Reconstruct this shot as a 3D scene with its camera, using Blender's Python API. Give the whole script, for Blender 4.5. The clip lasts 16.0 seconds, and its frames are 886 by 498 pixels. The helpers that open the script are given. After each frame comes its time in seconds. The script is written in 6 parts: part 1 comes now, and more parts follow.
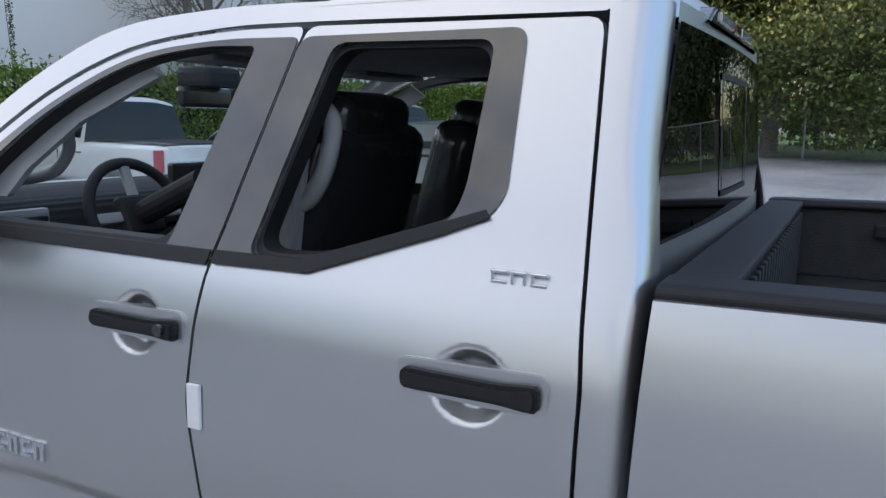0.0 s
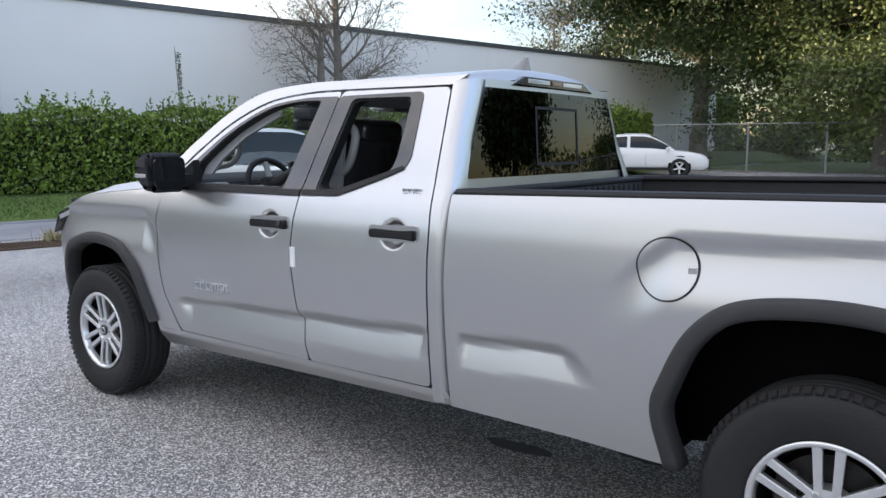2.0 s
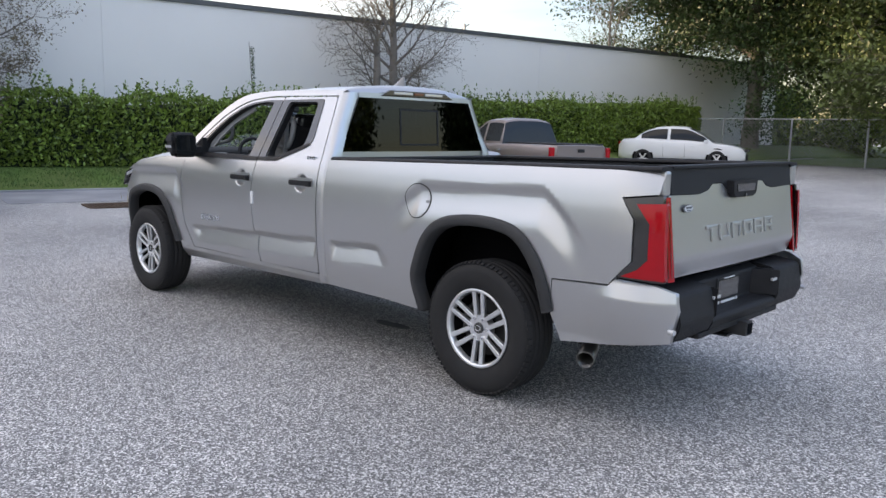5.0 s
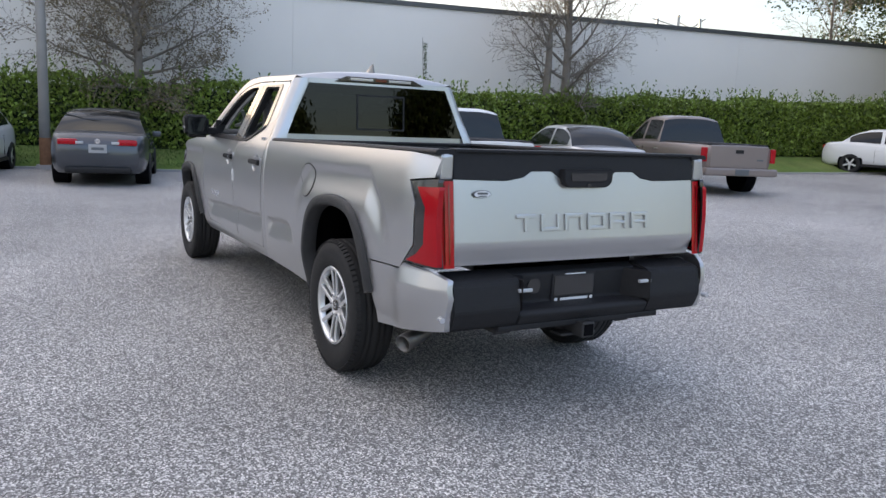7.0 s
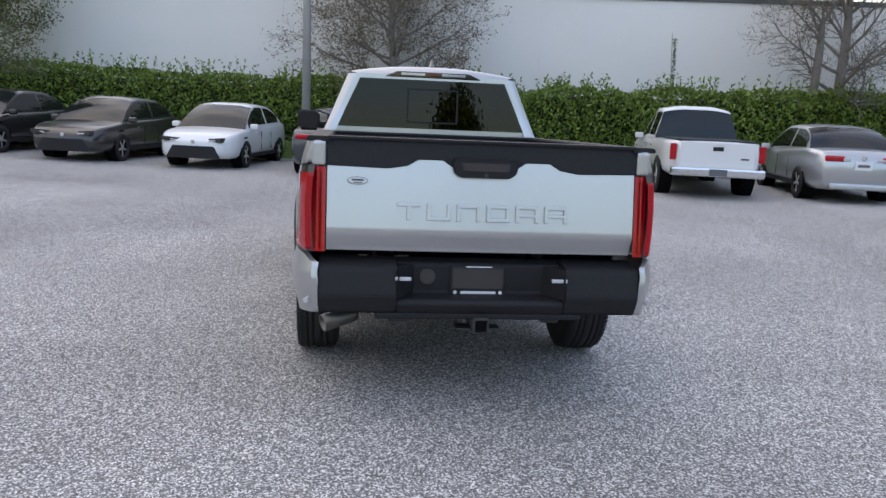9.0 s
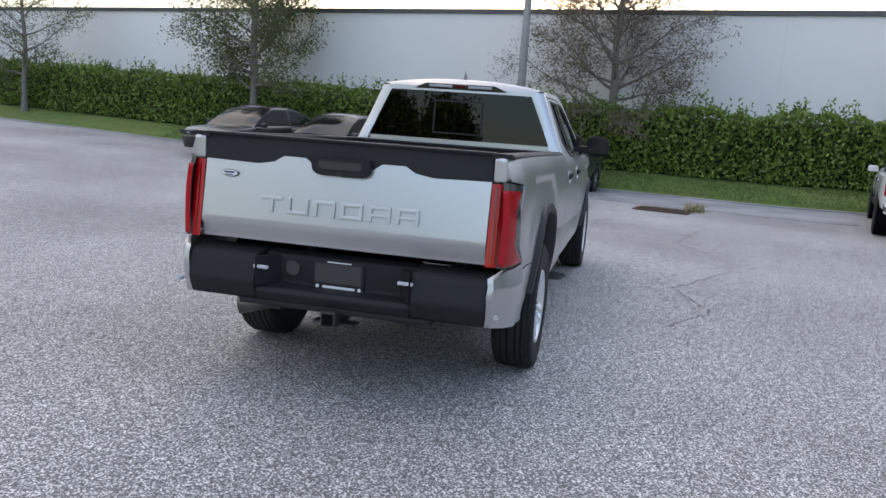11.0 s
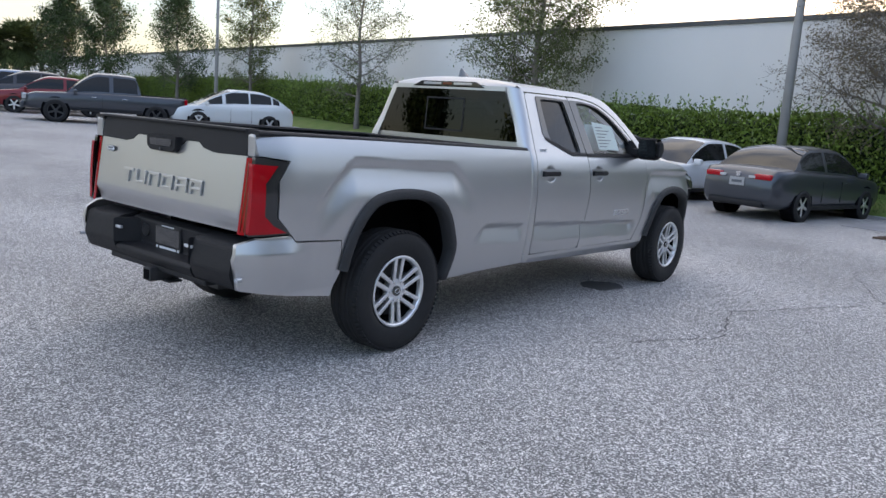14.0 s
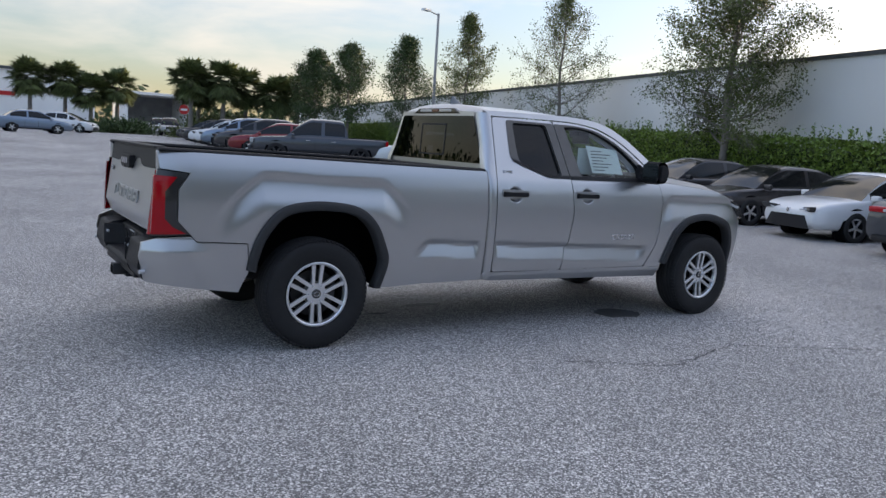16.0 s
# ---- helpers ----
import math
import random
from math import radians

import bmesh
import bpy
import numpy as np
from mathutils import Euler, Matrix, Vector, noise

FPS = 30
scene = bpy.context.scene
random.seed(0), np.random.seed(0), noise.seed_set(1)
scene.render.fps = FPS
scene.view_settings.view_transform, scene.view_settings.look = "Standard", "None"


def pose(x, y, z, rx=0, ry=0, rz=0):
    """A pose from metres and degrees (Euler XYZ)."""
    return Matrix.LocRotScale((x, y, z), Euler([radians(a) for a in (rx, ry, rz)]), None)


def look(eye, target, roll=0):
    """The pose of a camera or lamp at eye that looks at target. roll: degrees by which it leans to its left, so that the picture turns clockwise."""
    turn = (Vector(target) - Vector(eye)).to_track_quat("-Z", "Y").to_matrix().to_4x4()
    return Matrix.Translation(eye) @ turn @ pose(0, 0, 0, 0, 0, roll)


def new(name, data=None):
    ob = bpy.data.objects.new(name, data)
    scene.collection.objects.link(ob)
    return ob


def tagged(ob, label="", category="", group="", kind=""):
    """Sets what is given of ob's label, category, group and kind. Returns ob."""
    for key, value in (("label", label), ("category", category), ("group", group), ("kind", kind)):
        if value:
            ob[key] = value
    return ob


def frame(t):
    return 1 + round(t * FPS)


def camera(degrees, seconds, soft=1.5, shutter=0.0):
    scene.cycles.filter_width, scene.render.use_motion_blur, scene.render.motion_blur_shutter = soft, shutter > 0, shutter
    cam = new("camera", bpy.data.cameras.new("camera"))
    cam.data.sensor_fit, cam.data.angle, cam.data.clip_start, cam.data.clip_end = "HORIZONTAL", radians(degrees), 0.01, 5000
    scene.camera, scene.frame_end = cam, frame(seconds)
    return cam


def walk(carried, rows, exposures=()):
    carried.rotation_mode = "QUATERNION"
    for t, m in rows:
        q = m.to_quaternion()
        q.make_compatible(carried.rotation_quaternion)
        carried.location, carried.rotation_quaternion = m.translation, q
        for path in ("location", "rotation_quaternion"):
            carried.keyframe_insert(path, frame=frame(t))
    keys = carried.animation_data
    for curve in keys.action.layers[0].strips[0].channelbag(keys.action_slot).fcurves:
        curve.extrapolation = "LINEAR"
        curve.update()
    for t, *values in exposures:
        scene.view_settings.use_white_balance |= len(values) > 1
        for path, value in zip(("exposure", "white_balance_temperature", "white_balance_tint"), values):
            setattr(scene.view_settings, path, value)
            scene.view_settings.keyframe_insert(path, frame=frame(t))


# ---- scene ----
cam = camera(58.7, 16.0)
PATH = [
    (0, (1.216, 2.136, 1.624), (2.13, 0.387, 1.3), 1.1),
    (0.5, (0.816, 2.518, 1.59), (1.872, 0.845, 1.298), 0.8),
    (1, (0.386, 2.86, 1.555), (1.508, 1.225, 1.289), 0.6),
    (1.5, (-0.002, 3.251, 1.581), (1.152, 1.641, 1.303), 0.0),
    (2, (-0.454, 3.552, 1.558), (0.741, 1.97, 1.296), -0.1),
    (2.5, (-0.887, 3.827, 1.575), (0.332, 2.263, 1.31), -0.3),
    (3, (-1.292, 4.094, 1.558), (-0.046, 2.552, 1.296), -0.1),
    (3.5, (-1.739, 4.324, 1.535), (-0.47, 2.801, 1.271), 0.0),
    (4, (-2.115, 4.578, 1.526), (-0.825, 3.073, 1.254), 0.3),
    (4.5, (-2.464, 4.682, 1.526), (-1.149, 3.199, 1.256), 1.0),
    (5, (-3.015, 4.488, 1.573), (-1.658, 3.049, 1.278), 1.2),
    (5.2, (-3.196, 4.411, 1.568), (-1.82, 2.989, 1.271), 1.4),
    (7.3, (-4.626, 2.476, 1.552), (-2.861, 1.589, 1.243), 2.5),
    (7.5, (-4.733, 2.307, 1.559), (-2.938, 1.48, 1.256), 2.5),
    (8, (-4.913, 1.773, 1.587), (-3.044, 1.146, 1.249), 2.5),
    (8.5, (-5.052, 1.282, 1.527), (-3.131, 0.829, 1.207), 2.3),
    (9, (-5.161, 0.726, 1.575), (-3.208, 0.472, 1.228), 2.5),
    (9.2, (-5.137, 0.491, 1.583), (-3.176, 0.312, 1.229), 2.6),
    (11.3, (-5.073, -1.841, 1.561), (-3.18, -1.283, 1.242), 4.3),
    (11.5, (-4.973, -2.048, 1.547), (-3.1, -1.425, 1.227), 4.5),
    (12, (-4.787, -2.562, 1.557), (-2.969, -1.791, 1.236), 4.9),
    (12.5, (-4.569, -3.069, 1.565), (-2.815, -2.163, 1.243), 4.9),
    (13, (-4.31, -3.515, 1.58), (-2.624, -2.49, 1.255), 4.8),
    (13.5, (-4.076, -4.01, 1.583), (-2.468, -2.866, 1.254), 4.5),
    (14, (-3.774, -4.457, 1.561), (-2.253, -3.2, 1.234), 4.2),
    (14.5, (-3.473, -4.885, 1.566), (-2.039, -3.529, 1.242), 4.2),
    (15, (-3.133, -5.343, 1.564), (-1.804, -3.881, 1.256), 4.2),
    (15.5, (-2.734, -5.791, 1.551), (-1.527, -4.221, 1.271), 3.9),
    (16, (-2.291, -6.266, 1.55), (-1.226, -4.59, 1.288), 3.6),
]
walk(cam, [(t, look(eye, target, roll)) for t, eye, target, roll in PATH],
     exposures=[(0.0, 1.44, 6800, 9), (0.5, 1.54, 7050, 10), (1.5, 1.72, 7300, 10), (2.5, 1.78, 7400, 11), (5.0, 1.62, 7500, 12), (7.5, 1.58, 7600, 12), (9.0, 1.58, 7600, 12), (12.5, 1.57, 7350, 11), (14.0, 1.52, 7300, 11), (15.2, 1.40, 7250, 11), (16.0, 1.10, 7100, 11)])

# ---- world, sun, exposure ----
SUN_AZ, SUN_EL = radians(6.4), radians(6.0)
world = bpy.data.worlds.new("world")
scene.world = world
world.use_nodes = True
wn, wl = world.node_tree.nodes, world.node_tree.links
wn.clear()
w_out = wn.new("ShaderNodeOutputWorld")
w_bg = wn.new("ShaderNodeBackground")
w_sky = wn.new("ShaderNodeTexSky")
w_sky.sky_type, w_sky.sun_disc = "NISHITA", False
w_sky.sun_elevation, w_sky.sun_rotation = SUN_EL, radians(90) - SUN_AZ
w_sky.air_density, w_sky.dust_density, w_sky.ozone_density = 1.0, 0.8, 1.8
w_tc = wn.new("ShaderNodeTexCoord")
w_map = wn.new("ShaderNodeMapping")
w_map.inputs["Scale"].default_value = (1.0, 1.0, 4.5)
w_noise = wn.new("ShaderNodeTexNoise")
w_noise.inputs["Scale"].default_value, w_noise.inputs["Detail"].default_value = 2.3, 7
w_noise.inputs["Roughness"].default_value, w_noise.inputs["Distortion"].default_value = 0.55, 0.4
w_ramp = wn.new("ShaderNodeValToRGB")
w_ramp.color_ramp.elements[0].position, w_ramp.color_ramp.elements[1].position = 0.40, 0.66
w_gain = wn.new("ShaderNodeMix")
w_gain.data_type, w_gain.blend_type = "RGBA", "MULTIPLY"
w_gain.inputs[0].default_value = 1.0
w_gain.inputs[7].default_value = (1.13, 1.17, 1.48, 1)
w_mix = wn.new("ShaderNodeMix")
w_mix.data_type = "RGBA"
w_mix.inputs[7].default_value = (5.0, 4.75, 4.5, 1)
w_fac = wn.new("ShaderNodeMath")
w_fac.operation = "MULTIPLY_ADD"
w_fac.inputs[1].default_value, w_fac.inputs[2].default_value = 0.72, 0.12
wl.new(w_tc.outputs["Generated"], w_map.inputs["Vector"])
wl.new(w_map.outputs["Vector"], w_noise.inputs["Vector"])
wl.new(w_noise.outputs["Fac"], w_ramp.inputs["Fac"])
wl.new(w_ramp.outputs["Color"], w_fac.inputs[0])
w_side = wn.new("ShaderNodeMapRange")
w_side.inputs["From Min"].default_value, w_side.inputs["From Max"].default_value = -0.5, 0.45
w_side.inputs["To Min"].default_value, w_side.inputs["To Max"].default_value = 0.22, 1.0
w_cov = wn.new("ShaderNodeMath")
w_cov.operation = "MULTIPLY"
w_dot = wn.new("ShaderNodeVectorMath")
w_dot.operation = "DOT_PRODUCT"
w_dot.inputs[1].default_value = (0.50, 0.86, 0.0)
wl.new(w_tc.outputs["Generated"], w_dot.inputs[0])
wl.new(w_dot.outputs["Value"], w_side.inputs["Value"])
wl.new(w_side.outputs["Result"], w_cov.inputs[0])
wl.new(w_fac.outputs[0], w_cov.inputs[1])
wl.new(w_cov.outputs[0], w_mix.inputs[0])
wl.new(w_sky.outputs["Color"], w_gain.inputs[6])
wl.new(w_gain.outputs[2], w_mix.inputs[6])
w_sep = wn.new("ShaderNodeSeparateXYZ")
w_lift = wn.new("ShaderNodeMapRange")
w_lift.inputs["From Min"].default_value, w_lift.inputs["From Max"].default_value = 0.0, 1.0
w_lift.inputs["To Min"].default_value, w_lift.inputs["To Max"].default_value = 0.58, 1.80
w_zen = wn.new("ShaderNodeVectorMath")
w_zen.operation = "SCALE"
wl.new(w_tc.outputs["Generated"], w_sep.inputs["Vector"])
wl.new(w_sep.outputs["Z"], w_lift.inputs["Value"])
wl.new(w_mix.outputs[2], w_zen.inputs[0])
wl.new(w_lift.outputs["Result"], w_zen.inputs["Scale"])
wl.new(w_zen.outputs["Vector"], w_bg.inputs["Color"])
wl.new(w_bg.outputs["Background"], w_out.inputs["Surface"])
w_bg.inputs["Strength"].default_value = 0.14
sun_data = bpy.data.lights.new("sun", "SUN")
sun_data.energy, sun_data.angle, sun_data.color = 2.2, radians(2.0), (1.0, 0.80, 0.56)
sun = new("sun", sun_data)
sun_dir = Vector((math.cos(SUN_EL) * math.cos(SUN_AZ), math.cos(SUN_EL) * math.sin(SUN_AZ), math.sin(SUN_EL)))
sun.matrix_world = look(sun_dir * 100, (0, 0, 0))


# ---- materials ----
def mat(name, color, rough=0.5, metal=0.0, coat=0.0, spec=0.5, vary=0.0, vscale=3.0, bump=0.0, bscale=60.0,
        rand=0.0, second=None, sscale=8.0, emit=0.0, alpha=1.0, trans=0.0, ior=1.45, island=0.0):
    """A node material: base colour with variation at two scales, roughness and fine relief."""
    m = bpy.data.materials.new(name)
    m.use_nodes = True
    n, l = m.node_tree.nodes, m.node_tree.links
    b = n["Principled BSDF"]
    b.inputs["Base Color"].default_value = (*color, 1)
    b.inputs["Roughness"].default_value, b.inputs["Metallic"].default_value = rough, metal
    b.inputs["Coat Weight"].default_value, b.inputs["Coat Roughness"].default_value = coat, 0.03
    b.inputs["Specular IOR Level"].default_value, b.inputs["IOR"].default_value = spec, ior
    b.inputs["Transmission Weight"].default_value, b.inputs["Alpha"].default_value = trans, alpha
    if emit:
        b.inputs["Emission Color"].default_value = (*color, 1)
        b.inputs["Emission Strength"].default_value = emit
    tc = n.new("ShaderNodeTexCoord")
    src = None
    if second:
        ns = n.new("ShaderNodeTexNoise")
        ns.inputs["Scale"].default_value, ns.inputs["Detail"].default_value = sscale, 5
        rp = n.new("ShaderNodeValToRGB")
        rp.color_ramp.elements[0].position, rp.color_ramp.elements[1].position = 0.35, 0.65
        rp.color_ramp.elements[0].color, rp.color_ramp.elements[1].color = (*color, 1), (*second, 1)
        l.new(tc.outputs["Object"], ns.inputs["Vector"])
        l.new(ns.outputs["Fac"], rp.inputs["Fac"])
        src = rp.outputs["Color"]
    if vary or rand or island:
        hsv = n.new("ShaderNodeHueSaturation")
        if src:
            l.new(src, hsv.inputs["Color"])
        else:
            hsv.inputs["Color"].default_value = (*color, 1)
        if vary:
            nv = n.new("ShaderNodeTexNoise")
            nv.inputs["Scale"].default_value, nv.inputs["Detail"].default_value = vscale, 6
            l.new(tc.outputs["Object"], nv.inputs["Vector"])
            fac = nv.outputs["Fac"]
            amp = vary
        elif island:
            g = n.new("ShaderNodeNewGeometry")
            fac, amp = g.outputs["Random Per Island"], island
        else:
            oi = n.new("ShaderNodeObjectInfo")
            fac, amp = oi.outputs["Random"], rand
        mr = n.new("ShaderNodeMapRange")
        mr.inputs["To Min"].default_value, mr.inputs["To Max"].default_value = 1 - amp, 1 + amp
        l.new(fac, mr.inputs["Value"])
        l.new(mr.outputs["Result"], hsv.inputs["Value"])
        src = hsv.outputs["Color"]
    if src:
        l.new(src, b.inputs["Base Color"])
    if bump:
        nb = n.new("ShaderNodeTexNoise")
        nb.inputs["Scale"].default_value, nb.inputs["Detail"].default_value = bscale, 4
        bp = n.new("ShaderNodeBump")
        bp.inputs["Strength"].default_value, bp.inputs["Distance"].default_value = bump, 0.01
        l.new(tc.outputs["Object"], nb.inputs["Vector"])
        l.new(nb.outputs["Fac"], bp.inputs["Height"])
        l.new(bp.outputs["Normal"], b.inputs["Normal"])
    return m


def asphalt_material():
    """Worn grey asphalt: pale stones in a darker binder, with broad worn and stained areas."""
    m = bpy.data.materials.new("asphalt")
    m.use_nodes = True
    n, l = m.node_tree.nodes, m.node_tree.links
    b = n["Principled BSDF"]
    b.inputs["Roughness"].default_value = 0.8
    tc = n.new("ShaderNodeTexCoord")
    vor = n.new("ShaderNodeTexVoronoi")
    vor.inputs["Scale"].default_value = 128
    bw = n.new("ShaderNodeSeparateColor")
    r1 = n.new("ShaderNodeValToRGB")
    e = r1.color_ramp.elements
    e[0].position, e[0].color = 0.12, (0.105, 0.102, 0.101, 1)
    e[1].position, e[1].color = 0.95, (0.80, 0.785, 0.76, 1)
    mid = e.new(0.6)
    mid.color = (0.258, 0.251, 0.247, 1)
    big = n.new("ShaderNodeTexNoise")
    big.inputs["Scale"].default_value, big.inputs["Detail"].default_value = 0.28, 8
    r2 = n.new("ShaderNodeMapRange")
    r2.inputs["From Min"].default_value, r2.inputs["From Max"].default_value = 0.3, 0.7
    r2.inputs["To Min"].default_value, r2.inputs["To Max"].default_value = 0.74, 1.26
    fine = n.new("ShaderNodeTexNoise")
    fine.inputs["Scale"].default_value, fine.inputs["Detail"].default_value = 30, 3
    r3 = n.new("ShaderNodeMapRange")
    r3.inputs["To Min"].default_value, r3.inputs["To Max"].default_value = 0.72, 1.28
    mul = n.new("ShaderNodeMath")
    mul.operation = "MULTIPLY"
    hsv = n.new("ShaderNodeHueSaturation")
    bp = n.new("ShaderNodeBump")
    bp.inputs["Strength"].default_value, bp.inputs["Distance"].default_value = 0.5, 0.006
    for t in (vor, big, fine):
        l.new(tc.outputs["Object"], t.inputs["Vector"])
    l.new(vor.outputs["Color"], bw.inputs["Color"])
    l.new(bw.outputs[0], r1.inputs["Fac"])
    l.new(big.outputs["Fac"], r2.inputs["Value"])
    l.new(fine.outputs["Fac"], r3.inputs["Value"])
    l.new(r2.outputs["Result"], mul.inputs[0])
    l.new(r3.outputs["Result"], mul.inputs[1])
    l.new(r1.outputs["Color"], hsv.inputs["Color"])
    l.new(mul.outputs[0], hsv.inputs["Value"])
    l.new(hsv.outputs["Color"], b.inputs["Base Color"])
    l.new(vor.outputs["Distance"], bp.inputs["Height"])
    l.new(bp.outputs["Normal"], b.inputs["Normal"])
    return m


def glass_material(name, tint, rough=0.0):
    """A thin pane: clear or tinted see-through with a glossy surface by Fresnel."""
    m = bpy.data.materials.new(name)
    m.use_nodes = True
    n, l = m.node_tree.nodes, m.node_tree.links
    n.remove(n["Principled BSDF"])
    tr, gl, mx, fr = n.new("ShaderNodeBsdfTransparent"), n.new("ShaderNodeBsdfGlossy"), n.new("ShaderNodeMixShader"), n.new("ShaderNodeLayerWeight")
    pw, ma = n.new("ShaderNodeMath"), n.new("ShaderNodeMath")
    pw.operation, ma.operation = "POWER", "MULTIPLY_ADD"
    tr.inputs["Color"].default_value = (*tint, 1)
    gl.inputs["Roughness"].default_value = rough
    pw.inputs[1].default_value = 4.0
    ma.inputs[1].default_value, ma.inputs[2].default_value = 0.85, 0.036
    l.new(fr.outputs["Facing"], pw.inputs[0])
    l.new(pw.outputs["Value"], ma.inputs[0])
    l.new(ma.outputs["Value"], mx.inputs["Fac"])
    l.new(tr.outputs["BSDF"], mx.inputs[1])
    l.new(gl.outputs["BSDF"], mx.inputs[2])
    l.new(mx.outputs["Shader"], n["Material Output"].inputs["Surface"])
    return m


def flake_paint(name, color, rough=0.3, metal=0.85, coat=0.8):
    """Metallic car paint: fine flakes under clear lacquer."""
    return mat(name, color, rough, metal, coat, vary=0.03, vscale=1.6)


SILVER = flake_paint("silver_paint", (0.555, 0.557, 0.56), 0.31, 0.88, 0.0)
BLACK_TRIM = mat("black_textured_plastic", (0.017, 0.017, 0.019), 0.55, spec=0.32, vary=0.2, vscale=40, bump=0.15, bscale=400)
FLARE = mat("grey_black_plastic", (0.032, 0.033, 0.035), 0.62, vary=0.15, vscale=20, bump=0.2, bscale=500)
GLOSS_BLACK = mat("gloss_black", (0.035, 0.034, 0.034), 0.16, coat=0.6, vary=0.1)
# Brown-grey mottling paints blurred reflections onto the gloss black trim.
PILLAR = mat("pillar_painted_reflections", (0.085, 0.078, 0.070), 0.13, 0.0, 0.5, vary=0.45, vscale=7)
RUBBER = mat("tyre_rubber", (0.014, 0.014, 0.015), 0.72, vary=0.3, vscale=15, bump=0.2, bscale=120)
SEAL = mat("black_rubber_seal", (0.012, 0.012, 0.013), 0.6, vary=0.2)
ALLOY = mat("silver_alloy", (0.80, 0.81, 0.82), 0.3, 0.85, 0.3, vary=0.06)
DARK_METAL = mat("dark_cast_metal", (0.06, 0.06, 0.062), 0.55, 0.6, vary=0.3, vscale=12)
DISC = mat("brake_disc_iron", (0.035, 0.034, 0.034), 0.45, 0.7, vary=0.3, vscale=20)
ANTENNA = mat("grey_antenna_shell", (0.20, 0.205, 0.21), 0.35, 0.5, 0.5, vary=0.1)
STEEL = mat("exhaust_steel", (0.16, 0.155, 0.15), 0.35, 0.9, vary=0.2, vscale=10)
CHROME = mat("chrome", (0.75, 0.76, 0.78), 0.1, 1.0, vary=0.05)
# Near black: liner plastic, and shade painted into openings and undersides.
HOLLOW_BLACK = mat("liner_and_shade_black", (0.005, 0.005, 0.006), 0.95, spec=0.08, vary=0.4)
RED_LENS = mat("red_lamp_lens", (0.42, 0.005, 0.012), 0.14, coat=0.3, spec=0.3, vary=0.15, vscale=14)
RED_DARK = mat("smoked_red_lens", (0.10, 0.002, 0.003), 0.1, coat=1.0, vary=0.1)
CLEAR_LENS = mat("clear_lamp_lens", (0.55, 0.56, 0.58), 0.1, 0.3, 1.0, vary=0.2, vscale=30)
TINT = glass_material("privacy_glass", (0.018, 0.020, 0.022))
CLEAR = glass_material("clear_glass", (0.88, 0.93, 0.91))
DARKGLASS = mat("dark_car_glass", (0.010, 0.012, 0.013), 0.05, spec=0.5)
LINER = mat("bedliner", (0.028, 0.029, 0.032), 0.75, vary=0.3, vscale=25, bump=0.4, bscale=250)
CLOTH = mat("black_seat_cover", (0.032, 0.034, 0.038), 0.26, coat=0.7, vary=0.3, vscale=9, bump=0.6, bscale=14)
GREYTRIM = mat("grey_cabin_trim", (0.36, 0.365, 0.37), 0.65, vary=0.1, bump=0.1, bscale=200)
CABIN = mat("dark_cabin_plastic", (0.028, 0.029, 0.032), 0.65, spec=0.25, vary=0.2, bump=0.15, bscale=250)
HEADLINER = mat("headliner_cloth", (0.24, 0.24, 0.245), 0.9, vary=0.1, bump=0.2, bscale=300)
WHITE_PLASTIC = mat("white_plastic", (0.75, 0.76, 0.77), 0.5, vary=0.05)
PAPER = mat("printed_paper", (0.62, 0.70, 0.69), 0.8, vary=0.08, vscale=20)
INK = mat("print_ink", (0.12, 0.13, 0.14), 0.8, vary=0.1)
ASPHALT = asphalt_material()
WALLPAINT = mat("painted_concrete_wall", (0.85, 0.84, 0.82), 0.85, vary=0.05, vscale=0.35, second=(0.79, 0.785, 0.77), sscale=0.12, bump=0.1, bscale=30)
COPING = mat("dark_metal_coping", (0.10, 0.105, 0.11), 0.5, 0.4, vary=0.2)
CONCRETE = mat("pale_concrete", (0.36, 0.36, 0.37), 0.85, vary=0.2, vscale=1.5, second=(0.28, 0.28, 0.29), sscale=0.8, bump=0.3, bscale=60)
GRASS = mat("lawn_grass", (0.10, 0.17, 0.035), 0.9, vary=0.35, vscale=2.5, second=(0.14, 0.18, 0.05), sscale=1.1, bump=0.6, bscale=40)
BLADE = mat("grass_blades", (0.085, 0.15, 0.035), 0.7, island=0.4)
HEDGE_LEAF = mat("hedge_leaf", (0.135, 0.205, 0.034), 0.5, island=0.6)
DRY_GRASS = mat("dry_grass", (0.34, 0.30, 0.16), 0.85, island=0.3)
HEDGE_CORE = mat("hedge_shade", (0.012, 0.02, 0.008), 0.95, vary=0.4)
OAK_LEAF = mat("oak_leaf", (0.046, 0.080, 0.022), 0.5, island=0.42)
YELLOW_LEAF = mat("yellow_green_leaf", (0.098, 0.130, 0.034), 0.5, island=0.38)
OLIVE_LEAF = mat("olive_leaf", (0.10, 0.125, 0.035), 0.55, island=0.5)
RUSTY_LEAF = mat("sparse_rusty_leaf", (0.16, 0.13, 0.08), 0.7, island=0.5)
PALM_LEAF = mat("palm_frond", (0.125, 0.155, 0.06), 0.55, island=0.5)
BARK = mat("grey_bark", (0.20, 0.18, 0.16), 0.95, vary=0.4, vscale=6, bump=0.6, bscale=25)
GALV = mat("galvanised_steel", (0.38, 0.39, 0.40), 0.5, 0.6, vary=0.15, vscale=8)
POLE_CONC = mat("pole_concrete", (0.34, 0.335, 0.325), 0.85, vary=0.2, vscale=2, bump=0.2, bscale=40)
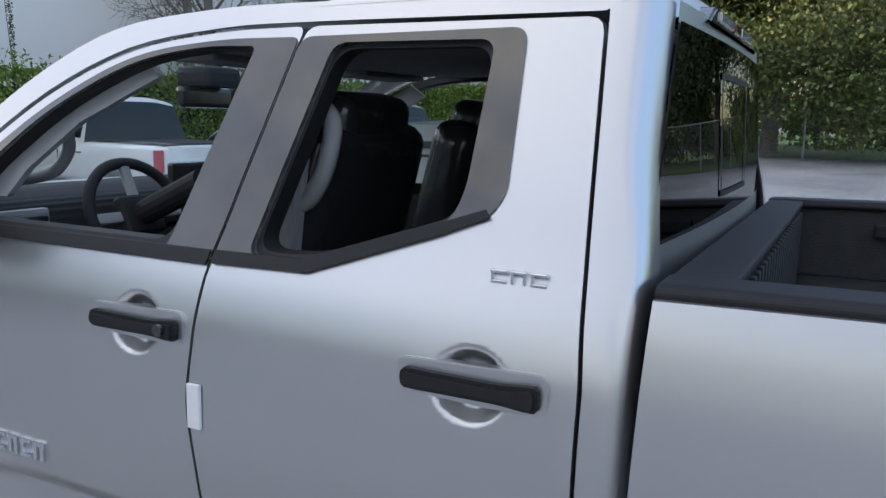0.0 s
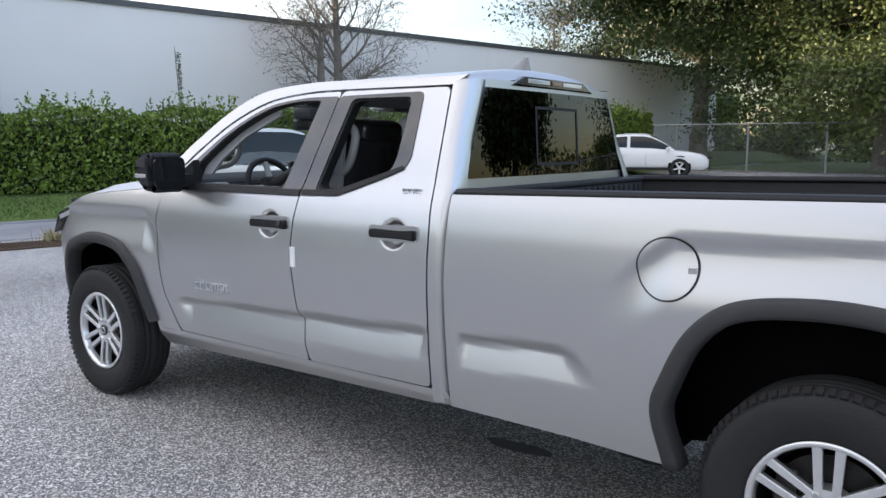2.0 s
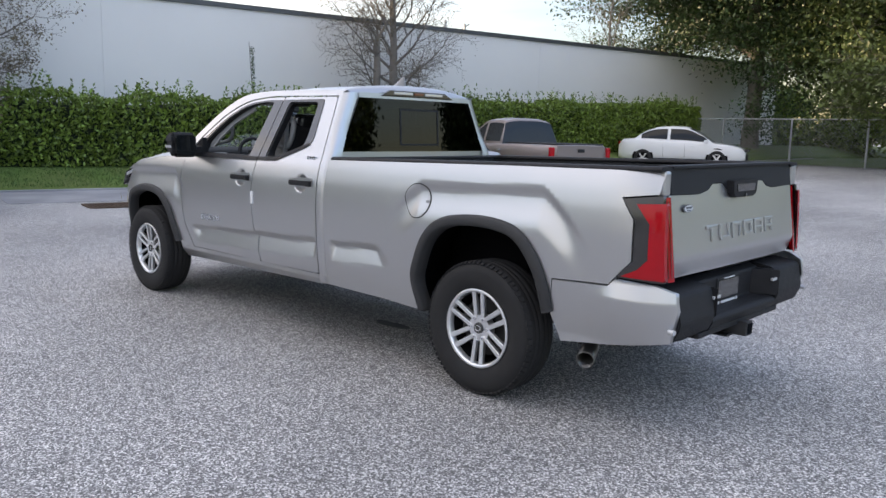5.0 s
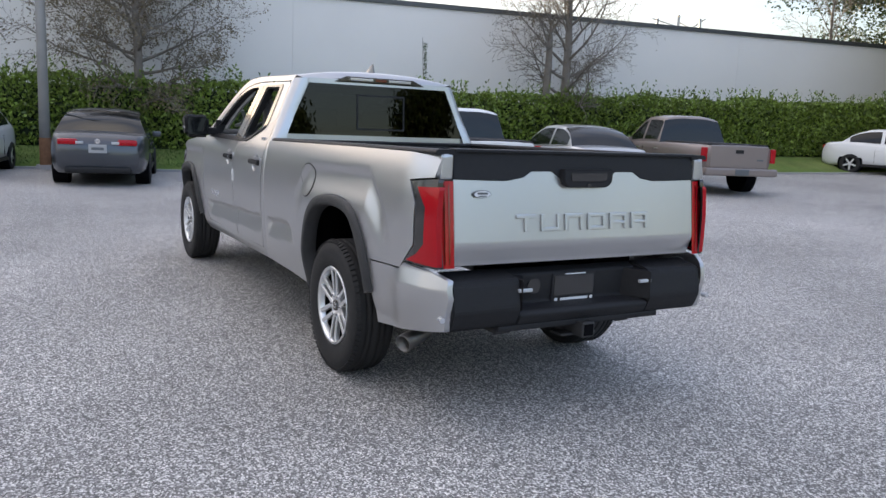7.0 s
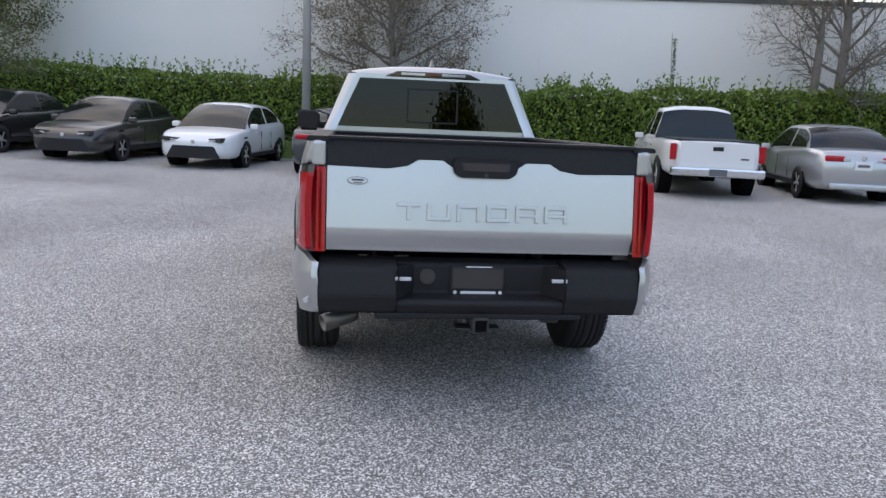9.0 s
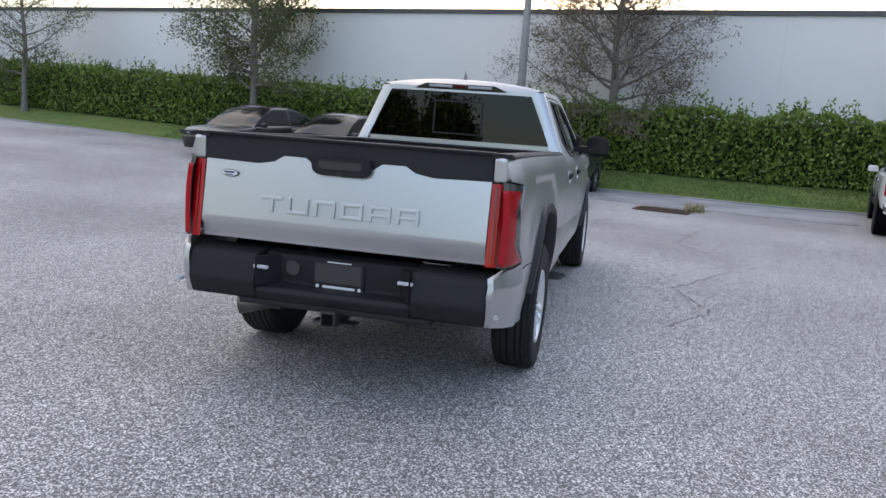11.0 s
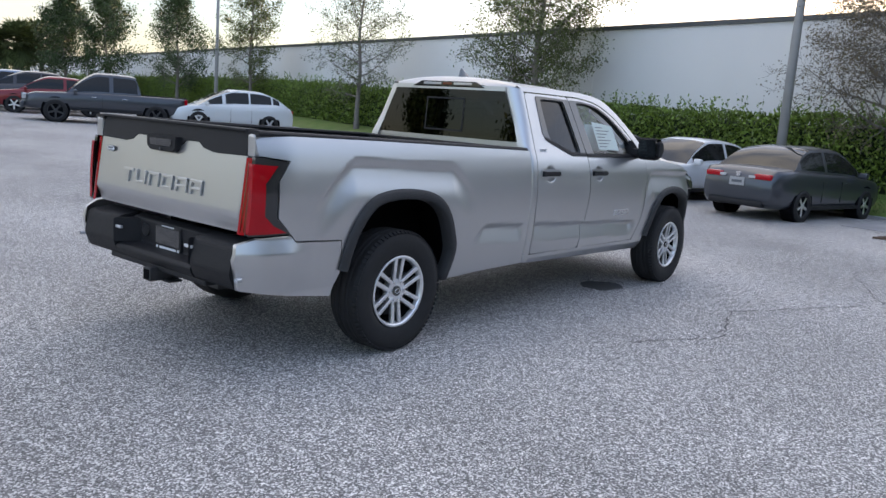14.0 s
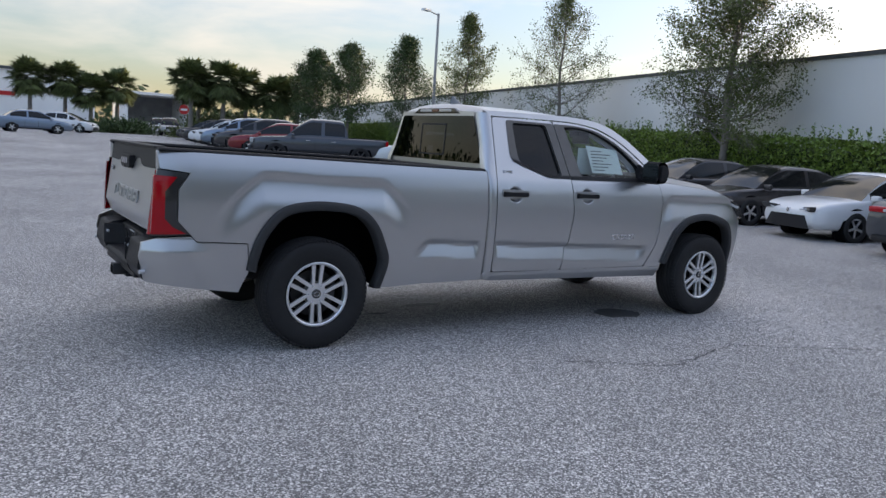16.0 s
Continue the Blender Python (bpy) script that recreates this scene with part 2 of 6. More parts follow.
RUST = mat("rusty_base", (0.22, 0.11, 0.06), 0.9, vary=0.4, vscale=10)
IRON = mat("rusty_drain_iron", (0.10, 0.065, 0.045), 0.85, 0.3, vary=0.4, vscale=14)
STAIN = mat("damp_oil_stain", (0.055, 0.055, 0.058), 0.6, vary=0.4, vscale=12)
SIGNRED = mat("sign_red", (0.45, 0.02, 0.02), 0.5, vary=0.1)


# ---- mesh helpers ----
def mk(name, verts, faces, material, parent=None, label="", smooth=True):
    me = bpy.data.meshes.new(name)
    me.from_pydata([tuple(v) for v in verts], [], [tuple(f) for f in faces])
    me.materials.append(material)
    if smooth:
        me.polygons.foreach_set("use_smooth", [True] * len(me.polygons))
    me.update()
    ob = new(name, me)
    if parent:
        ob.parent = parent
    if label:
        ob["label"] = label
    return ob


def part(name, bm, material, parent=None, label="", smooth=False):
    me = bpy.data.meshes.new(name)
    bm.to_mesh(me)
    bm.free()
    me.materials.append(material)
    if smooth:
        me.polygons.foreach_set("use_smooth", [True] * len(me.polygons))
    ob = new(name, me)
    if parent:
        ob.parent = parent
    if label:
        ob["label"] = label
    return ob


def box(c, s, bev=0.01, m=None, seg=2):
    bm = bmesh.new()
    bmesh.ops.create_cube(bm, size=1, matrix=Matrix.Translation(c) @ Matrix.Diagonal((*s, 1)))
    if bev:
        bmesh.ops.bevel(bm, geom=bm.edges[:], offset=min(bev, min(s) * 0.45), segments=seg, affect="EDGES", profile=0.6)
    if m is not None:
        bmesh.ops.transform(bm, matrix=m, verts=bm.verts[:])
    return bm


def prism(pts, axis, a, b, bev=0.0):
    """A polygon in the plane across axis, drawn out from a to b. pts: the two other coordinates in x, y, z order."""
    bm = bmesh.new()

    def at(p, k):
        v = list(p)
        v.insert("xyz".index(axis), k)
        return bm.verts.new(v)
    lo, hi = [at(p, a) for p in pts], [at(p, b) for p in pts]
    bm.faces.new(lo)
    bm.faces.new(hi[::-1])
    for i in range(len(pts)):
        j = (i + 1) % len(pts)
        bm.faces.new((lo[j], lo[i], hi[i], hi[j]))
    bmesh.ops.recalc_face_normals(bm, faces=bm.faces[:])
    if bev:
        bmesh.ops.bevel(bm, geom=bm.edges[:], offset=bev, segments=2, affect="EDGES")
    return bm


def cyl(p, q, r, r2=None, n=20, cap=True):
    bm = bmesh.new()
    p, q = Vector(p), Vector(q)
    d = q - p
    m = Matrix.Translation((p + q) / 2) @ d.to_track_quat("Z", "Y").to_matrix().to_4x4()
    bmesh.ops.create_cone(bm, cap_ends=cap, segments=n, radius1=r, radius2=r if r2 is None else r2, depth=d.length, matrix=m)
    return bm


def join(*bms):
    out = bmesh.new()
    for b in bms:
        me = bpy.data.meshes.new("tmp")
        b.to_mesh(me)
        b.free()
        out.from_mesh(me)
        bpy.data.meshes.remove(me)
    return out


def grid(us, vs, f):
    """Vertices and quads of a surface f(u, v)."""
    verts = [f(u, v) for u in us for v in vs]
    k = len(vs)
    faces = [(i * k + j, i * k + j + 1, (i + 1) * k + j + 1, (i + 1) * k + j) for i in range(len(us) - 1) for j in range(k - 1)]
    return verts, faces


def lathe(profile, n, axis="y"):
    """A profile of (radius, along) turned about the y axis."""
    verts, faces = [], []
    for i in range(n):
        a = 2 * math.pi * i / n
        for r, t in profile:
            verts.append((r * math.cos(a), t, r * math.sin(a)))
    k = len(profile)
    for i in range(n):
        j = (i + 1) % n
        for p in range(k - 1):
            faces.append((i * k + p, j * k + p, j * k + p + 1, i * k + p + 1))
    return verts, faces


def smoothstep(a, b, x):
    t = np.clip((np.asarray(x, float) - a) / (b - a), 0, 1)
    return t * t * (3 - 2 * t)


def rounded(pts, r=0.03, n=5):
    """A closed outline with its corners rounded by r."""
    out, k = [], len(pts)
    for i in range(k):
        p, a, b = Vector(pts[i]), Vector(pts[i - 1]), Vector(pts[(i + 1) % k])
        u, v = a - p, b - p
        d = min(r, u.length * 0.45, v.length * 0.45)
        u, v = p + u.normalized() * d, p + v.normalized() * d
        for s in range(n + 1):
            t = s / n
            out.append(tuple((1 - t) ** 2 * u + 2 * t * (1 - t) * p + t * t * v))
    return out


def resample(pts, step):
    out, k = [], len(pts)
    for i in range(k):
        a, b = np.array(pts[i], float), np.array(pts[(i + 1) % k], float)
        m = max(1, int(round(np.linalg.norm(b - a) / step)))
        out += [tuple(a + (b - a) * j / m) for j in range(m)]
    return out


def inside(poly, x, y):
    p = np.array(poly)
    q = np.roll(p, -1, 0)
    x, y = np.asarray(x)[:, None], np.asarray(y)[:, None]
    hit = ((p[:, 1] > y) != (q[:, 1] > y)) & (x < (q[:, 0] - p[:, 0]) * (y - p[:, 1]) / (q[:, 1] - p[:, 1] + 1e-12) + p[:, 0])
    return hit.sum(1) % 2 == 1


def skin(name, outline, holes, yfun, material, parent, side=1, off=0.0, step=0.022, rim=0.03, fine=(), label=""):
    """A curved sheet: the outline (x, z) less its holes, lifted to yfun(x, z) + off, with its edges turned inwards by rim."""
    from mathutils import geometry
    loops = [resample(outline, step)] + [resample(h, step) for h in holes]
    pts, edges = [], []
    for lp in loops:
        base = len(pts)
        pts += lp
        edges += [(base + i, base + (i + 1) % len(lp)) for i in range(len(lp))]
    xs, zs = np.array(loops[0])[:, 0], np.array(loops[0])[:, 1]
    gx, gz = np.meshgrid(np.arange(xs.min(), xs.max(), step), np.arange(zs.min(), zs.max(), step))
    gx = gx + (np.arange(gx.shape[0])[:, None] % 2) * step * 0.5
    gx, gz = gx.ravel(), gz.ravel()
    for cx, cz, r in fine:
        fx, fz = np.meshgrid(np.arange(cx - r, cx + r, step * 0.35), np.arange(cz - r * 0.8, cz + r * 0.8, step * 0.35))
        gx, gz = np.concatenate([gx, fx.ravel() + 0.0013]), np.concatenate([gz, fz.ravel() + 0.0017])
    ok = inside(loops[0], gx, gz)
    for h in loops[1:]:
        ok &= ~inside(h, gx, gz)
    border = np.array([p for lp in loops for p in lp])
    gx, gz = gx[ok], gz[ok]
    near = np.array([np.min((border[:, 0] - a) ** 2 + (border[:, 1] - b) ** 2) for a, b in zip(gx, gz)]) if len(gx) else np.array([])
    keep = near > (step * 0.4) ** 2 if len(gx) else []
    pts += list(zip(gx[keep], gz[keep])) if len(gx) else []
    v2, _, f2, *_ = geometry.delaunay_2d_cdt([Vector(p) for p in pts], edges, [], 1, 1e-6)
    v2 = np.array([(v.x, v.y) for v in v2])
    cen = np.array([v2[list(f)].mean(0) for f in f2])
    ok = inside(loops[0], cen[:, 0], cen[:, 1])
    for h in loops[1:]:
        ok &= ~inside(h, cen[:, 0], cen[:, 1])
    y = yfun(v2[:, 0], v2[:, 1]) + off
    verts = [(a, side * c, b) for (a, b), c in zip(v2, y)]
    faces = []
    for f, good in zip(f2, ok):
        if good:
            a, b, c = (v2[i] for i in f)
            ccw = (b[0] - a[0]) * (c[1] - a[1]) - (b[1] - a[1]) * (c[0] - a[0]) > 0
            f = list(f)
            faces.append(f[::-1] if ccw == (side > 0) else f)
    if rim:
        for lp in loops:
            a = np.array(lp)
            y0 = yfun(a[:, 0], a[:, 1]) + off
            base, k = len(verts), len(lp)
            verts += [(p[0], side * q, p[1]) for p, q in zip(lp, y0)] + [(p[0], side * (q - rim), p[1]) for p, q in zip(lp, y0)]
            faces += [(base + i, base + (i + 1) % k, base + k + (i + 1) % k, base + k + i) for i in range(k)]
    ob = mk(name, verts, faces, material, parent, label)
    fx, fz = slopes(yfun, v2[:, 0], v2[:, 1])
    nrm = np.zeros((len(verts), 3))
    nrm[:len(v2)] = np.stack([-fx, np.full(len(fx), float(side)), -fz], 1)
    shade(ob, nrm)
    return ob


def slopes(f, a, b, h=0.004):
    """Slopes of a pressed surface along its two directions."""
    return (f(a + h, b) - f(a - h, b)) / (2 * h), (f(a, b + h) - f(a, b - h)) / (2 * h)


def shade(ob, nrm):
    """Smooth shading by the surface's own normals; rows of zeros keep the mesh's."""
    ln = np.linalg.norm(nrm, axis=1)[:, None]
    ob.data.normals_split_custom_set_from_vertices((nrm / np.where(ln > 0, ln, 1)).tolist())


# ---- the lot: ground, kerb, lawn, wall ----
TH = radians(-11.5)
NX, NY = math.cos(TH), math.sin(TH)


def lot(d, s):
    """Plan place at d metres towards the long wall and s metres along it."""
    return (NX * d - NY * s, NY * d + NX * s)


def ground_z(x, y):
    return float(-0.005 + 0.006 * np.clip(x - 4, 0, 10) + 0.024 * np.clip(abs(y) - 5, 0, 28))


def build_ground():
    edge = [0, 1.2, 2.5, 4, 5, 6, 8, 10, 12, 14, 17, 20, 24, 28, 33, 40, 60, 100, 200, 500, 1500]
    xs = [-v for v in edge[:0:-1]] + edge
    verts, faces = grid(xs, xs, lambda x, y: (x, y, ground_z(x, y)))
    faces = [f[::-1] for f in faces]
    return tagged(mk("ground", verts, faces, ASPHALT), "worn grey asphalt parking lot with pale stone chips", "ground", kind="structure")


build_ground()


def strip(name, d0, d1, s0, s1, z0, z1, material, label, category, m=60):
    """A long slab along the wall that follows the ground, from z0 under it to z1 over it."""
    verts, faces = [], []
    for i in range(m + 1):
        s = s0 + (s1 - s0) * i / m
        for d, up in ((d0, z0), (d0, z1), (d1, z1), (d1, z0)):
            x, y = lot(d, s)
            verts.append((x, y, ground_z(x, y) + up))
    for i in range(m):
        for k in range(4):
            a, b = i * 4 + k, i * 4 + (k + 1) % 4
            faces.append((a, b, b + 4, a + 4))
    faces += [(3, 2, 1, 0), (4 * m, 4 * m + 1, 4 * m + 2, 4 * m + 3)]
    return tagged(mk(name, verts, faces, material, smooth=False), label, category, kind="structure")


strip("pavement", 12.9, 15.6, -3.4, 2.0, -0.1, 0.012, CONCRETE, "pale concrete apron slab beside the lawn", "pavement")
strip("kerb", 15.6, 15.75, -30, 90, -0.1, 0.05, CONCRETE, "low concrete kerb between asphalt and lawn", "kerb")


def build_lawn():
    """The grass strip rises from the kerb to the foot of the hedge."""
    prof = [(15.75, -0.1), (15.75, 0.06), (16.1, 0.14), (16.6, 0.30), (17.2, 0.44), (17.8, 0.50), (19.6, 0.52), (19.6, -0.1)]
    verts, faces, m = [], [], 120
    for i in range(m + 1):
        s = -60 + 150 * i / m
        for d, up in prof:
            x, y = lot(d, s)
            verts.append((x, y, ground_z(x, y) + up + (0.03 * noise.noise(Vector((s, d, 0))) if up > 0.1 else 0)))
    k = len(prof)
    for i in range(m):
        for j in range(k - 1):
            a = i * k + j
            faces.append((a, a + 1, a + k + 1, a + k))
    return tagged(mk("lawn", verts, faces, GRASS), "mown green grass bank along the hedge", "lawn", kind="structure")


build_lawn()


def build_long_wall(d, s0, s1, h):
    root = tagged(new("wall_north"), "long windowless pale grey painted concrete warehouse wall", "wall", kind="structure")
    n, w = 18, (s1 - s0) / 18
    for i in range(n):
        a, b = s0 + w * i + 0.003, s0 + w * (i + 1) - 0.003
        pts = [lot(d, a), lot(d, b), lot(d + 0.3, b), lot(d + 0.3, a)]
        part("panel", prism(pts, "z", -0.2, h), WALLPAINT, root)
    pts = [lot(d + 0.04, s0), lot(d + 0.04, s1), lot(d + 0.26, s1), lot(d + 0.26, s0)]
    part("core", prism(pts, "z", -0.2, h - 0.05), WALLPAINT, root)
    pts = [lot(d - 0.06, s0), lot(d - 0.06, s1), lot(d + 12, s1), lot(d + 12, s0)]
    part("coping", prism(pts, "z", h, h + 0.14), COPING, root, "dark metal roof edge")
    pts = [lot(d + 0.3, s0), lot(d + 0.3, s0 + 0.3), lot(d + 25, s0 + 0.3), lot(d + 25, s0)]
    part("end_panel", prism(pts, "z", -0.2, h), WALLPAINT, root)
    return root


WALL_D, WALL_H = 19.6, 5.06
build_long_wall(WALL_D, -33, 110, WALL_H)


# ---- the silver pickup ----
WB = 4.18
Z_CAB = ([0.36, 0.46, 0.56, 0.68, 0.80, 0.95, 1.08, 1.20, 1.29, 1.34, 1.40, 1.50, 1.65, 1.82, 1.95],
         [0.915, 0.935, 0.950, 0.962, 0.970, 0.976, 0.974, 0.962, 0.938, 0.915, 0.888, 0.848, 0.785, 0.715, 0.660])
Z_BED = ([0.36, 0.46, 0.56, 0.68, 0.80, 0.95, 1.08, 1.20, 1.30, 1.37, 1.42, 1.60],
         [0.915, 0.935, 0.950, 0.962, 0.970, 0.976, 0.976, 0.966, 0.948, 0.928, 0.908, 0.85])
_zz = np.linspace(0.2, 2.1, 1901)
_ker = np.exp(-0.5 * (np.arange(-60, 61) / 24.0) ** 2)
_ker /= _ker.sum()


def _table(t):
    y = np.interp(_zz, *t)
    return np.convolve(np.pad(y, 60, mode="edge"), _ker, "valid")


T_CAB, T_BED = _table(Z_CAB), _table(Z_BED)


def shoulder(x, z, zc, m, depth, out):
    """An undercut line at height zc, below which the panel swells out."""
    q = zc - z
    d = np.where(q < 0, 0.0, np.where(q < 0.064, -depth * smoothstep(0, 0.064, q), -depth + (depth + out) * smoothstep(0.064, 0.28, q)))
    return d * m * (smoothstep(0.45, 0.85, z) * (q > 0.1) + (q <= 0.1))


def y_side(x, z):
    """Half-width of the body at length x and height z."""
    x, z = np.asarray(x, float), np.asarray(z, float)
    cab, bed = np.interp(z, _zz, T_CAB), np.interp(z, _zz, T_BED)
    y = np.where(x < 1.50, bed, cab)
    y = y - 0.42 * np.clip(x - 4.30, 0, 9) ** 2 - 0.62 * np.clip(-0.86 - x, 0, 9) ** 2
    y = y - 0.030 * np.clip(x - 2.6, 0, 1) ** 2 * (z > 1.3) * (z - 1.3) / 0.5
    zr = 1.290 - 0.030 * (x + 0.4) - 1.15 * np.clip(-0.42 - x, 0, 1) ** 1.25 - 0.95 * np.clip(x - 0.52, 0, 1) ** 1.15
    y = y + shoulder(x, z, zr, smoothstep(-0.78, -0.56, x) * (1 - smoothstep(0.56, 0.80, x)), 0.026, 0.010)
    zf = 1.205 - 0.02 * (x - 3.7) - 1.1 * np.clip(3.68 - x, 0, 1) ** 1.2
    y = y + shoulder(x, z, zf, smoothstep(3.44, 3.66, x), 0.024, 0.010)
    q = 0.842 - 0.036 * x - z
    lower = np.where(q < 0, 0, np.where(q < 0.046, -0.038 * smoothstep(0, 0.046, q), np.where(q < 0.160, -0.038 * (0.160 - q) / 0.114, 0)))
    m = smoothstep(1.57, 1.63, x - 0.1 * (0.78 - z)) * (1 - smoothstep(3.30, 3.42, x + 0.35 * (q - 0.04))) + smoothstep(0.86, 0.97, x + 0.9 * (q - 0.04)) * (1 - smoothstep(1.40, 1.44, x))
    y = y + lower * m
    for hx in (1.775, 2.585):
        r = np.hypot((x - hx) / 0.080, (z - 1.172) / 0.070)
        y = y - 0.028 * (1 - smoothstep(0.60, 1.0, r))
    return y


ARCH_R = [(-0.535, 0.60), (-0.51, 0.73), (-0.445, 0.885), (-0.32, 1.025), (-0.165, 1.077), (0.07, 1.088), (0.31, 1.050), (0.455, 0.94), (0.545, 0.77), (0.585, 0.63), (0.54, 0.42)]
ARCH_F = [(3.60, 0.54), (3.64, 0.66), (3.715, 0.835), (3.83, 0.95), (3.93, 0.997), (4.10, 1.025), (4.27, 1.024), (4.42, 0.99), (4.56, 0.92), (4.66, 0.77), (4.69, 0.62), (4.67, 0.44)]


def spline(pts, n=8):
    p = [np.array(q, float) for q in pts]
    p = [2 * p[0] - p[1]] + p + [2 * p[-1] - p[-2]]
    out = []
    for i in range(1, len(p) - 2):
        for k in range(n):
            t = k / n
            a, b, c, d = p[i - 1:i + 3]
            out.append(tuple(0.5 * (2 * b + (c - a) * t + (2 * a - 5 * b + 4 * c - d) * t * t + (3 * b - a - 3 * c + d) * t ** 3)))
    return out + [tuple(p[-2])]


def sweep(pts, r, n=12):
    """A round bar along a smooth line."""
    axes = [np.array(a) for a in zip(*pts)]
    line = [Vector(p[:2] + q[1:]) for p, q in zip(spline(list(zip(axes[0], axes[1]))), spline(list(zip(axes[1], axes[2]))))]
    v = []
    for i, p in enumerate(line):
        d = (line[min(i + 1, len(line) - 1)] - line[max(i - 1, 0)]).normalized()
        a = d.cross(Vector((0.1, 1, 0.05))).normalized()
        c = d.cross(a)
        v += [p + (a * math.cos(2 * math.pi * k / n) + c * math.sin(2 * math.pi * k / n)) * r for k in range(n)]
    f = [(i * n + k, i * n + (k + 1) % n, (i + 1) * n + (k + 1) % n, (i + 1) * n + k) for i in range(len(line) - 1) for k in range(n)]
    return v, f + [tuple(range(n))[::-1], tuple(len(v) - n + k for k in range(n))]


def shrink(pts, cx, cz, d):
    out = []
    for x, z in pts:
        v = Vector((cx - x, cz - z))
        out.append((x + v.x / v.length * d, z + v.y / v.length * d))
    return out


def flare(arch, cx, cz, side, parent):
    """The dark plastic lip round a wheel opening."""
    path = spline(arch)
    rows = ((0.0, 0.002), (0.004, 0.020), (0.016, 0.028), (0.054, 0.032), (0.068, 0.024), (0.071, -0.06))
    verts, faces = [], []
    for x, z in path:
        v = Vector((cx - x, cz - z)).normalized()
        y = float(y_side(x, z))
        for d, o in rows:
            verts.append((x + v.x * d, side * (y + o), z + v.y * d))
    k = len(rows)
    for i in range(len(path) - 1):
        for j in range(k - 1):
            faces.append((i * k + j, i * k + j + 1, (i + 1) * k + j + 1, (i + 1) * k + j))
    faces += [tuple(range(k)), tuple(range((len(path) - 1) * k, len(path) * k))]
    return mk("wheel_arch_flare", verts, faces, FLARE, parent, "grey-black plastic arch trim")


def make_wheel(side, x, y, root):
    """Tyre, six-pair-spoke alloy rim, brake disc, hub cap and lug nuts. y: the plane of the tyre's middle."""
    R = 0.409
    prof = [(0.235, 0.105), (0.255, 0.122), (0.30, 0.132), (0.340, 0.134), (0.372, 0.130), (0.396, 0.114), (0.404, 0.094)]
    for g in (0.062, 0.026, -0.026, -0.062):
        prof += [(R, g + 0.010), (R, g + 0.006), (R - 0.010, g + 0.004), (R - 0.010, g - 0.004), (R, g - 0.006)]
    prof += [(0.404, -0.094), (0.396, -0.112), (0.345, -0.134), (0.27, -0.128), (0.235, -0.105)]
    v, f = lathe(prof, 72)
    tyre = mk("tyre", [(a + x, y + side * b, c + 0.405) for a, b, c in v], f, RUBBER, root, "black road tyre with grooved tread")
    cz = 0.405
    lugs = []
    for i in range(72):
        a = 2 * math.pi * i / 72
        m = Matrix.Translation((x, y, cz)) @ Matrix.Rotation(-a, 4, "Y") @ Matrix.Translation((0.3995, side * 0.112, 0)) @ Matrix.Rotation(side * 0.5, 4, "Z")
        lugs.append(box((0, 0, 0), (0.010, 0.030, 0.022), 0, m))
    part("tread_block", join(*lugs), RUBBER, tyre)["kind"] = "stuff"
    rim = mk("rim", [(a + x, y + side * b, c + cz) for a, b, c in lathe([(0.236, 0.108), (0.243, 0.118), (0.240, 0.124), (0.226, 0.122), (0.219, 0.110), (0.212, 0.05), (0.205, -0.08), (0.225, -0.10)], 72)[0]],
             lathe([(0, 0)] * 8, 72)[1], ALLOY, root, "silver alloy rim with paired spokes")
    # Near-black sleeve over the alloy barrel paints the shade behind the spokes.
    v, f = lathe([(0.214, 0.085), (0.200, 0.05), (0.198, -0.09)], 48)
    mk("rim_barrel", [(a + x, y + side * b, c + cz) for a, b, c in v], f, HOLLOW_BLACK, rim)
    for i in range(6):
        for k in (-1, 1):
            m = Matrix.Translation((x, y, cz)) @ Matrix.Rotation(math.pi / 3 * i + math.pi / 6, 4, "Y")
            pts = [(0.050, 0.013), (0.226, 0.019), (0.226, 0.050), (0.19, 0.047), (0.050, 0.038)]
            bm = prism([(px, k * pz) for px, pz in pts], "y", 0.070, 0.098, 0.004)
            for vv in bm.verts:
                vv.co.y = side * (vv.co.y + 0.018 * max(0, (vv.co.x - 0.08) / 0.14))
            bmesh.ops.transform(bm, matrix=m, verts=bm.verts[:])
            bmesh.ops.recalc_face_normals(bm, faces=bm.faces[:])
            part("spoke", bm, ALLOY, rim)
        a = math.pi / 3 * i
        px, pz = x + 0.066 * math.cos(a), cz + 0.066 * math.sin(a)
        part("lug_nut", cyl((px, y + side * 0.08, pz), (px, y + side * 0.106, pz), 0.011, 0.009, 6), CHROME, rim)
    part("hub", cyl((x, y + side * 0.05, cz), (x, y + side * 0.094, cz), 0.088, 0.080, 36), ALLOY, rim)
    cap = part("hub_cap", cyl((x, y + side * 0.09, cz), (x, y + side * 0.104, cz), 0.036, 0.033, 28), GLOSS_BLACK, rim, "black hub cap with a plain silver mark")
    v, f = lathe([(0.024, 0.1045), (0.024, 0.1062), (0.020, 0.1062), (0.020, 0.1045)], 24)
    mk("cap_mark", [(a * 1.0 + x, y + side * b, c * 0.72 + cz) for a, b, c in v], f, CHROME, rim)
    part("brake_disc", cyl((x, y + side * 0.01, cz), (x, y + side * 0.035, cz), 0.175, n=40), DISC, rim, "dark brake disc")
    part("brake_caliper", box((x - side * 0.0 + 0.13, y + side * 0.035, cz + 0.03), (0.07, 0.05, 0.16), 0.015), DARK_METAL, rim)
    part("wheel_back", cyl((x, y - side * 0.10, cz), (x, y - side * 0.02, cz), 0.205, n=32), HOLLOW_BLACK, root)


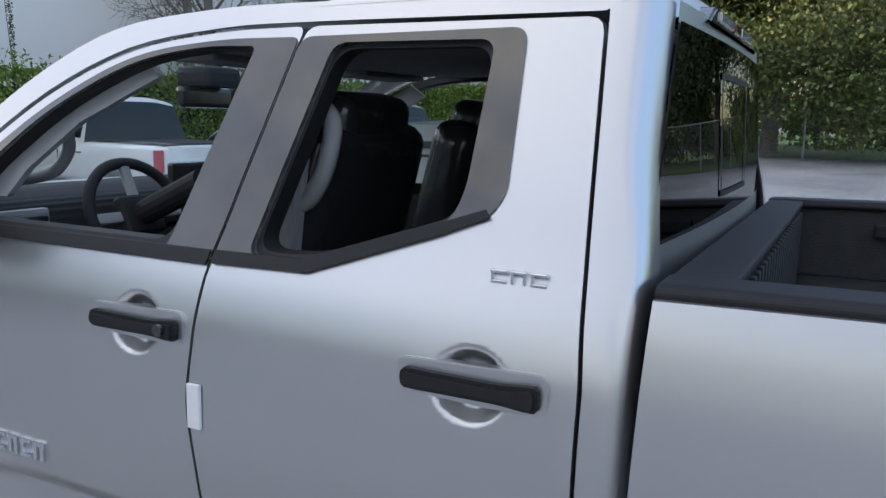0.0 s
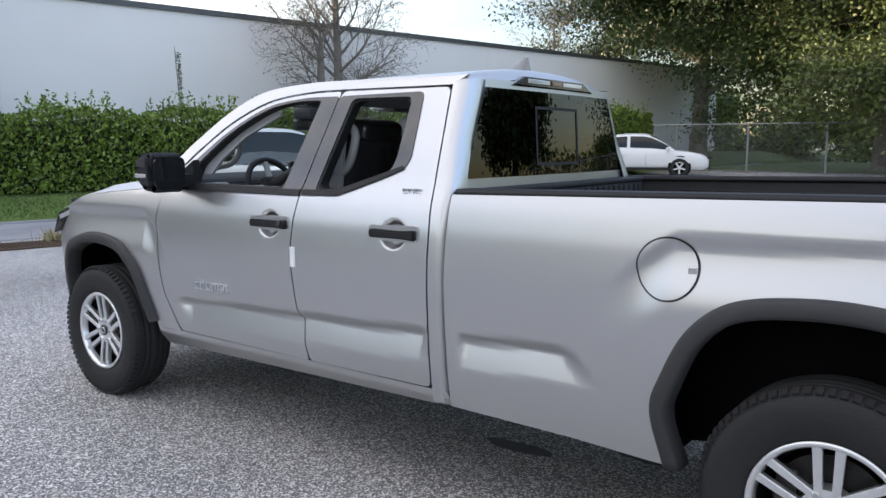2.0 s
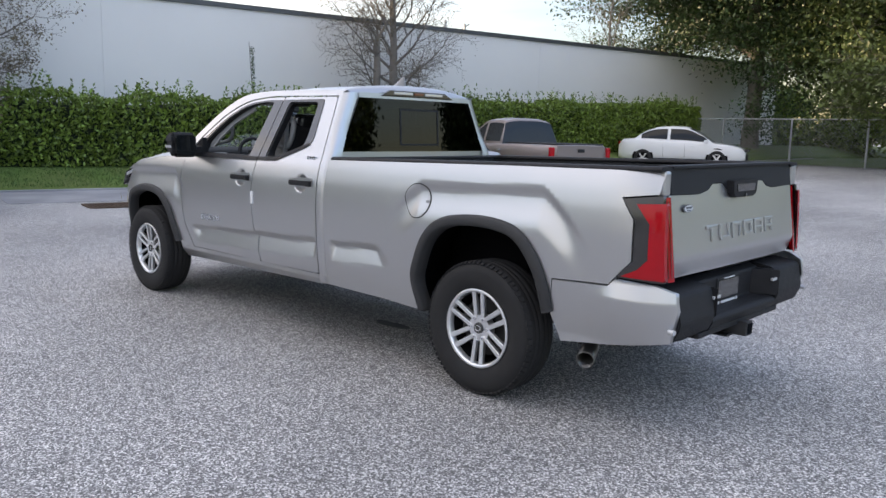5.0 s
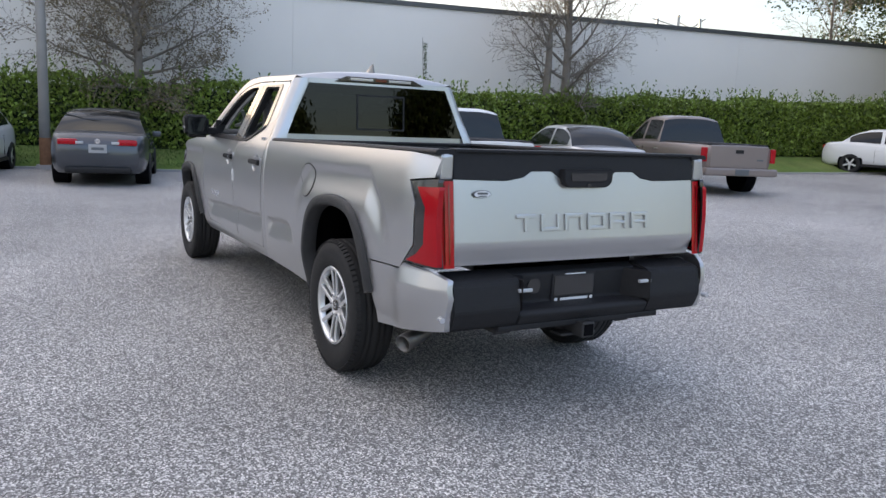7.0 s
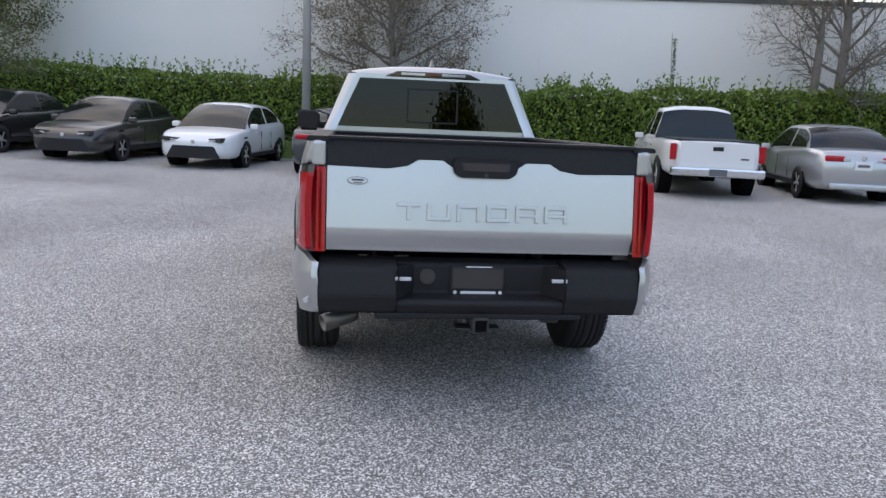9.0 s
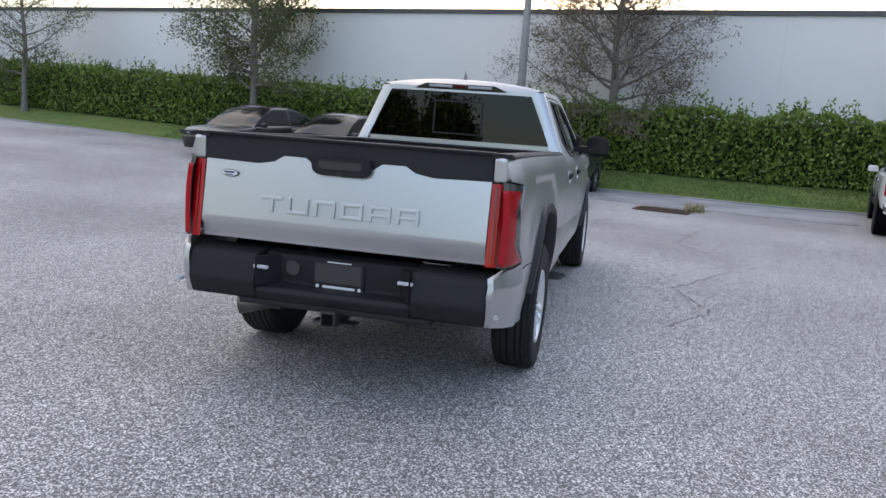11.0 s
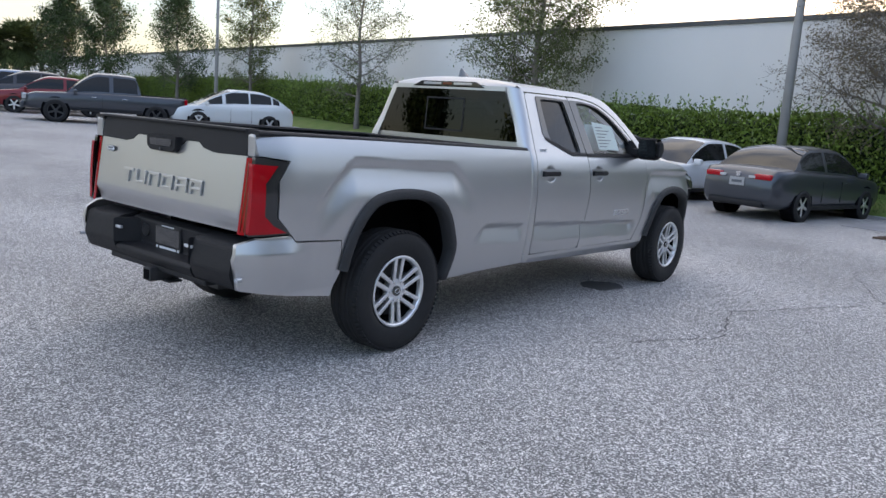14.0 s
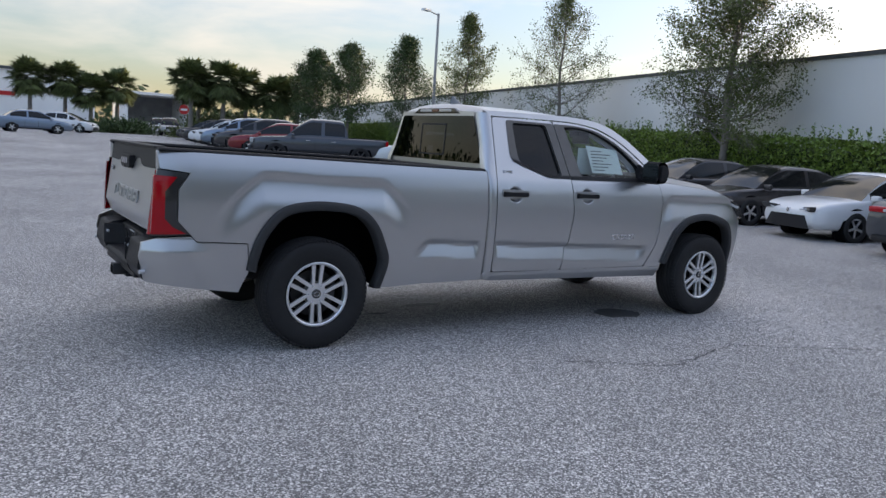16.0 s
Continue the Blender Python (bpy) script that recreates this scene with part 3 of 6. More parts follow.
def handle(side, hx, root, lock=False):
    y = float(y_side(hx + 0.125, 1.178))
    h = part("door_handle", prism(rounded([(hx - 0.134, 1.150), (hx - 0.06, 1.156), (hx + 0.128, 1.154), (hx + 0.128, 1.192), (hx - 0.06, 1.190), (hx - 0.134, 1.198)], 0.016, 3), "y", side * (y - 0.012), side * (y + 0.024), 0.008), BLACK_TRIM, root, "black textured pull handle")
    part("handle_surround", prism(rounded([(hx - 0.148, 1.140), (hx + 0.140, 1.144), (hx + 0.140, 1.208), (hx - 0.148, 1.216)], 0.022, 3), "y", side * (y - 0.02), side * (y + 0.004), 0.002), SILVER, h)
    if lock:
        part("lock_cover", cyl((hx - 0.10, side * (y + 0.026), 1.176), (hx - 0.10, side * (y + 0.0335), 1.176), 0.013, n=20), GLOSS_BLACK, h)


def marks(name, x0, x1, z0, z1, n, side, root, material, label, slant=0.0):
    """A raised badge: plain open shapes in a row."""
    w = (x1 - x0) / n
    for i in range(n):
        a, b = x0 + w * (i + 0.08), x0 + w * (i + 0.92)
        if side > 0:
            a, b = x1 - w * (i + 0.08), x1 - w * (i + 0.92)
        t = (z1 - z0) * 0.26
        u = t if b > a else -t
        y = float(y_side((a + b) / 2, (z0 + z1) / 2))
        bms = [box(((a + b) / 2, side * (y + 0.003), z1 - t / 2), (abs(b - a), 0.010, t), 0.002)]
        if i % 2 == 0:
            bms.append(box(((a + b) / 2, side * (y + 0.003), z0 + t / 2), (abs(b - a), 0.010, t), 0.002))
        else:
            bms.append(box((b - u * 0.7, side * (y + 0.003), (z0 + z1) / 2), (t, 0.0098, z1 - z0), 0.002))
        bms.append(box((a + u * 0.7, side * (y + 0.003), (z0 + z1) / 2), (t, 0.0098, z1 - z0), 0.002))
        part(name, join(*bms), material, root, label)


def build_pickup():
    root = tagged(new("pickup_truck"), "silver double cab long bed pickup truck parked on asphalt", "pickup truck")
    arch_r, arch_f = spline(ARCH_R), spline(ARCH_F)
    ar = shrink(arch_r, 0.02, 0.45, 0.03)
    af = shrink(arch_f, 4.15, 0.45, 0.03)
    bed = [(1.482, 0.45), (1.490, 1.0), (1.478, 1.354), (-0.2, 1.388), (-1.125, 1.400), (-1.112, 1.285), (-0.925, 1.262), (-1.0, 1.15), (-1.002, 0.94), (-0.912, 0.842), (-0.88, 0.806), (-0.53, 0.790)] + ar + [(0.62, 0.425), (0.9, 0.44)]
    corner = [(-0.535, 0.782), (-0.88, 0.797), (-0.915, 0.835), (-1.12, 0.825), (-1.215, 0.79), (-1.23, 0.70), (-1.195, 0.53), (-0.85, 0.475), (-0.58, 0.44), (-0.515, 0.58)]
    d_rear = [(1.585, 0.515), (1.582, 1.2), (1.605, 1.42), (1.640, 1.812), (2.297, 1.818), (2.398, 1.30), (2.425, 1.02), (2.395, 0.80), (2.335, 0.510)]
    d_front = [(2.343, 0.510), (2.403, 0.80), (2.433, 1.02), (2.406, 1.30), (2.305, 1.818), (2.55, 1.812), (2.82, 1.775), (3.08, 1.672), (3.30, 1.52), (3.43, 1.405), (3.50, 1.315), (3.545, 1.16), (3.545, 1.0), (3.50, 0.72), (3.38, 0.515)]
    win_f = [(2.530, 1.336), (2.425, 1.778), (2.60, 1.778), (2.82, 1.741), (3.06, 1.630), (3.23, 1.50), (3.30, 1.43), (3.30, 1.336)]
    d_front = d_front[:4] + spline(d_front[4:12], 4) + d_front[12:]
    win_f = win_f[:1] + spline(win_f[1:7], 4) + win_f[7:]
    win_r = [(2.305, 1.341), (2.16, 1.344), (1.86, 1.443), (1.842, 1.50), (1.842, 1.777), (2.215, 1.780)]
    trim_f = [(2.402, 1.318), (2.312, 1.795), (2.56, 1.793), (2.82, 1.757), (3.07, 1.645), (3.28, 1.497), (3.40, 1.40), (3.44, 1.318)]
    trim_f = trim_f[:1] + spline(trim_f[1:7], 4) + trim_f[7:]
    trim_r = [(2.392, 1.322), (2.15, 1.327), (1.88, 1.418), (1.785, 1.456), (1.762, 1.50), (1.782, 1.798), (2.303, 1.795)]
    fender = [(3.552, 1.16), (3.505, 1.318), (3.60, 1.315), (4.0, 1.283), (4.35, 1.245), (4.60, 1.165), (4.68, 1.10), (4.77, 1.06), (4.85, 0.95), (4.865, 0.70), (4.83, 0.55), (4.76, 0.44)] + af[::-1] + [(3.56, 0.505), (3.39, 0.507), (3.508, 0.72), (3.553, 1.0)]
    cpil = [(1.49, 0.455), (1.577, 0.455), (1.574, 1.2), (1.597, 1.42), (1.632, 1.820), (1.56, 1.835), (1.515, 1.60), (1.475, 1.40), (1.462, 1.0)]
    hood_edge = [(3.50, 1.322), (3.60, 1.318), (4.0, 1.286), (4.35, 1.248), (4.58, 1.168)]
    for side in (1, -1):
        skin("bed_side", bed, [], y_side, SILVER, root, side)
        skin("rear_corner_panel", corner, [], lambda x, z: y_side(x, np.maximum(z, 0.5)) + 0.030 * smoothstep(-0.70, -0.95, x) * np.clip((0.822 - z) / 0.085, 0, 1) - 0.10 * smoothstep(-0.70, -0.95, x) * np.clip(0.66 - z, 0, 1) - 1.1 * np.clip(-1.05 - x, 0, 1) ** 2, SILVER, root, side)
        fd = skin("front_door", rounded(d_front, 0.02, 3), [rounded(win_f, 0.03)], y_side, SILVER, root, side, fine=[(2.585, 1.178, 0.10)])
        rd = skin("rear_door", rounded(d_rear, 0.03, 3), [rounded(win_r, 0.035)], y_side, SILVER, root, side, fine=[(1.775, 1.178, 0.10)])
        skin("window_trim", rounded(trim_f, 0.02), [rounded(win_f, 0.03)], y_side, PILLAR, fd, side, 0.005, 0.02, 0.012, label="black gloss window surround with blurred reflections painted in")
        skin("window_trim", rounded(trim_r, 0.03), [rounded(win_r, 0.035)], y_side, PILLAR, rd, side, 0.005, 0.02, 0.012, label="black gloss window surround with blurred reflections painted in")
        for dd, w in ((fd, win_f), (rd, win_r)):
            c = np.mean(np.array(w), 0)
            inner = [tuple(c + (np.array(p) - c) * np.array((0.965, 0.95))) for p in w]
            skin("window_seal", rounded(w, 0.03), [rounded(inner, 0.05)], y_side, SEAL, dd, side, -0.012, 0.02, 0.05, label="black rubber window channel")
        skin("fender", fender, [], y_side, SILVER, root, side)
        def corner_row(z, t):
            xd = float(np.interp(z, [0.455, 1.2, 1.42, 1.82, 1.87], [1.577, 1.574, 1.597, 1.632, 1.64]))
            y0 = float(y_side(xd, z))
            w = float(np.interp(z, [0.5, 1.36, 1.44, 1.80, 1.87], [0.80, 0.80, 0.775, 0.602, 0.585]))
            k = float(smoothstep(1.34, 1.60, z))
            xr = 1.497 + 0.020 * k + 0.054 * max(0, z - 1.36)
            e = 0.42 + 0.28 * k
            a = t * math.pi / 2
            return (xd - (xd - xr) * math.sin(a) ** e, side * (w + (y0 - w) * max(0.0, math.cos(a)) ** e), z)
        v, f = grid(np.linspace(0.455, 1.846, 48), np.linspace(0, 1, 25), corner_row)
        mk("cab_corner", v, f if side > 0 else [q[::-1] for q in f], SILVER, root)
        lo = [(1.640, 1.822), (2.30, 1.828), (2.56, 1.822), (2.84, 1.784), (3.10, 1.678), (3.32, 1.525), (3.445, 1.412), (3.508, 1.326)]
        hi = [(3.66, 1.345), (3.52, 1.45), (3.36, 1.585), (3.14, 1.735), (2.90, 1.835), (2.60, 1.868), (2.30, 1.872), (1.56, 1.862)]
        skin("roof_rail", spline(lo, 4) + spline(hi, 4), [], y_side, SILVER, root, side, rim=0.02)
        skin("rocker_panel", [(1.47, 0.452), (1.50, 0.508), (3.375, 0.508), (3.56, 0.500), (3.62, 0.53), (3.60, 0.40), (3.45, 0.405), (1.6, 0.435)], [], lambda x, z: y_side(x, z) - 0.5 * np.clip(0.47 - z, 0, 1), SILVER, root, side, off=-0.004)
        flare(ARCH_R, 0.02, 0.45, side, root)
        flare(ARCH_F, 4.15, 0.45, side, root)
        for wx in (0.0, WB):
            make_wheel(side, wx, side * 0.866, root)
        # inner wheel houses
        for arch, cx in ((ar, 0.02), (af, 4.15)):
            a2 = shrink(arch, cx, 0.45, -0.035)
            verts = [(x, side * yy, z) for x, z in a2 for yy in (float(y_side(x, z)) - 0.035, 0.63)]
            k = len(a2)
            faces = [(2 * i, 2 * i + 1, 2 * i + 3, 2 * i + 2) for i in range(k - 1)] + [tuple(2 * i + 1 for i in range(k))]
            mk("wheel_house", verts, faces, HOLLOW_BLACK, root)
        handle(side, 1.775, root)
        handle(side, 2.585, root, side > 0)
        marks("door_badge", 2.905, 3.205, 0.778, 0.828, 6, side, root, CHROME, "chrome badge of plain raised shapes")
        marks("trim_badge", 1.655, 1.765, 1.348, 1.372, 3, side, root, CHROME, "small chrome badge of plain shapes")
        part("sill_seal", box((2.5, side * 0.915, 0.512), (1.85, 0.03, 0.008), 0), SEAL, root)
        skin("belt_moulding", [(2.390, 1.320), (2.15, 1.325), (1.88, 1.416), (1.785, 1.454), (1.795, 1.468), (1.86, 1.446), (2.165, 1.350), (2.388, 1.347)], [], y_side, BLACK_TRIM, rd, side, 0.009, 0.02, 0.006)
        skin("belt_moulding", [(2.404, 1.316), (3.44, 1.316), (3.42, 1.344), (2.400, 1.346)], [], y_side, BLACK_TRIM, fd, side, 0.009, 0.02, 0.006)
        part("bed_end_cap", box((-1.100, side * 0.852, 1.337), (0.045, 0.070, 0.122), 0.012), SILVER, root)
        # tail lamp: dark case, red lens and inner bars
        case = [(-1.128, 1.278), (-0.932, 1.254), (-1.008, 1.148), (-1.010, 0.942), (-0.918, 0.850), (-1.155, 0.838), (-1.165, 0.84)]
        lamp = skin("tail_lamp", case, [], lambda x, z: y_side(x, z) - 0.8 * np.clip(-1.06 - x, 0, 1) ** 2, GLOSS_BLACK, root, side, off=-0.004, step=0.018, label="wraparound red tail lamp in a black case")
        red = [(-1.150, 1.240), (-1.010, 1.232), (-1.050, 1.18), (-1.084, 1.135), (-1.086, 0.955), (-1.035, 0.90), (-0.950, 0.858), (-1.165, 0.850)]
        skin("red_lens", red, [], lambda x, z: y_side(x, z) - 0.8 * np.clip(-1.06 - x, 0, 1) ** 2, RED_LENS, lamp, side, off=0.004, step=0.018)
        verts, faces = grid(np.linspace(0, 1, 8), np.linspace(0.842, 1.268, 14), lambda u, z: (-1.172 + 0.05 * (z - 0.842) / 0.43 + 0.060 * u ** 3, side * (0.814 + 0.106 * u), z))
        mk("rear_lens", verts, faces, RED_LENS, lamp, "red lamp lens")
        for u in (0.838, 0.862, 0.884):
            v, f = grid([0, 1], np.linspace(0.86, 1.25, 8), lambda q, z: (-1.1745 + 0.05 * (z - 0.842) / 0.43 + 0.060 * ((u + 0.006 * q - 0.814) / 0.106) ** 3, side * (u + 0.006 * q), z))
            mk("lamp_bar", v, f, RED_DARK, lamp)
        # headlamp
        hl = part("headlamp", prism(rounded([(4.44, 1.168), (4.62, 1.170), (4.80, 1.11), (4.875, 0.97), (4.80, 0.99), (4.70, 1.075), (4.46, 1.125)], 0.015, 3), "y", side * 0.70, side * 0.895, 0.006), GLOSS_BLACK, root, "dark headlamp with a clear lens strip")
        part("lamp_strip", box((0, 0, 0), (0.20, 0.02, 0.030), 0.006, Matrix.Translation((4.68, side * 0.888, 1.112)) @ Matrix.Rotation(0.28, 4, "Y")), CLEAR_LENS, hl)
        # mirror
        mx = 3.275
        mir = part("door_mirror", prism(rounded([(mx - 0.070, 1.312), (mx + 0.06, 1.325), (mx + 0.095, 1.42), (mx + 0.05, 1.508), (mx - 0.060, 1.514)], 0.05, 5), "y", side * 0.985, side * 1.205, 0.03), BLACK_TRIM, root, "black door mirror housing")
        part("mirror_glass", prism(rounded([(side * 1.005, 1.335), (side * 1.188, 1.335), (side * 1.188, 1.495), (side * 1.005, 1.495)], 0.035, 4), "x", mx - 0.077, mx - 0.066, 0), DARKGLASS, mir)
        part("mirror_arm", box((mx + 0.06, side * 0.94, 1.37), (0.16, 0.16, 0.07), 0.02), BLACK_TRIM, mir)
        part("mirror_sail", prism([(3.25, 1.33), (3.44, 1.325), (3.40, 1.40), (3.26, 1.48)], "y", side * 0.865, side * 0.91, 0.004), BLACK_TRIM, mir)
        if side > 0:
            # Lighter shell over the upper housing paints in the light falling there.
            part("mirror_cap", prism(rounded([(mx - 0.045, 1.425), (mx + 0.098, 1.425), (mx + 0.058, 1.512), (mx - 0.045, 1.518)], 0.03, 4), "y", 1.0, 1.210, 0.02), FLARE, mir)
            part("mirror_marker", box((mx + 0.03, 1.200, 1.40), (0.10, 0.016, 0.022), 0.006), CLEAR_LENS, mir)
    # right-hand panes stay up, left-hand ones are lowered
    pane = skin("window_pane", rounded([(2.53, 1.335), (2.43, 1.78), (2.62, 1.782), (2.83, 1.745), (3.07, 1.63), (3.28, 1.45), (3.28, 1.335)], 0.02), [], y_side, CLEAR, root, -1, -0.02, 0.05, 0.0, label="clear side window")
    skin("window_pane", rounded([(2.28, 1.34), (2.16, 1.342), (1.85, 1.445), (1.835, 1.50), (1.832, 1.782), (2.19, 1.785)], 0.02), [], y_side, TINT, root, -1, -0.02, 0.05, 0.0, label="dark privacy glass")
    pane.visible_shadow = False
    sheet = skin("price_sheet", [(2.70, 1.385), (3.08, 1.375), (3.06, 1.60), (2.68, 1.625)], [], y_side, PAPER, root, -1, -0.028, 0.05, 0.0, label="printed price sheet taped inside the glass")
    for i in range(7):
        skin("print_line", [(2.72, 1.405 + 0.028 * i), (2.72 + 0.14 + 0.05 * (i % 3), 1.405 + 0.028 * i), (2.72 + 0.14 + 0.05 * (i % 3), 1.413 + 0.028 * i), (2.72, 1.413 + 0.028 * i)], [], y_side, INK, sheet, -1, -0.0235, 0.05, 0.0)
    # fuel flap and paint-guard clip on the driver's side
    ring = [(0.540 + 0.112 * math.cos(a), 1.135 + 0.112 * math.sin(a)) for a in np.linspace(0, 2 * math.pi, 40, endpoint=False)]
    disc = [(0.540 + 0.105 * math.cos(a), 1.135 + 0.105 * math.sin(a)) for a in np.linspace(0, 2 * math.pi, 40, endpoint=False)]
    fy = [float(y_side(0.54, q)) for q in (1.06, 1.135, 1.21)]

    def flap_y(x, z):
        return y_side(x, z) + 0.0015
    skin("fuel_flap_gap", ring, [], flap_y, SEAL, root, 1, 0.0015, 0.015, 0.02)
    flap = skin("fuel_flap", disc, [], flap_y, SILVER, root, 1, 0.004, 0.015, 0.004, label="round silver fuel flap")
    part("finger_notch", box((0.452, fy[1] + 0.008, 1.13), (0.03, 0.006, 0.035), 0.002), SILVER, flap)
    part("edge_guard", box((2.40, float(y_side(2.39, 1.02)) + 0.006, 1.022), (0.034, 0.010, 0.098), 0.003), WHITE_PLASTIC, root, "white clip-on door edge guard")
    # roof, rear spoiler, windscreen, hood
    def roof(x, u):
        edge = float(y_side(x, 1.85)) - 0.004
        z = 1.862 + 0.062 * (1 - abs(u) ** 2.4) - 0.10 * max(0, x - 2.15) ** 2 * (1 - 0.45 * u * u) * 1.1
        rear = max(0.0, 1.62 - x)
        return (x + 0.035 * u * u * min(1, rear / 0.08), edge * u * (1 - 2.1 * rear * abs(u)), z - 7.0 * rear ** 2)
    v, f = grid(np.concatenate([np.linspace(1.535, 1.64, 8), np.linspace(1.68, 2.80, 22)]), np.linspace(-1, 1, 41), roof)
    mk("roof", v, [q[::-1] for q in f], SILVER, root)
    def screen(t, u):
        x0, z0, y0 = 2.80, 1.872, 0.655
        x1, z1, y1 = 3.66, 1.345, 0.80
        return (x0 + (x1 - x0) * t + 0.17 * (1 - u * u) * t, (y0 + (y1 - y0) * t) * u, z0 + (z1 - z0) * t + 0.045 * (1 - u * u) * (1 - t) + 0.02 * math.sin(math.pi * t))
    v, f = grid(np.linspace(0, 1, 14), np.linspace(-1, 1, 21), screen)
    ws = mk("windscreen", v, [q[::-1] for q in f], CLEAR, root, "clear front windscreen")
    ws.visible_shadow = False
    def hood(t, u):
        x = 3.62 + 1.16 * t
        e = np.interp(x, [p[0] for p in hood_edge], [p[1] for p in hood_edge])
        w = float(y_side(x, e)) - 0.004
        return (x + 0.20 * (1 - u * u) * t, w * u, e + 0.075 * (1 - abs(u) ** 3) * (1 - 0.3 * t) + 0.018 * math.exp(-((abs(u) - 0.72) / 0.1) ** 2) - 0.35 * max(0, t - 0.82) ** 1.5)
    v, f = grid(np.linspace(0, 1, 22), np.linspace(-1, 1, 33), hood)
    mk("hood", v, f, SILVER, root)
    v, f = grid(np.linspace(-1, 1, 21), np.linspace(0.50, 1.20, 10), lambda u, z: (5.02 - 0.26 * abs(u) ** 3 - 0.12 * max(0, z - 0.95), 0.83 * u, z))
    mk("grille", v, f, BLACK_TRIM, root, "black front grille")
    v, f = grid(np.linspace(-1, 1, 25), np.linspace(0.42, 0.72, 8), lambda u, z: (5.09 - 0.34 * abs(u) ** 3 - 0.15 * abs(z - 0.6), 0.86 * u, z))
    mk("front_bumper", v, f, SILVER, root)
    part("engine_bay", box((4.25, 0, 0.86), (1.0, 1.0, 0.62), 0.02), HOLLOW_BLACK, root)
    # back of the cab: frame, glass, sliding centre pane, high stop lamp
    def back(u, z):
        w = np.interp(z, [0.5, 1.36, 1.44, 1.80, 1.87], [0.81, 0.81, 0.785, 0.612, 0.595])
        return (1.494 + 0.030 * (w * u / 0.86) ** 2 + 0.054 * max(0, z - 1.36), w * u, z)
    def glass_x(y, z):
        return 1.490 + 0.030 * (y / 0.86) ** 2 + 0.054 * max(0, z - 1.36)
    us = np.concatenate([np.linspace(-1, -0.9, 5), np.linspace(-0.88, 0.88, 25), np.linspace(0.9, 1, 5)])
    zs = np.concatenate([np.linspace(0.5, 1.40, 10), np.linspace(1.435, 1.79, 12), [1.81, 1.83, 1.85]])
    v, f = grid(us, zs, back)
    keep = []
    for q in f:
        c = np.mean([v[i] for i in q], 0)
        w = np.interp(c[2], [1.40, 1.80], [0.765, 0.595])
        if not (1.432 < c[2] < 1.795 and abs(c[1]) < w):
            keep.append(q[::-1])
    mk("cab_back", v, keep, SILVER, root)
    v, f = grid(np.linspace(-1, 1, 25), np.linspace(1.412, 1.812, 10), lambda u, z: (glass_x(np.interp(z, [1.412, 1.812], [0.79, 0.607]) * u, z), np.interp(z, [1.412, 1.812], [0.79, 0.607]) * u, z))
    rg = mk("rear_window", v, f, TINT, root, "dark tinted rear window")
    for a, b, c, d in ((-0.215, -0.200, 1.47, 1.73), (0.200, 0.215, 1.47, 1.73), (-0.215, 0.215, 1.458, 1.472), (-0.215, 0.215, 1.728, 1.742)):
        v, f = grid(np.linspace(a, b, 9), np.linspace(c, d, 5), lambda y, z: (glass_x(y, z) - 0.003, y, z))
        mk("slider_frame", v, [q[::-1] for q in f], SEAL, rg)
    sl = part("stop_lamp", prism(rounded([(-0.30, 1.878), (0.30, 1.878), (0.40, 1.832), (-0.40, 1.832)], 0.01, 2), "x", 1.516, 1.60, 0.006), GLOSS_BLACK, root, "high stop lamp with clear end lenses")
    for y in (-0.17, 0.17):
        part("cargo_lens", box((1.517, y, 1.858), (0.012, 0.20, 0.022), 0.004), CLEAR_LENS, sl)
    part("red_strip", box((1.517, 0, 1.858), (0.012, 0.10, 0.024), 0.004), RED_DARK, sl)
    fin = bmesh.new()
    bmesh.ops.create_cone(fin, segments=16, radius1=0.055, radius2=0.008, depth=0.06, cap_ends=True, matrix=Matrix.Translation((1.74, 0, 1.962)) @ Matrix.Diagonal((1.5, 0.5, 1.25, 1)))
    for vv in fin.verts:
        vv.co.x -= (vv.co.z - 1.93) * 0.7
    part("roof_antenna", fin, ANTENNA, root, "shark fin roof antenna")
    # bed: liner floor, walls, rails, tailgate
    part("bed_floor", box((0.16, 0, 0.86), (2.52, 1.22, 0.05), 0.005), LINER, root, "black bed liner floor")
    for i in range(15):
        part("floor_rib", box((0.16, -0.56 + 0.08 * i, 0.888), (2.45, 0.045, 0.014), 0.004), LINER, root)
    for side in (1, -1):
        part("bed_wall", box((0.16, side * 0.83, 1.245), (2.54, 0.05, 0.25), 0.01), LINER, root, "black bed liner wall")
        part("wheel_box", box((0.02, side * 0.72, 1.135), (1.2, 0.26, 0.03), 0.01), LINER, root)
        part("wheel_box", box((0.02, side * 0.605, 1.01), (1.2, 0.03, 0.25), 0.01), LINER, root)
        for xx, ln in ((1.02, 0.80), (-0.84, 0.52)):
            part("bed_floor", box((xx, side * 0.71, 0.86), (ln, 0.22, 0.05), 0.005), LINER, root)
        rail = prism(rounded([(side * 0.915, 1.394), (side * 0.918, 1.406), (side * 0.905, 1.420), (side * 0.80, 1.420), (side * 0.79, 1.40), (side * 0.80, 1.390)], 0.008, 3), "x", -1.12, 1.48, 0.003)
        for vv in rail.verts:
            vv.co.z -= 0.0175 * max(0, vv.co.x + 1.12) - 0.002
        part("bed_rail", rail, BLACK_TRIM, root, "black plastic bed rail cap")
        part("tie_down_rail", box((0.2, side * 0.795, 1.29), (1.9, 0.03, 0.045), 0.006), BLACK_TRIM, root)
    part("bulkhead", box((1.405, 0, 1.11), (0.05, 1.62, 0.48), 0.01), LINER, root, "ribbed black bed bulkhead")
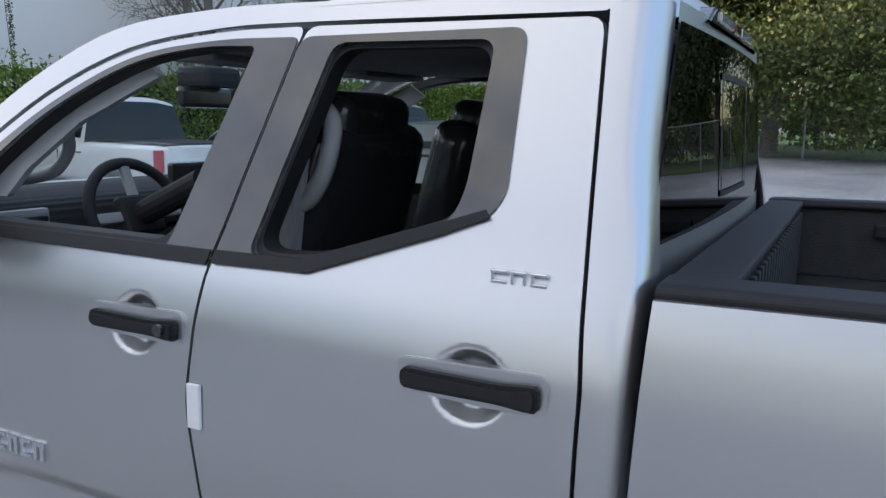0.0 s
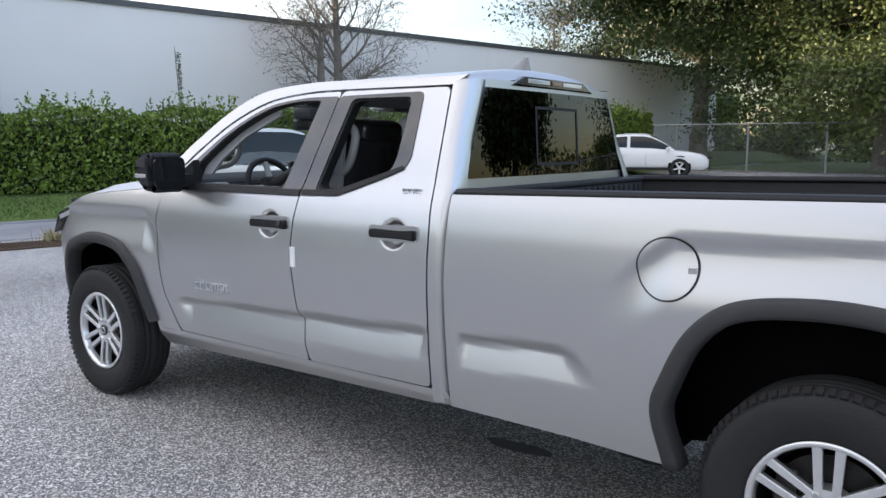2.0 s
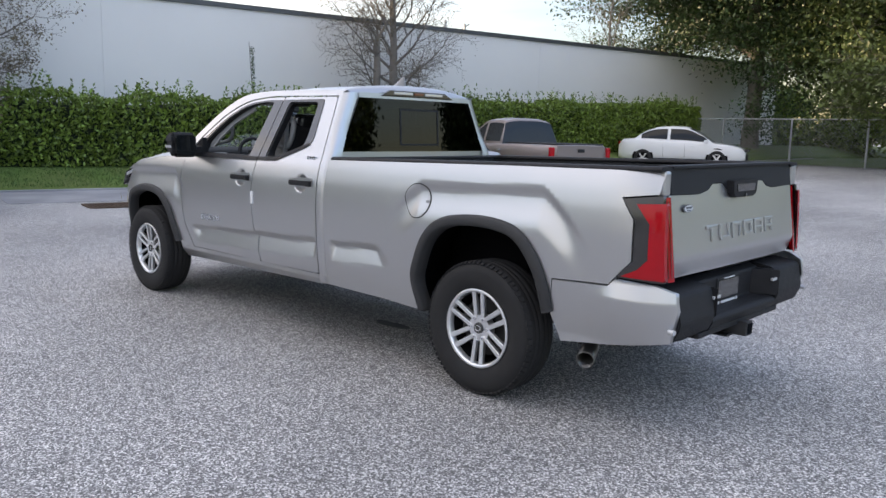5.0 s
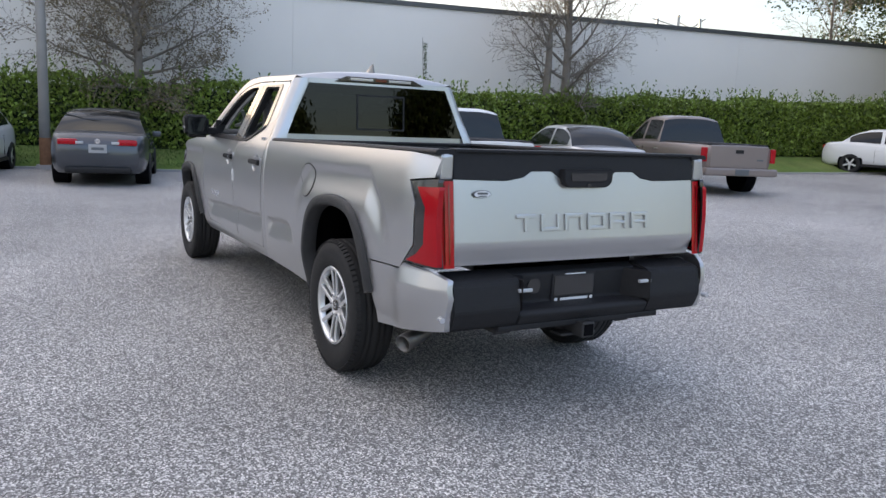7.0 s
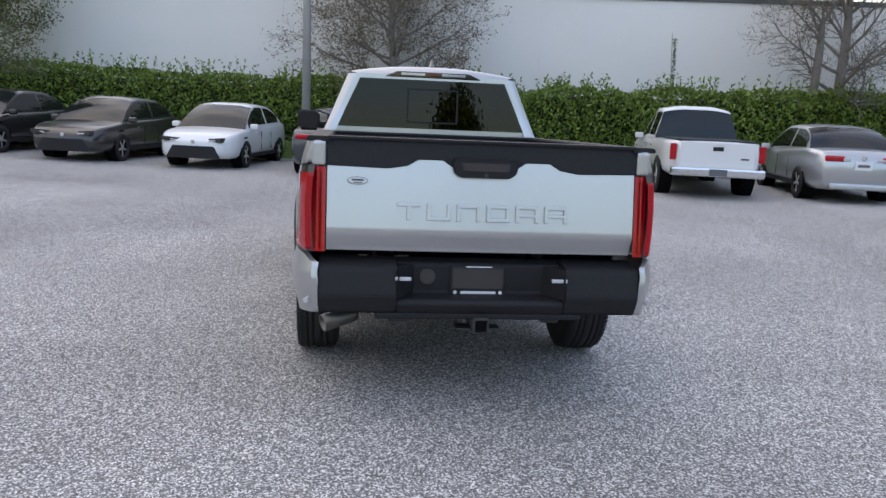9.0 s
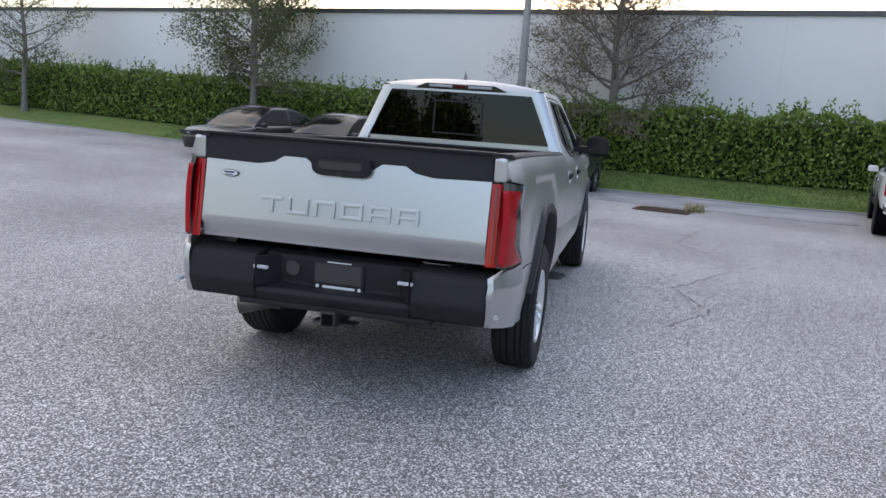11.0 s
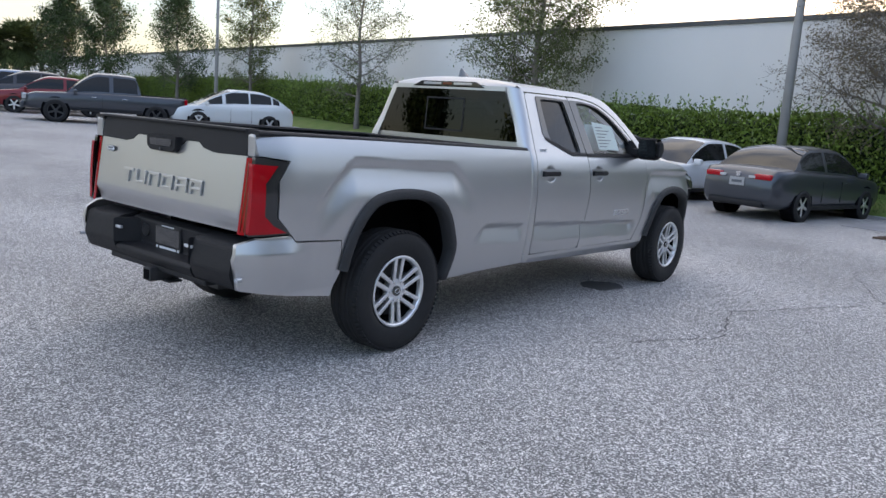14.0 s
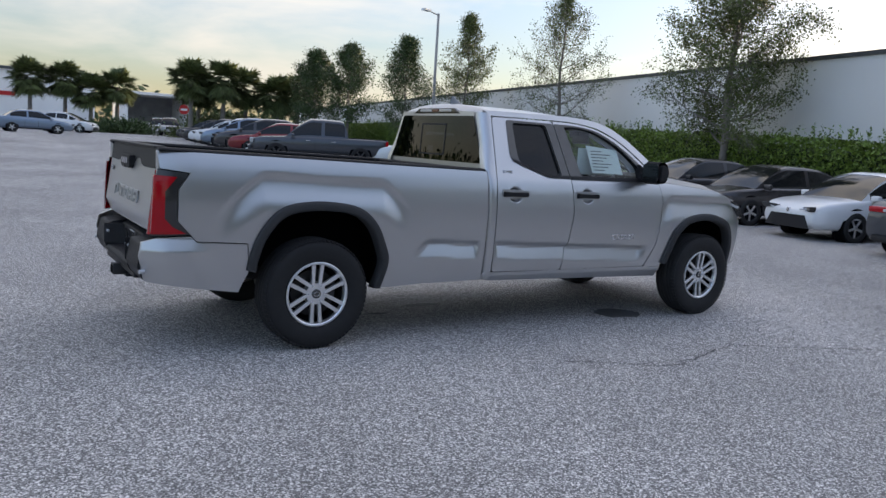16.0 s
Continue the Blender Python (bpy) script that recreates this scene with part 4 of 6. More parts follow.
    for i in range(24):
        part("bulkhead_rib", box((1.376, -0.74 + 0.0645 * i, 1.14), (0.016, 0.030, 0.40), 0.005), LINER, root)
    part("bulkhead_cap", box((1.425, 0, 1.362), (0.11, 1.66, 0.022), 0.008), BLACK_TRIM, root)
    tg = part("tailgate", box((-1.075, 0, 1.115), (0.06, 1.60, 0.56), 0.01, Matrix.Identity(4)), LINER, root, "silver tailgate with a black upper band")
    silver = [(0.808, 0.845), (0.808, 1.275), (0.50, 1.268), (0.40, 1.285), (0.345, 1.318), (0.22, 1.318), (0.17, 1.285), (-0.17, 1.285), (-0.22, 1.318), (-0.345, 1.318), (-0.40, 1.285), (-0.50, 1.268), (-0.808, 1.275), (-0.808, 0.845)]
    def gate_y(a, b):
        return 1.118 + 0.058 * (1.262 - b) / 0.43 - 0.050 * np.clip((0.945 - b) / 0.10, 0, 1) + 0.010 * np.cos(a * 1.6)

    def face(name, poly, off, material, label, rim=0.03):
        ob = skin(name, poly, [], gate_y, material, tg, 1, off, 0.025, rim, label=label)
        me = ob.data
        co = np.empty(len(me.vertices) * 3)
        me.vertices.foreach_get("co", co)
        co = co.reshape(-1, 3)
        me.vertices.foreach_set("co", np.stack([-co[:, 1], -co[:, 0], co[:, 2]], 1).ravel())
        me.update()
        fa, fb = slopes(gate_y, co[:, 0], co[:, 2])
        nrm = np.stack([np.ones(len(fa)), -fa, fb], 1)
        nrm[np.abs(co[:, 1] - gate_y(co[:, 0], co[:, 2]) - off) > 0.002] = 0
        shade(ob, nrm)
        return ob
    face("gate_skin", silver, 0.0, SILVER, "silver painted tailgate skin")
    upper = [(0.808, 1.279), (0.808, 1.415), (-0.808, 1.415), (-0.808, 1.279), (-0.50, 1.272), (-0.40, 1.289), (-0.345, 1.322), (-0.22, 1.322), (-0.17, 1.289), (0.17, 1.289), (0.22, 1.322), (0.345, 1.322), (0.40, 1.289), (0.50, 1.272)]
    face("gate_band", upper, 0.004, BLACK_TRIM, "black textured band")
    part("gate_cap", box((-1.085, 0, 1.418), (0.085, 1.62, 0.016), 0.005), BLACK_TRIM, tg)
    gh = part("gate_handle", prism(rounded([(0.17, 1.335), (-0.17, 1.335), (-0.165, 1.262), (-0.13, 1.238), (0.13, 1.238), (0.165, 1.262)], 0.015, 3), "x", -1.165, -1.11, 0.006), BLACK_TRIM, tg, "black tailgate pull handle")
    part("handle_recess", prism(rounded([(0.125, 1.315), (-0.125, 1.315), (-0.12, 1.272), (0.12, 1.272)], 0.012, 3), "x", -1.170, -1.160, 0.002), GLOSS_BLACK, gh)
    part("camera_eye", cyl((-1.165, 0, 1.25), (-1.172, 0, 1.25), 0.012, n=16), GLOSS_BLACK, gh)
    # stamped plain shapes on the gate, and a small oval sticker
    w = 0.93 / 6
    for i in range(6):
        y0 = 0.465 - w * i
        z0, z1, t = 1.012, 1.100, 0.020
        a, b = y0 - 0.012, y0 - w + 0.018
        x = -1.118 - 0.058 * (1.262 - 1.055) / 0.43 - 0.010 * math.cos(1.6 * (a + b) / 2) - 0.003
        bms = []
        if i != 1:
            bms.append(box((x, (a + b) / 2, z1 - t / 2), (0.014, a - b, t), 0.0045))
        if i == 0:
            bms.append(box((x, (a + b) / 2, (z0 + z1) / 2), (0.0136, t * 1.2, z1 - z0), 0.004))
        else:
            bms += [box((x, q, (z0 + z1) / 2), (0.0136, t * 1.1, z1 - z0), 0.004) for q in (a - t * 0.55, b + t * 0.55)]
        if i in (1, 3):
            bms.append(box((x, (a + b) / 2, z0 + t / 2), (0.014, a - b, t), 0.0045))
        if i in (4, 5):
            bms.append(box((x, (a + b) / 2, (z0 + z1) / 2 - 0.008), (0.0138, a - b, t * 0.8), 0.004))
        bm = join(*bms)
        for vv in bm.verts:
            vv.co.x += 0.135 * (vv.co.z - 1.055) - 0.004
        part("stamped_shape", bm, SILVER, tg, "raised silver shape stamped in the gate")
    oval = [(0.655 + 0.052 * math.cos(a), 1.205 + 0.020 * math.sin(a)) for a in np.linspace(0, 2 * math.pi, 28, endpoint=False)]
    st = part("oval_sticker", prism(oval, "x", -1.1445, -1.140, 0), INK, tg, "small oval dealer sticker with plain bars")
    part("sticker_field", prism([(0.655 + (p[0] - 0.655) * 0.93, 1.205 + (p[1] - 1.205) * 0.86) for p in oval], "x", -1.1455, -1.144, 0), WHITE_PLASTIC, st)
    part("sticker_bar", box((-1.146, 0.655, 1.209), (0.002, 0.06, 0.010), 0), INK, st)
    part("sticker_bar", box((-1.146, 0.655, 1.195), (0.002, 0.045, 0.005), 0), INK, st)
    # rear bumper
    bp = part("rear_bumper", prism(rounded([(-1.205, 0.775), (-1.03, 0.805), (-1.0, 0.60), (-1.10, 0.515), (-1.195, 0.525), (-1.235, 0.62)], 0.02, 3), "y", 0.44, 0.845, 0.008), BLACK_TRIM, root, "black plastic step bumper")
    part("bumper_end", prism(rounded([(-1.205, 0.775), (-1.03, 0.805), (-1.0, 0.60), (-1.10, 0.515), (-1.195, 0.525), (-1.235, 0.62)], 0.02, 3), "y", -0.845, -0.44, 0.008), BLACK_TRIM, bp)
    part("bumper_middle", prism(rounded([(-1.10, 0.775), (-1.03, 0.80), (-1.0, 0.60), (-1.10, 0.515), (-1.195, 0.525), (-1.225, 0.58), (-1.205, 0.605), (-1.09, 0.615)], 0.012, 3), "y", -0.44, 0.44, 0.005), BLACK_TRIM, bp)
    for side in (1, -1):
        part("bumper_chamfer", prism([(-1.08, side * 0.44), (-1.24, side * 0.44), (-1.09, side * 0.345)], "z", 0.61, 0.77, 0.004), BLACK_TRIM, bp)
        part("step_lamp", box((-1.217, side * 0.412, 0.715), (0.02, 0.085, 0.020), 0.005), CLEAR_LENS, bp, "clear plate lamp")
        part("parking_sensor", cyl((-1.20, side * 0.90, 0.60), (-1.235, side * 0.905, 0.60), 0.014, n=16), CLEAR_LENS, bp)
    part("lower_valance", box((-1.15, 0, 0.512), (0.09, 1.10, 0.034), 0.010), BLACK_TRIM, bp)
    plate = part("plate_holder", box((-1.098, 0.005, 0.69), (0.016, 0.30, 0.155), 0.006), BLACK_TRIM, bp, "empty black dealer plate frame")
    part("plate_field", box((-1.1075, 0.005, 0.697), (0.004, 0.272, 0.108), 0.001), GLOSS_BLACK, plate)
    part("plate_bar", box((-1.108, 0.0, 0.622), (0.004, 0.19, 0.014), 0.001), WHITE_PLASTIC, plate, "white bar in place of lettering")
    part("plate_bar", box((-1.108, 0.0, 0.761), (0.004, 0.14, 0.006), 0.001), WHITE_PLASTIC, plate)
    for y in (-0.12, 0.125):
        part("plate_roundel", cyl((-1.104, y, 0.622), (-1.1095, y, 0.622), 0.010, n=16), WHITE_PLASTIC, plate)
    part("trailer_socket", cyl((-1.08, 0.275, 0.705), (-1.105, 0.275, 0.705), 0.042, n=24), GLOSS_BLACK, bp, "round trailer socket")
    hitch = part("tow_hitch", box((-1.13, 0.0, 0.475), (0.24, 0.085, 0.085), 0.008), DARK_METAL, root, "black square hitch receiver")
    # A dark plate paints the shade in the receiver's opening.
    part("hitch_mouth", box((-1.252, 0.0, 0.475), (0.006, 0.062, 0.062), 0.004), HOLLOW_BLACK, hitch)
    part("hitch_plate", box((-1.12, 0.0, 0.435), (0.10, 0.24, 0.014), 0.006), DARK_METAL, hitch)
    # running gear
    for y in (-0.42, 0.42):
        part("chassis_rail", box((1.9, y, 0.52), (5.9, 0.10, 0.16), 0.01), DARK_METAL, root)
        part("shock_absorber", cyl((-0.20, y * 1.35, 0.40), (-0.30, y * 1.2, 0.86), 0.032, n=14), DARK_METAL, root)
        part("coil_spring", cyl((0.06, y * 1.1, 0.45), (0.06, y * 1.1, 0.72), 0.06, n=14), DARK_METAL, root)
    part("rear_axle", cyl((0, -0.75, 0.405), (0, 0.75, 0.405), 0.05, n=16), DARK_METAL, root)
    part("axle_casing", box((0, 0, 0.405), (0.26, 0.30, 0.26), 0.08), DARK_METAL, root)
    part("front_axle", cyl((WB, -0.75, 0.405), (WB, 0.75, 0.405), 0.04, n=16), DARK_METAL, root)
    part("underbody", box((2.3, 0, 0.50), (2.9, 1.70, 0.10), 0.02), HOLLOW_BLACK, root)
    part("spare_wheel", cyl((-0.72, 0, 0.52), (-0.72, 0, 0.72), 0.36, n=32), RUBBER, root)
    ex = part("exhaust_pipe", cyl((-0.16, 0.50, 0.50), (-0.605, 0.67, 0.368), 0.040, n=20), STEEL, root, "steel exhaust pipe with an open tip")
    v, f = lathe([(0.036, -0.02), (0.046, -0.02), (0.050, 0.0), (0.052, 0.19), (0.044, 0.19), (0.044, 0.0)], 28)
    m = Matrix.Translation((-0.60, 0.66, 0.365)) @ Matrix.Rotation(radians(24), 4, "Z") @ Matrix.Rotation(radians(-12), 4, "X")
    mk("exhaust_tip", [m @ Vector(p) for p in v], f, STEEL, ex)
    # A dark disc paints the shade inside the tip.
    part("tip_inside", cyl(m @ Vector((0, 0.05, 0)), m @ Vector((0, 0.06, 0)), 0.036, n=20), HOLLOW_BLACK, ex)
    # cabin
    part("headliner", box((2.2, 0, 1.80), (1.25, 1.20, 0.03), 0.01), HEADLINER, root, "grey cloth headliner")
    part("cabin_floor", box((2.6, 0, 0.60), (2.1, 1.74, 0.05), 0.01), CABIN, root)
    part("cabin_wall", box((1.56, 0, 0.95), (0.04, 1.60, 0.75), 0.01), CABIN, root)
    for side in (1, -1):
        for x0, x1 in ((1.62, 2.37), (2.45, 3.48)):
            part("door_card", box(((x0 + x1) / 2, side * 0.86, 0.94), (x1 - x0, 0.06, 0.72), 0.02), CABIN, root, "dark inner door card")
        part("pillar_lining", prism([(2.36, 1.30), (2.50, 1.30), (2.42, 1.80), (2.30, 1.80)], "y", side * 0.66, side * 0.70, 0.01), GREYTRIM, root)
        skin("screen_pillar", [(2.78, 1.715), (3.02, 1.60), (3.17, 1.475), (3.22, 1.40), (3.36, 1.40), (3.30, 1.49), (3.10, 1.645), (2.84, 1.76)], [], y_side, GREYTRIM, root, side, -0.065, 0.02, 0.02, label="grey windscreen pillar lining")
        mk("grab_handle", *sweep([(3.12, side * 0.70, 1.575), (3.17, side * 0.665, 1.515), (3.24, side * 0.665, 1.455), (3.34, side * 0.70, 1.43)], 0.017), GREYTRIM, root, "grey screen pillar grab handle")
        mk("grab_handle", *sweep([(2.37, side * 0.70, 1.665), (2.315, side * 0.67, 1.655), (2.272, side * 0.665, 1.615), (2.282, side * 0.665, 1.54), (2.312, side * 0.665, 1.47), (2.355, side * 0.67, 1.425), (2.42, side * 0.70, 1.43)], 0.022), GREYTRIM, root, "grey pillar grab handle")
        seat = part("front_seat", box((2.74, side * 0.40, 0.92), (0.55, 0.52, 0.20), 0.07, seg=3), CLOTH, root, "black front seat under a plastic cover", True)
        part("seat_back", box((0, 0, 0), (0.18, 0.52, 0.72), 0.085, Matrix.Translation((2.46, side * 0.40, 1.27)) @ Matrix.Rotation(radians(-14), 4, "Y"), 4), CLOTH, seat, "", True)
        part("head_rest", box((0, 0, 0), (0.15, 0.33, 0.22), 0.06, Matrix.Translation((2.385, side * 0.40, 1.58)) @ Matrix.Rotation(radians(-10), 4, "Y"), 4), CLOTH, seat, "", True)
        for y in (0.33, 0.47):
            part("rest_post", cyl((2.40, side * y, 1.50), (2.38, side * y, 1.58), 0.007, n=8), CHROME, seat)
    bench = part("rear_bench", box((1.86, 0, 0.92), (0.48, 1.40, 0.18), 0.06, seg=3), CLOTH, root, "black rear bench seat", True)
    part("bench_back", box((0, 0, 0), (0.14, 1.40, 0.62), 0.06, Matrix.Translation((1.66, 0, 1.18)) @ Matrix.Rotation(radians(-10), 4, "Y"), 3), CLOTH, bench, "", True)
    for y in (-0.46, 0.0, 0.46):
        part("head_rest", box((1.62, y, 1.545), (0.10, 0.25, 0.15), 0.045, seg=3), CLOTH, bench, "", True)
    part("centre_console", box((2.85, 0, 0.86), (0.95, 0.30, 0.40), 0.04), CABIN, root)
    dash = part("dashboard", prism(rounded([(3.30, 1.16), (3.36, 1.355), (3.48, 1.395), (3.70, 1.385), (3.76, 0.80), (3.36, 0.80)], 0.04, 3), "y", -0.82, 0.82, 0.01), CABIN, root, "dark dashboard")
    for y in (0.70, 0.12, -0.12, -0.70):
        part("vent_frame", box((3.345, y, 1.29), (0.03, 0.17, 0.11), 0.015), GREYTRIM, dash)
        for i in range(3):
            part("vent_slat", box((3.325, y, 1.262 + 0.026 * i), (0.02, 0.135, 0.016), 0.003), CABIN, dash)
    part("centre_screen", box((3.32, 0, 1.37), (0.03, 0.32, 0.18), 0.012), GLOSS_BLACK, dash)
    v = []
    for i in range(40):
        a = 2 * math.pi * i / 40
        for j in range(10):
            b = 2 * math.pi * j / 10
            r = 0.175 + 0.018 * math.cos(b)
            v.append((r * math.cos(a), r * math.sin(a), 0.016 * math.sin(b)))
    f = [(i * 10 + j, ((i + 1) % 40) * 10 + j, ((i + 1) % 40) * 10 + (j + 1) % 10, i * 10 + (j + 1) % 10) for i in range(40) for j in range(10)]
    m = Matrix.Translation((3.20, 0.40, 1.31)) @ Matrix.Rotation(radians(-66), 4, "Y")
    wheel = mk("steering_wheel", [m @ Vector(p) for p in v], f, CABIN, root, "black steering wheel")
    part("wheel_hub", box((0, 0, 0), (0.13, 0.15, 0.05), 0.03, m, 3), CABIN, wheel)
    for a in (0, math.pi, -math.pi / 2):
        mm = m @ Matrix.Rotation(a + math.pi / 2, 4, "Z")
        part("wheel_spoke", box((0.11, 0, 0), (0.12, 0.035, 0.02), 0.008, mm), GREYTRIM, wheel)
    v, f = lathe([(0.020, 0), (0.020, 0.003), (0.016, 0.003), (0.016, 0)], 20)
    mk("wheel_mark", [m @ (Matrix.Translation((0, 0, -0.026)) @ Vector((a, c * 0.7, -b))) for a, b, c in v], f, CHROME, wheel)
    part("steering_column", cyl(m @ Vector((0, 0, 0)), m @ Vector((0, 0, 0.3)), 0.04, n=14), CABIN, wheel)
    rm = part("rear_view_mirror", box((3.30, 0, 1.685), (0.04, 0.25, 0.075), 0.018), GLOSS_BLACK, root, "black interior mirror")
    part("sensor_pod", box((3.28, 0, 1.755), (0.16, 0.16, 0.07), 0.02), CABIN, rm)
    for y in (-0.36, 0.36):
        part("sun_visor", box((2.80, y, 1.775), (0.16, 0.40, 0.02), 0.008), HEADLINER, root)
    mat_sheet = part("hanging_paper_mat", box((2.85, -0.74, 1.48), (0.46, 0.006, 0.24), 0.002), PAPER, root, "pale printed paper sheet with plain bars")
    part("print_line", box((2.80, -0.733, 1.52), (0.20, 0.004, 0.03), 0.001), INK, mat_sheet)
    part("print_line", box((2.80, -0.733, 1.475), (0.16, 0.004, 0.012), 0.001), INK, mat_sheet)
    return root


build_pickup()


# ---- other vehicles ----
def car_paint(name, color, metal=0.5, rough=0.3):
    return flake_paint(name, color, rough, metal, 0.8)


P_WHITE = car_paint("white_car_paint", (0.74, 0.75, 0.76), 0.0)
P_PEARL = car_paint("pearl_white_paint", (0.66, 0.69, 0.70), 0.15)
P_CHARCOAL = car_paint("charcoal_car_paint", (0.055, 0.052, 0.055), 0.5)
P_BLACK = car_paint("black_car_paint", (0.018, 0.018, 0.022), 0.3)
P_GREY = car_paint("slate_grey_paint", (0.065, 0.072, 0.085), 0.5)
P_SILVER = car_paint("pale_silver_paint", (0.50, 0.51, 0.52), 0.7)
P_TAUPE = car_paint("faded_taupe_paint", (0.25, 0.205, 0.19), 0.4, 0.42)
P_BLUE = car_paint("pale_blue_paint", (0.20, 0.26, 0.34), 0.6)
P_RED = car_paint("dark_red_paint", (0.20, 0.015, 0.02), 0.5)

STYLES = {
    # length, width, roof height, belt stations (x, z), glass base rear and front, roof rear and front
    "sedan": dict(L=4.65, W=1.77, H=1.50, belt=[(-2.32, 0.78), (-2.25, 0.98), (-1.62, 1.03), (-0.6, 0.97), (0.85, 0.93), (1.7, 0.85), (2.12, 0.77), (2.26, 0.69), (2.32, 0.60)], g=(-1.72, 1.22), r=(-0.95, 0.25), axle=(-1.36, 1.34), wr=0.325),
    "suv": dict(L=4.65, W=1.84, H=1.62, belt=[(-2.32, 0.80), (-2.26, 1.02), (-1.6, 1.12), (-0.6, 1.06), (0.9, 0.99), (1.7, 0.92), (2.12, 0.80), (2.25, 0.70), (2.32, 0.60)], g=(-2.10, 1.36), r=(-1.15, 0.12), axle=(-1.33, 1.36), wr=0.36),
    "crew": dict(L=5.4, W=1.90, H=1.80, belt=[(-2.70, 1.08), (-2.6, 1.09), (-1.0, 1.09), (0.2, 1.08), (1.05, 1.06), (1.25, 1.04), (2.3, 0.98), (2.6, 0.88), (2.70, 0.66)], g=(-1.12, 1.32), r=(-0.90, 0.42), axle=(-1.62, 1.66), wr=0.39),
    "pickup": dict(L=5.5, W=1.92, H=1.83, belt=[(-2.75, 1.10), (-2.6, 1.11), (-0.55, 1.11), (0.2, 1.10), (1.05, 1.10), (1.2, 1.06), (2.4, 1.00), (2.66, 0.92), (2.75, 0.66)], g=(-0.62, 1.22), r=(-0.45, 0.42), axle=(-1.60, 1.72), wr=0.39),
}


def build_car(name, style, paint, x, y, heading, label, category="car", group="", rear_lamp="wide", grille=True, dark_rims=False, height=None, plate=True, length=None):
    """A parked vehicle with its nose along heading (degrees)."""
    S = dict(STYLES[style])
    L, W, Hh = S["L"], S["W"], height or S["H"]
    kx = (length or L) / L
    root = tagged(new(name), label, category, group)
    bx, bz = [p[0] for p in S["belt"]], [p[1] for p in S["belt"]]
    lowz = 0.24 if style not in ("pickup", "crew") else 0.42

    def half(xx):
        t = abs(2 * xx / L)
        return W / 2 * (1 - 0.16 * max(0, t - 0.72) ** 2 / 0.0784 * (1.25 if xx > 0 else 0.9))

    def top(xx):
        return float(np.interp(xx, bx, bz))
    xs = np.concatenate([[-L / 2], np.linspace(-L / 2 + 0.03, L / 2 - 0.03, 40), [L / 2]])
    sec = [(0.55, 0.0), (0.86, 0.02), (0.95, 0.12), (0.985, 0.30), (1.0, 0.52), (0.99, 0.72), (0.965, 0.90), (0.93, 0.985), (0.86, 1.0), (0.45, 1.03), (0.0, 1.035)]
    verts, faces = [], []
    full = sec + [(-a, b) for a, b in sec[-2::-1]]
    for xx in xs:
        h, t = half(xx), top(xx)
        e = max(0, abs(xx) / (L / 2) - 0.93) / 0.07
        z0 = lowz + 0.10 * e
        for a, b in full:
            verts.append((kx * xx, h * a * (1 - 0.05 * e), z0 + (t - z0) * b))
    k = len(full)
    for i in range(len(xs) - 1):
        for j in range(k - 1):
            faces.append((i * k + j, (i + 1) * k + j, (i + 1) * k + j + 1, i * k + j + 1))
    faces += [tuple(range(k)), tuple(range((len(xs) - 1) * k, len(xs) * k))[::-1]]
    body = mk("body", verts, faces, paint, root)
    # glasshouse: one curved shell, split into painted frame, side windows and screens
    g0, g1 = S["g"]
    r0, r1 = S["r"]
    zb1 = top(g1) - 0.01
    wb, wr_ = half(0) * 0.93, half(0) * 0.72
    kn = [(g0, top(g0) - 0.01), (g0 + (r0 - g0) * 0.5, top(g0) + (Hh - top(g0)) * 0.60), (r0, Hh - 0.045), (r0 + (r1 - r0) * 0.35, Hh - 0.003), (r0 + (r1 - r0) * 0.7, Hh), (r1, Hh - 0.035), (r1 + (g1 - r1) * 0.5, zb1 + (Hh - zb1) * 0.57), (g1, zb1)]
    prof = np.array(spline(kn, 10))
    nx, na, nb = 56, 9, 7
    gx = np.linspace(g0, g1, nx)
    gt = np.interp(gx, prof[:, 0], prof[:, 1])
    V = []
    for xx, zt in zip(gx, gt):
        zb = top(xx) - 0.015
        hgt = max(zt - zb, 0.001)
        f = hgt / (Hh - zb)
        edge_z = zb + hgt * 0.90
        y_e = wb - (wb - wr_) * f * 0.95
        row = [(wb - (wb - y_e) * (k / na) ** 1.15, zb + (edge_z - zb) * k / na) for k in range(na + 1)]
        row += [(y_e * (1 - k / nb), edge_z + (zt - edge_z) * math.sin(math.pi / 2 * min(1, k / nb * 1.5))) for k in range(1, nb + 1)]
        row += [(-a, q) for a, q in row[-2::-1]]
        V += [(kx * xx, a, q) for a, q in row]
    m = 2 * (na + nb) + 1
    sets = {}
    mids = {"suv": (-1.45, -0.55, 0.40), "sedan": (-0.42,), "pickup": (0.30,), "crew": (-0.12,)}[style]
    for i in range(nx - 1):
        xm = (gx[i] + gx[i + 1]) / 2
        tall = gt[i] - top(xm)
        for j in range(m - 1):
            jj = min(j, m - 2 - j)
            if jj < na:
                ok = 1 <= jj < na - 1 and tall > 0.20 and all(abs(xm - q) > 0.05 for q in mids) and xm > g0 + 0.12
                key = ("side_window", j < na, sum(xm > q for q in mids)) if ok else "frame"
            else:
                key = "windscreen" if xm > r1 + 0.04 else "rear_window" if xm < r0 - 0.03 else "frame"
            sets.setdefault(key, []).append((i * m + j, i * m + j + 1, (i + 1) * m + j + 1, (i + 1) * m + j))
    for key, fs in sets.items():
        used = sorted({q for f_ in fs for q in f_})
        remap = {q: n_ for n_, q in enumerate(used)}
